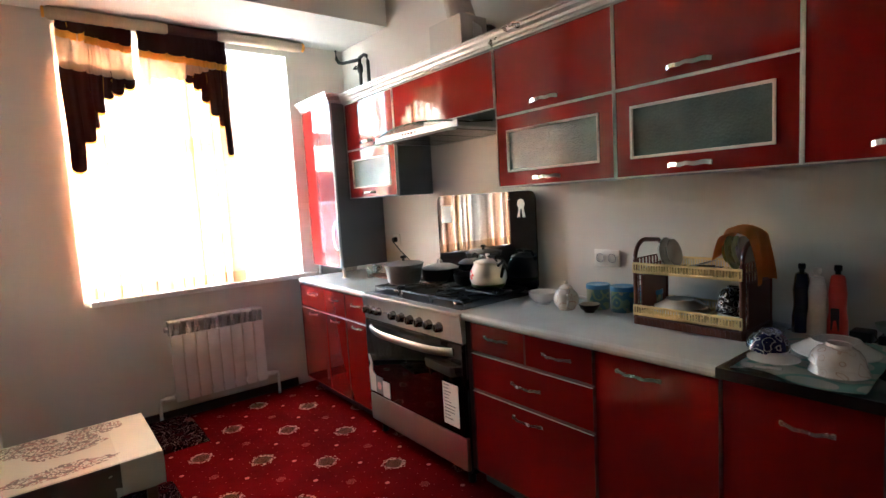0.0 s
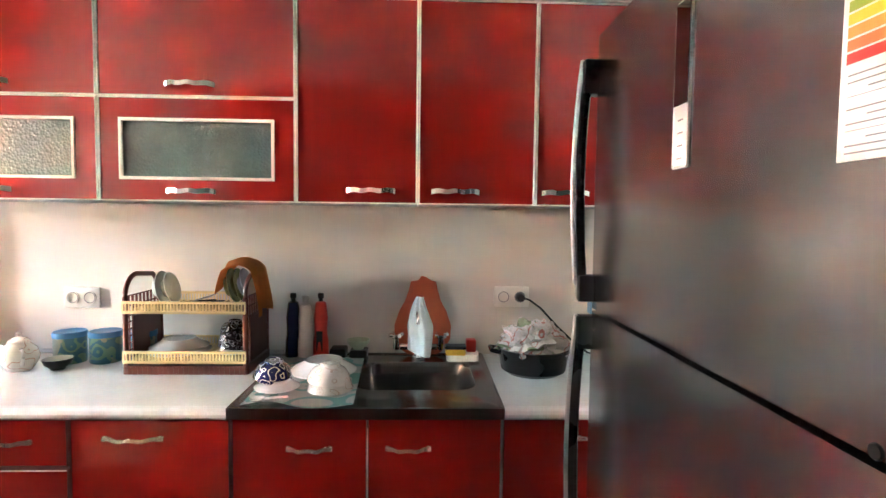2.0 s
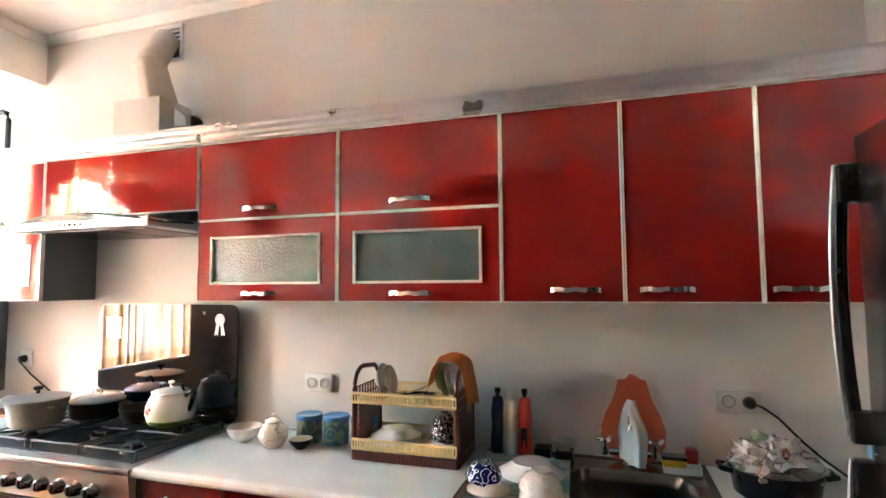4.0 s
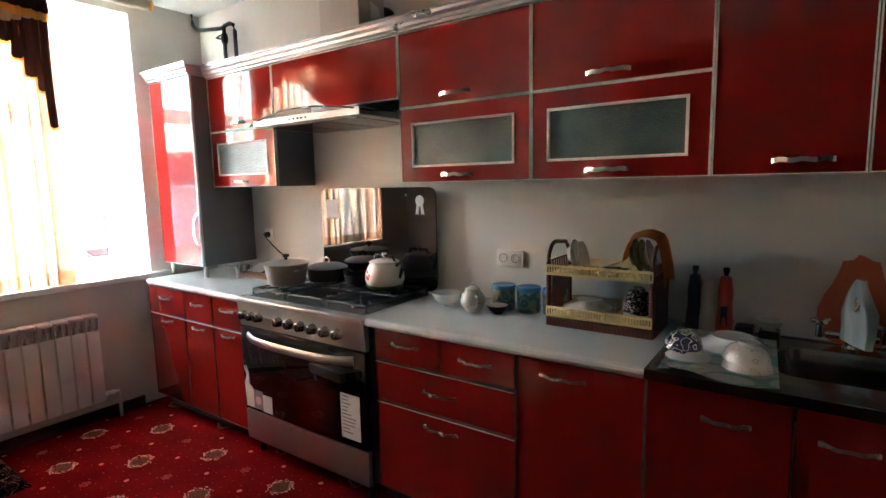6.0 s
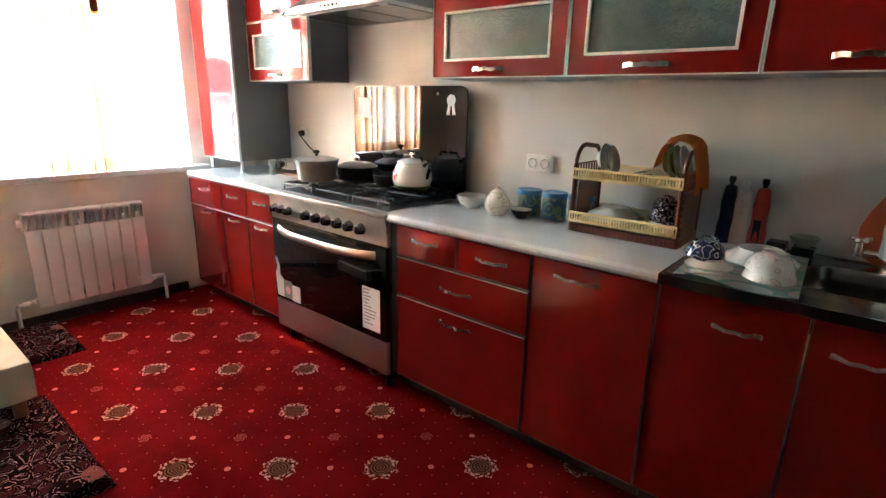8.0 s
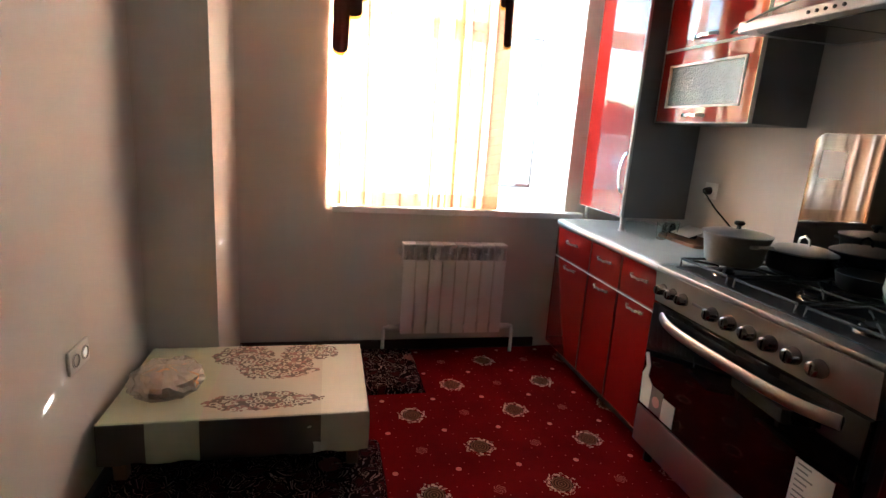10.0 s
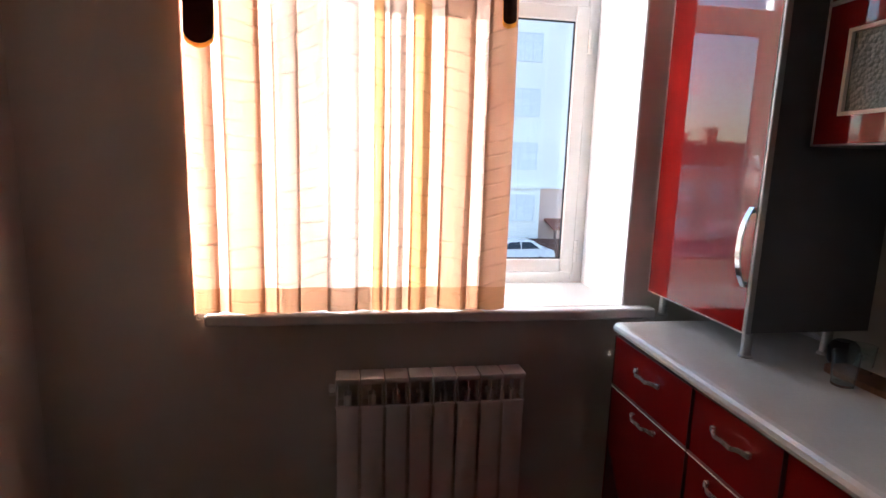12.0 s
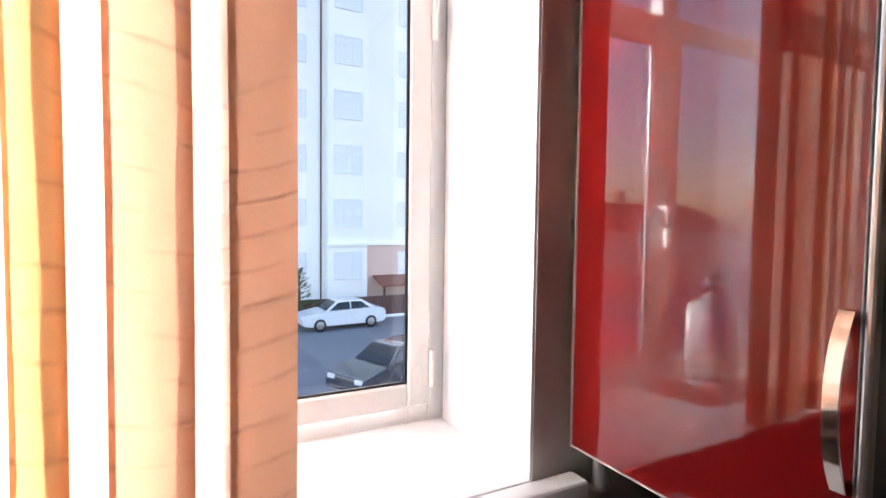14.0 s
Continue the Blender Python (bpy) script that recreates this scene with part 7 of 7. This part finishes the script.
def floor_mat(x0, x1, y0, y1, h, label, seed):
    t = thing("floor_mat", ((x0 + x1) / 2, (y0 + y1) / 2, 0), label, "floor mat", "padded floor mats")
    b = bmesh.new()
    nx, ny = 60, 40
    g = bmesh.new()
    rows = []
    for j in range(ny + 1):
        row = []
        for i in range(nx + 1):
            u, v = i / nx, j / ny
            e = min(u, 1 - u) * (x1 - x0), min(v, 1 - v) * (y1 - y0)
            d = min(e)
            z = 0.004 + (h - 0.004) * min(1, (d / 0.03)) ** 0.5
            z += 0.004 * noise.noise(Vector((u * 6, v * 5, seed))) * min(1, d / 0.03)
            wob = 0.006 * noise.noise(Vector((u * 5, v * 5, seed + 5)))
            row.append(g.verts.new((x0 + (x1 - x0) * u + (wob if d < 0.05 and x0 + (x1 - x0) * u > XW + 0.1 else 0), y0 + (y1 - y0) * v + wob * 0.7, z)))
        rows.append(row)
    for a, c_ in zip(rows, rows[1:]):
        for i in range(nx):
            g.faces.new((a[i], a[i + 1], c_[i + 1], c_[i]))
    edge = rows[0] + [r[-1] for r in rows[1:]] + rows[-1][-2::-1] + [r[0] for r in rows[-2:0:-1]]
    low = [g.verts.new((v.co.x, v.co.y, 0.001)) for v in edge]
    for i in range(len(edge)):
        j = (i + 1) % len(edge)
        g.faces.new((edge[i], edge[j], low[j], low[i]))
    g.faces.new(low)
    join(b, g)
    part("cushion", b, M["matcloth"], t, smooth=True)
    return t


floor_mat(XW + 0.018, -1.685, -1.815, -0.98, 0.050, "dark padded floor mat with oriental pattern before the table", 1)
floor_mat(PXE + 0.02, -1.405, -0.555, -0.06, 0.045, "dark padded patterned floor mat below the window", 2)


# folded cloth at the edge of the mat
t = thing("folded_cloth", (-2.3, -2.02, 0), "cream folded cloth lying on the carpet beside the dark mat", "cloth")
b = bmesh.new()
for k in range(3):
    block(b, -2.58 + 0.004 * k, -2.010 - 0.003 * k, -2.24, -1.822 - 0.002 * k, 0.002 + 0.007 * k, 0.0085 + 0.007 * k, 0.003, 2)
part("cloth", b, mat("cream_cloth", (0.62, 0.52, 0.34), 0.85, var=0.08, bump=0.001), t, smooth=True)

# ---- outdoors ----
GZ = -4.0
tagged(part("ground", bx(-400, 400, 1.2, 900, GZ - 0.5, GZ), M["asphalt"]), "grey asphalt yard and road", "ground", kind="structure")


def window_far(parent, x, y, z, w, h, bars=3, axis="y"):
    """A far window: recessed pane, frame and bars, in a wall facing -y."""
    wd = part("window", bx(x - w / 2, x + w / 2, y - 0.03, y + 0.02, z, z + h, 0.0), M["win_bleached"], parent)
    b = bmesh.new()
    t = 0.07
    block(b, x - w / 2 - t, x - w / 2, y - 0.08, y + 0.02, z - t, z + h + t)
    block(b, x + w / 2, x + w / 2 + t, y - 0.08, y + 0.02, z - t, z + h + t)
    block(b, x - w / 2, x + w / 2, y - 0.08, y + 0.02, z - t, z)
    block(b, x - w / 2, x + w / 2, y - 0.08, y + 0.02, z + h, z + h + t)
    for k in range(1, bars):
        xx = x - w / 2 + w * k / bars
        block(b, xx - 0.025, xx + 0.025, y - 0.06, y - 0.031, z, z + h)
    block(b, x - w / 2, x + w / 2, y - 0.062, y - 0.033, z + h * 0.68, z + h * 0.68 + 0.05)
    part("frame", b, M["pvc"], wd)
    return wd


ap = thing("apartment_building", (12, 34, GZ), "pale seven-storey apartment building with a pink lower storey", "building")
part("wall", bx(-3.0, 30, 30, 42, GZ, 19.0), M["facade"], ap)
part("roof", bx(-3.3, 30.3, 29.6, 42.3, 19.0, 19.4), M["roof"], ap)
part("bay", bx(7.2, 9.6, 29.2, 30.01, GZ, 18.8), M["facade"], ap, "pale projecting bay")
part("pink_wall", bx(9.62, 16.0, 29.92, 30.0, GZ + 0.01, -0.02), M["facade_pink"], ap, "pink painted lower wall")
part("ledge", bx(9.61, 16.2, 29.80, 30.0, -0.02, 0.10), M["facade"], ap)
part("ledge", bx(7.1, 9.7, 29.05, 29.2, -0.02, 0.18), M["facade"], ap)
part("drainpipe", lathe(bmesh.new(), (6.95, 29.9, GZ), [(0, 0), (0.05, 0), (0.05, 22.8), (0, 22.8)], 10), M["fence"], ap)
for fl in range(7):
    z = -1.95 + 3.15 * fl
    window_far(ap, 8.4, 29.2, z, 1.55, 1.5)
    for x in (0.6, 3.0, 5.4, 12.6, 15.6, 19.0, 22.5, 26.0):
        window_far(ap, x, 30.0 - (0.08 if 9.6 < x < 16 and fl == 0 else 0), z, 1.3, 1.45, 2)
# low shed with a sloping roof and a fence
sh = thing("shed", (14, 28.5, GZ), "low brown lean-to roof before the pink wall", "shed")
part("shed_roof", (lambda t: (prism(t, [(28.2, -2.45), (29.9, -2.0), (29.9, -1.9), (28.2, -2.35)], "x", 10.2, 17.0), t)[1])(bmesh.new()), M["roof"], sh)
for px in (10.4, 13.0, 15.5):
    part("post", bx(px - 0.06, px + 0.06, 28.3, 28.42, GZ, -2.44), M["fence"], sh)
fe = thing("fence", (8, 27.4, GZ), "long dark brown metal yard fence", "fence")
for k in range(46):
    x = -4 + k * 0.62
    part("panel", bx(x, x + 0.60, 27.4, 27.44, GZ + 0.05, GZ + 1.15, 0.0), M["fence"], fe)
part("rail", bx(-4.1, 24.8, 27.445, 27.5, GZ + 1.0, GZ + 1.1), M["fence"], fe)
kb = tagged(part("kerb", bx(-20, 40, 26.7, 26.9, GZ, GZ + 0.14, 0.02), M["facade"]), "pale concrete kerb", "kerb", kind="structure")


def make_car(loc, rz, paint, label):
    L_, W_ = 4.4, 1.72
    c = thing("car", loc, label, "car", "parked cars")
    c.rotation_euler = (0, 0, 0)
    side = [(-2.18, 0.32), (-2.2, 0.55), (-2.12, 0.78), (-1.3, 0.93), (-0.95, 0.97), (1.45, 1.02), (2.02, 0.98), (2.16, 0.85), (2.18, 0.42), (2.1, 0.28), (1.75, 0.25), (-1.8, 0.24)]
    mm = Matrix.Rotation(radians(rz), 4, "Z")
    base = Vector(loc)

    def place(bm):
        bmesh.ops.transform(bm, matrix=Matrix.Translation(base) @ mm, verts=bm.verts)
        return bm
    b = prism(bmesh.new(), side, "y", -W_ / 2, W_ / 2)
    bmesh.ops.bevel(b, geom=b.edges[:], offset=0.06, segments=2, affect="EDGES")
    part("body", place(b), paint, c, smooth=True)
    b = bmesh.new()
    low, top = [(-1.05, 0.95), (1.62, 1.0)], [(-0.42, 1.42), (0.95, 1.44)]
    vs = []
    for (x_, z_), k in ((low[0], 0.80), (top[0], 0.62), (top[1], 0.62), (low[1], 0.80)):
        vs.append((b.verts.new((x_, -k, z_)), b.verts.new((x_, k, z_))))
    for i in range(4):
        a, d = vs[i], vs[(i + 1) % 4]
        b.faces.new((a[0], a[1], d[1], d[0]))
    b.faces.new([v[0] for v in vs])
    b.faces.new([v[1] for v in vs][::-1])
    bmesh.ops.recalc_face_normals(b, faces=b.faces[:])
    bmesh.ops.bevel(b, geom=b.edges[:], offset=0.04, segments=2, affect="EDGES")
    part("roof", place(b), paint, c, smooth=True)
    for sy in (-1, 1):
        for pts in ([(-0.86, 1.0), (-0.36, 1.36), (0.22, 1.38), (0.22, 1.02)], [(0.28, 1.02), (0.28, 1.38), (0.82, 1.37), (1.28, 1.04)]):
            q = bmesh.new()
            vv = [q.verts.new((px, sy * (0.795 - 0.38 * (pz - 1.0)) + sy * 0.012, pz)) for px, pz in pts]
            q.faces.new(vv)
            bmesh.ops.solidify(q, geom=q.faces[:], thickness=0.01)
            part("side_window", place(join(bmesh.new(), q)), M["car_glass"], c)
    for pts in ([(-1.0, 0.985), (-0.46, 1.40)], [(1.0, 1.42), (1.56, 1.02)]):
        q = bmesh.new()
        (xa, za), (xb, zb) = pts
        off = -0.015 if xa < 0 else 0.015
        q.faces.new([q.verts.new(p) for p in ((xa + off, -0.70, za + 0.02), (xa + off, 0.70, za + 0.02), (xb + off, 0.56, zb), (xb + off, -0.56, zb))])
        bmesh.ops.solidify(q, geom=q.faces[:], thickness=0.01)
        part("windscreen", place(join(bmesh.new(), q)), M["car_glass"], c)
    for wx in (-1.35, 1.32):
        for sy in (-1, 1):
            b = lathe(bmesh.new(), (wx, sy * 0.80, 0.315), [(0, -0.09), (0.26, -0.09), (0.31, -0.07), (0.31, 0.07), (0.26, 0.09), (0, 0.09)], 24, "y" if sy > 0 else "-y")
            w = part("wheel", place(b), M["rubber"], c, smooth=True)
            b = lathe(bmesh.new(), (wx, sy * 0.895, 0.315), [(0, 0.012), (0.07, 0.012), (0.19, 0.0), (0.20, -0.005)], 12, "-y" if sy < 0 else "y")
            part("rim", place(b), M["steel"], w)
    for sy in (-0.6, 0.6):
        part("headlight", place(bx(-2.19, -2.10, sy - 0.16, sy + 0.16, 0.60, 0.74, 0.02)), M["white_plastic"], c)
    return c


make_car((6.75, 25.2, GZ), 3, M["car_white"], "white saloon car parked in the yard")
make_car((5.5, 15.1, GZ), 25, M["car_dark"], "dark car parked near the building")

# bushy conifer beside the white car
tr = thing("tree", (4.95, 26.6, GZ), "bushy dark green conifer before the building", "tree")
b = bmesh.new()
tube(b, [(4.95, 26.6, GZ - 0.05), (4.97, 26.6, GZ + 1.2), (4.93, 26.62, GZ + 2.7)], [0.10, 0.07, 0.03], 8)
part("trunk", b, M["bark"], tr, smooth=True)
b = bmesh.new()
rnd = random.Random(11)
for k in range(420):
    h = rnd.random()
    a = rnd.uniform(0, 2 * math.pi)
    rr = (1.25 * (1 - h) + 0.15) * rnd.uniform(0.35, 1.0)
    p = Vector((4.95 + rr * math.cos(a), 26.6 + rr * 0.6 * math.sin(a), GZ + 0.35 + 2.6 * h + rnd.uniform(-0.1, 0.1)))
    s = rnd.uniform(0.10, 0.2)
    d = Vector((math.cos(a), math.sin(a), 0.35)).normalized() * s
    w = Vector((-math.sin(a), math.cos(a), 0)) * s * 0.35
    vs = [b.verts.new(q) for q in (p - d, p + w, p + d * 1.4, p - w)]
    b.faces.new(vs)
part("crown", b, M["foliage"], tr, kind="stuff")

# brown-roofed houses further along, seen mirrored in the red door
hs = thing("house", (-20, 38, GZ), "pink rendered house with a brown hipped roof and chimneys", "house")
part("wall", bx(-28.3, -14, 35, 46, GZ, 1.5), M["facade_pink"], hs)
part("eaves", bx(-28.7, -13.6, 34.5, 46.5, 1.5, 1.7), M["facade"], hs)
b = bmesh.new()
v4 = [b.verts.new(p) for p in ((-28.7, 34.5, 1.7), (-13.6, 34.5, 1.7), (-13.6, 46.5, 1.7), (-28.7, 46.5, 1.7))]
r2 = [b.verts.new(p) for p in ((-24.0, 40.5, 4.6), (-18.0, 40.5, 4.6))]
b.faces.new((v4[0], v4[1], r2[1], r2[0]))
b.faces.new((v4[2], v4[3], r2[0], r2[1]))
b.faces.new((v4[1], v4[2], r2[1]))
b.faces.new((v4[3], v4[0], r2[0]))
b.faces.new(v4[::-1])
part("roof", b, M["roof"], hs)
for cx, cy, cz in ((-25.2, 38.0, 3.1), (-21.8, 38.4, 3.2), (-17.5, 38.2, 3.2)):
    b = bmesh.new()
    block(b, cx - 0.4, cx + 0.4, cy - 0.4, cy + 0.4, cz - 1.2, cz + 1.1, 0.02)
    block(b, cx - 0.5, cx + 0.5, cy - 0.5, cy + 0.5, cz + 1.1, cz + 1.3, 0.02)
    part("chimney", b, M["roof"], hs)
for fl in range(2):
    for x in (-26.8, -24.0, -21.2, -18.4, -15.6):
        window_far(hs, x, 35.0, -0.95 - 2.8 * fl, 1.1, 1.3, 2)
h2 = thing("house", (-42, 44, GZ), "darker brown-roofed building behind the pink house", "house")
part("wall", bx(-60, -29.5, 38, 52, GZ, 1.0), M["facade_pink"], h2)
b = bmesh.new()
prism(b, [(37.5, 1.0), (52.5, 1.0), (45, 4.2)], "x", -60.3, -29.2)
part("roof", b, M["roof"], h2)
for cx in (-55, -47, -38, -32):
    part("chimney", bx(cx - 0.5, cx + 0.5, 43.5, 44.5, 2.6, 5.4, 0.02), M["roof"], h2)
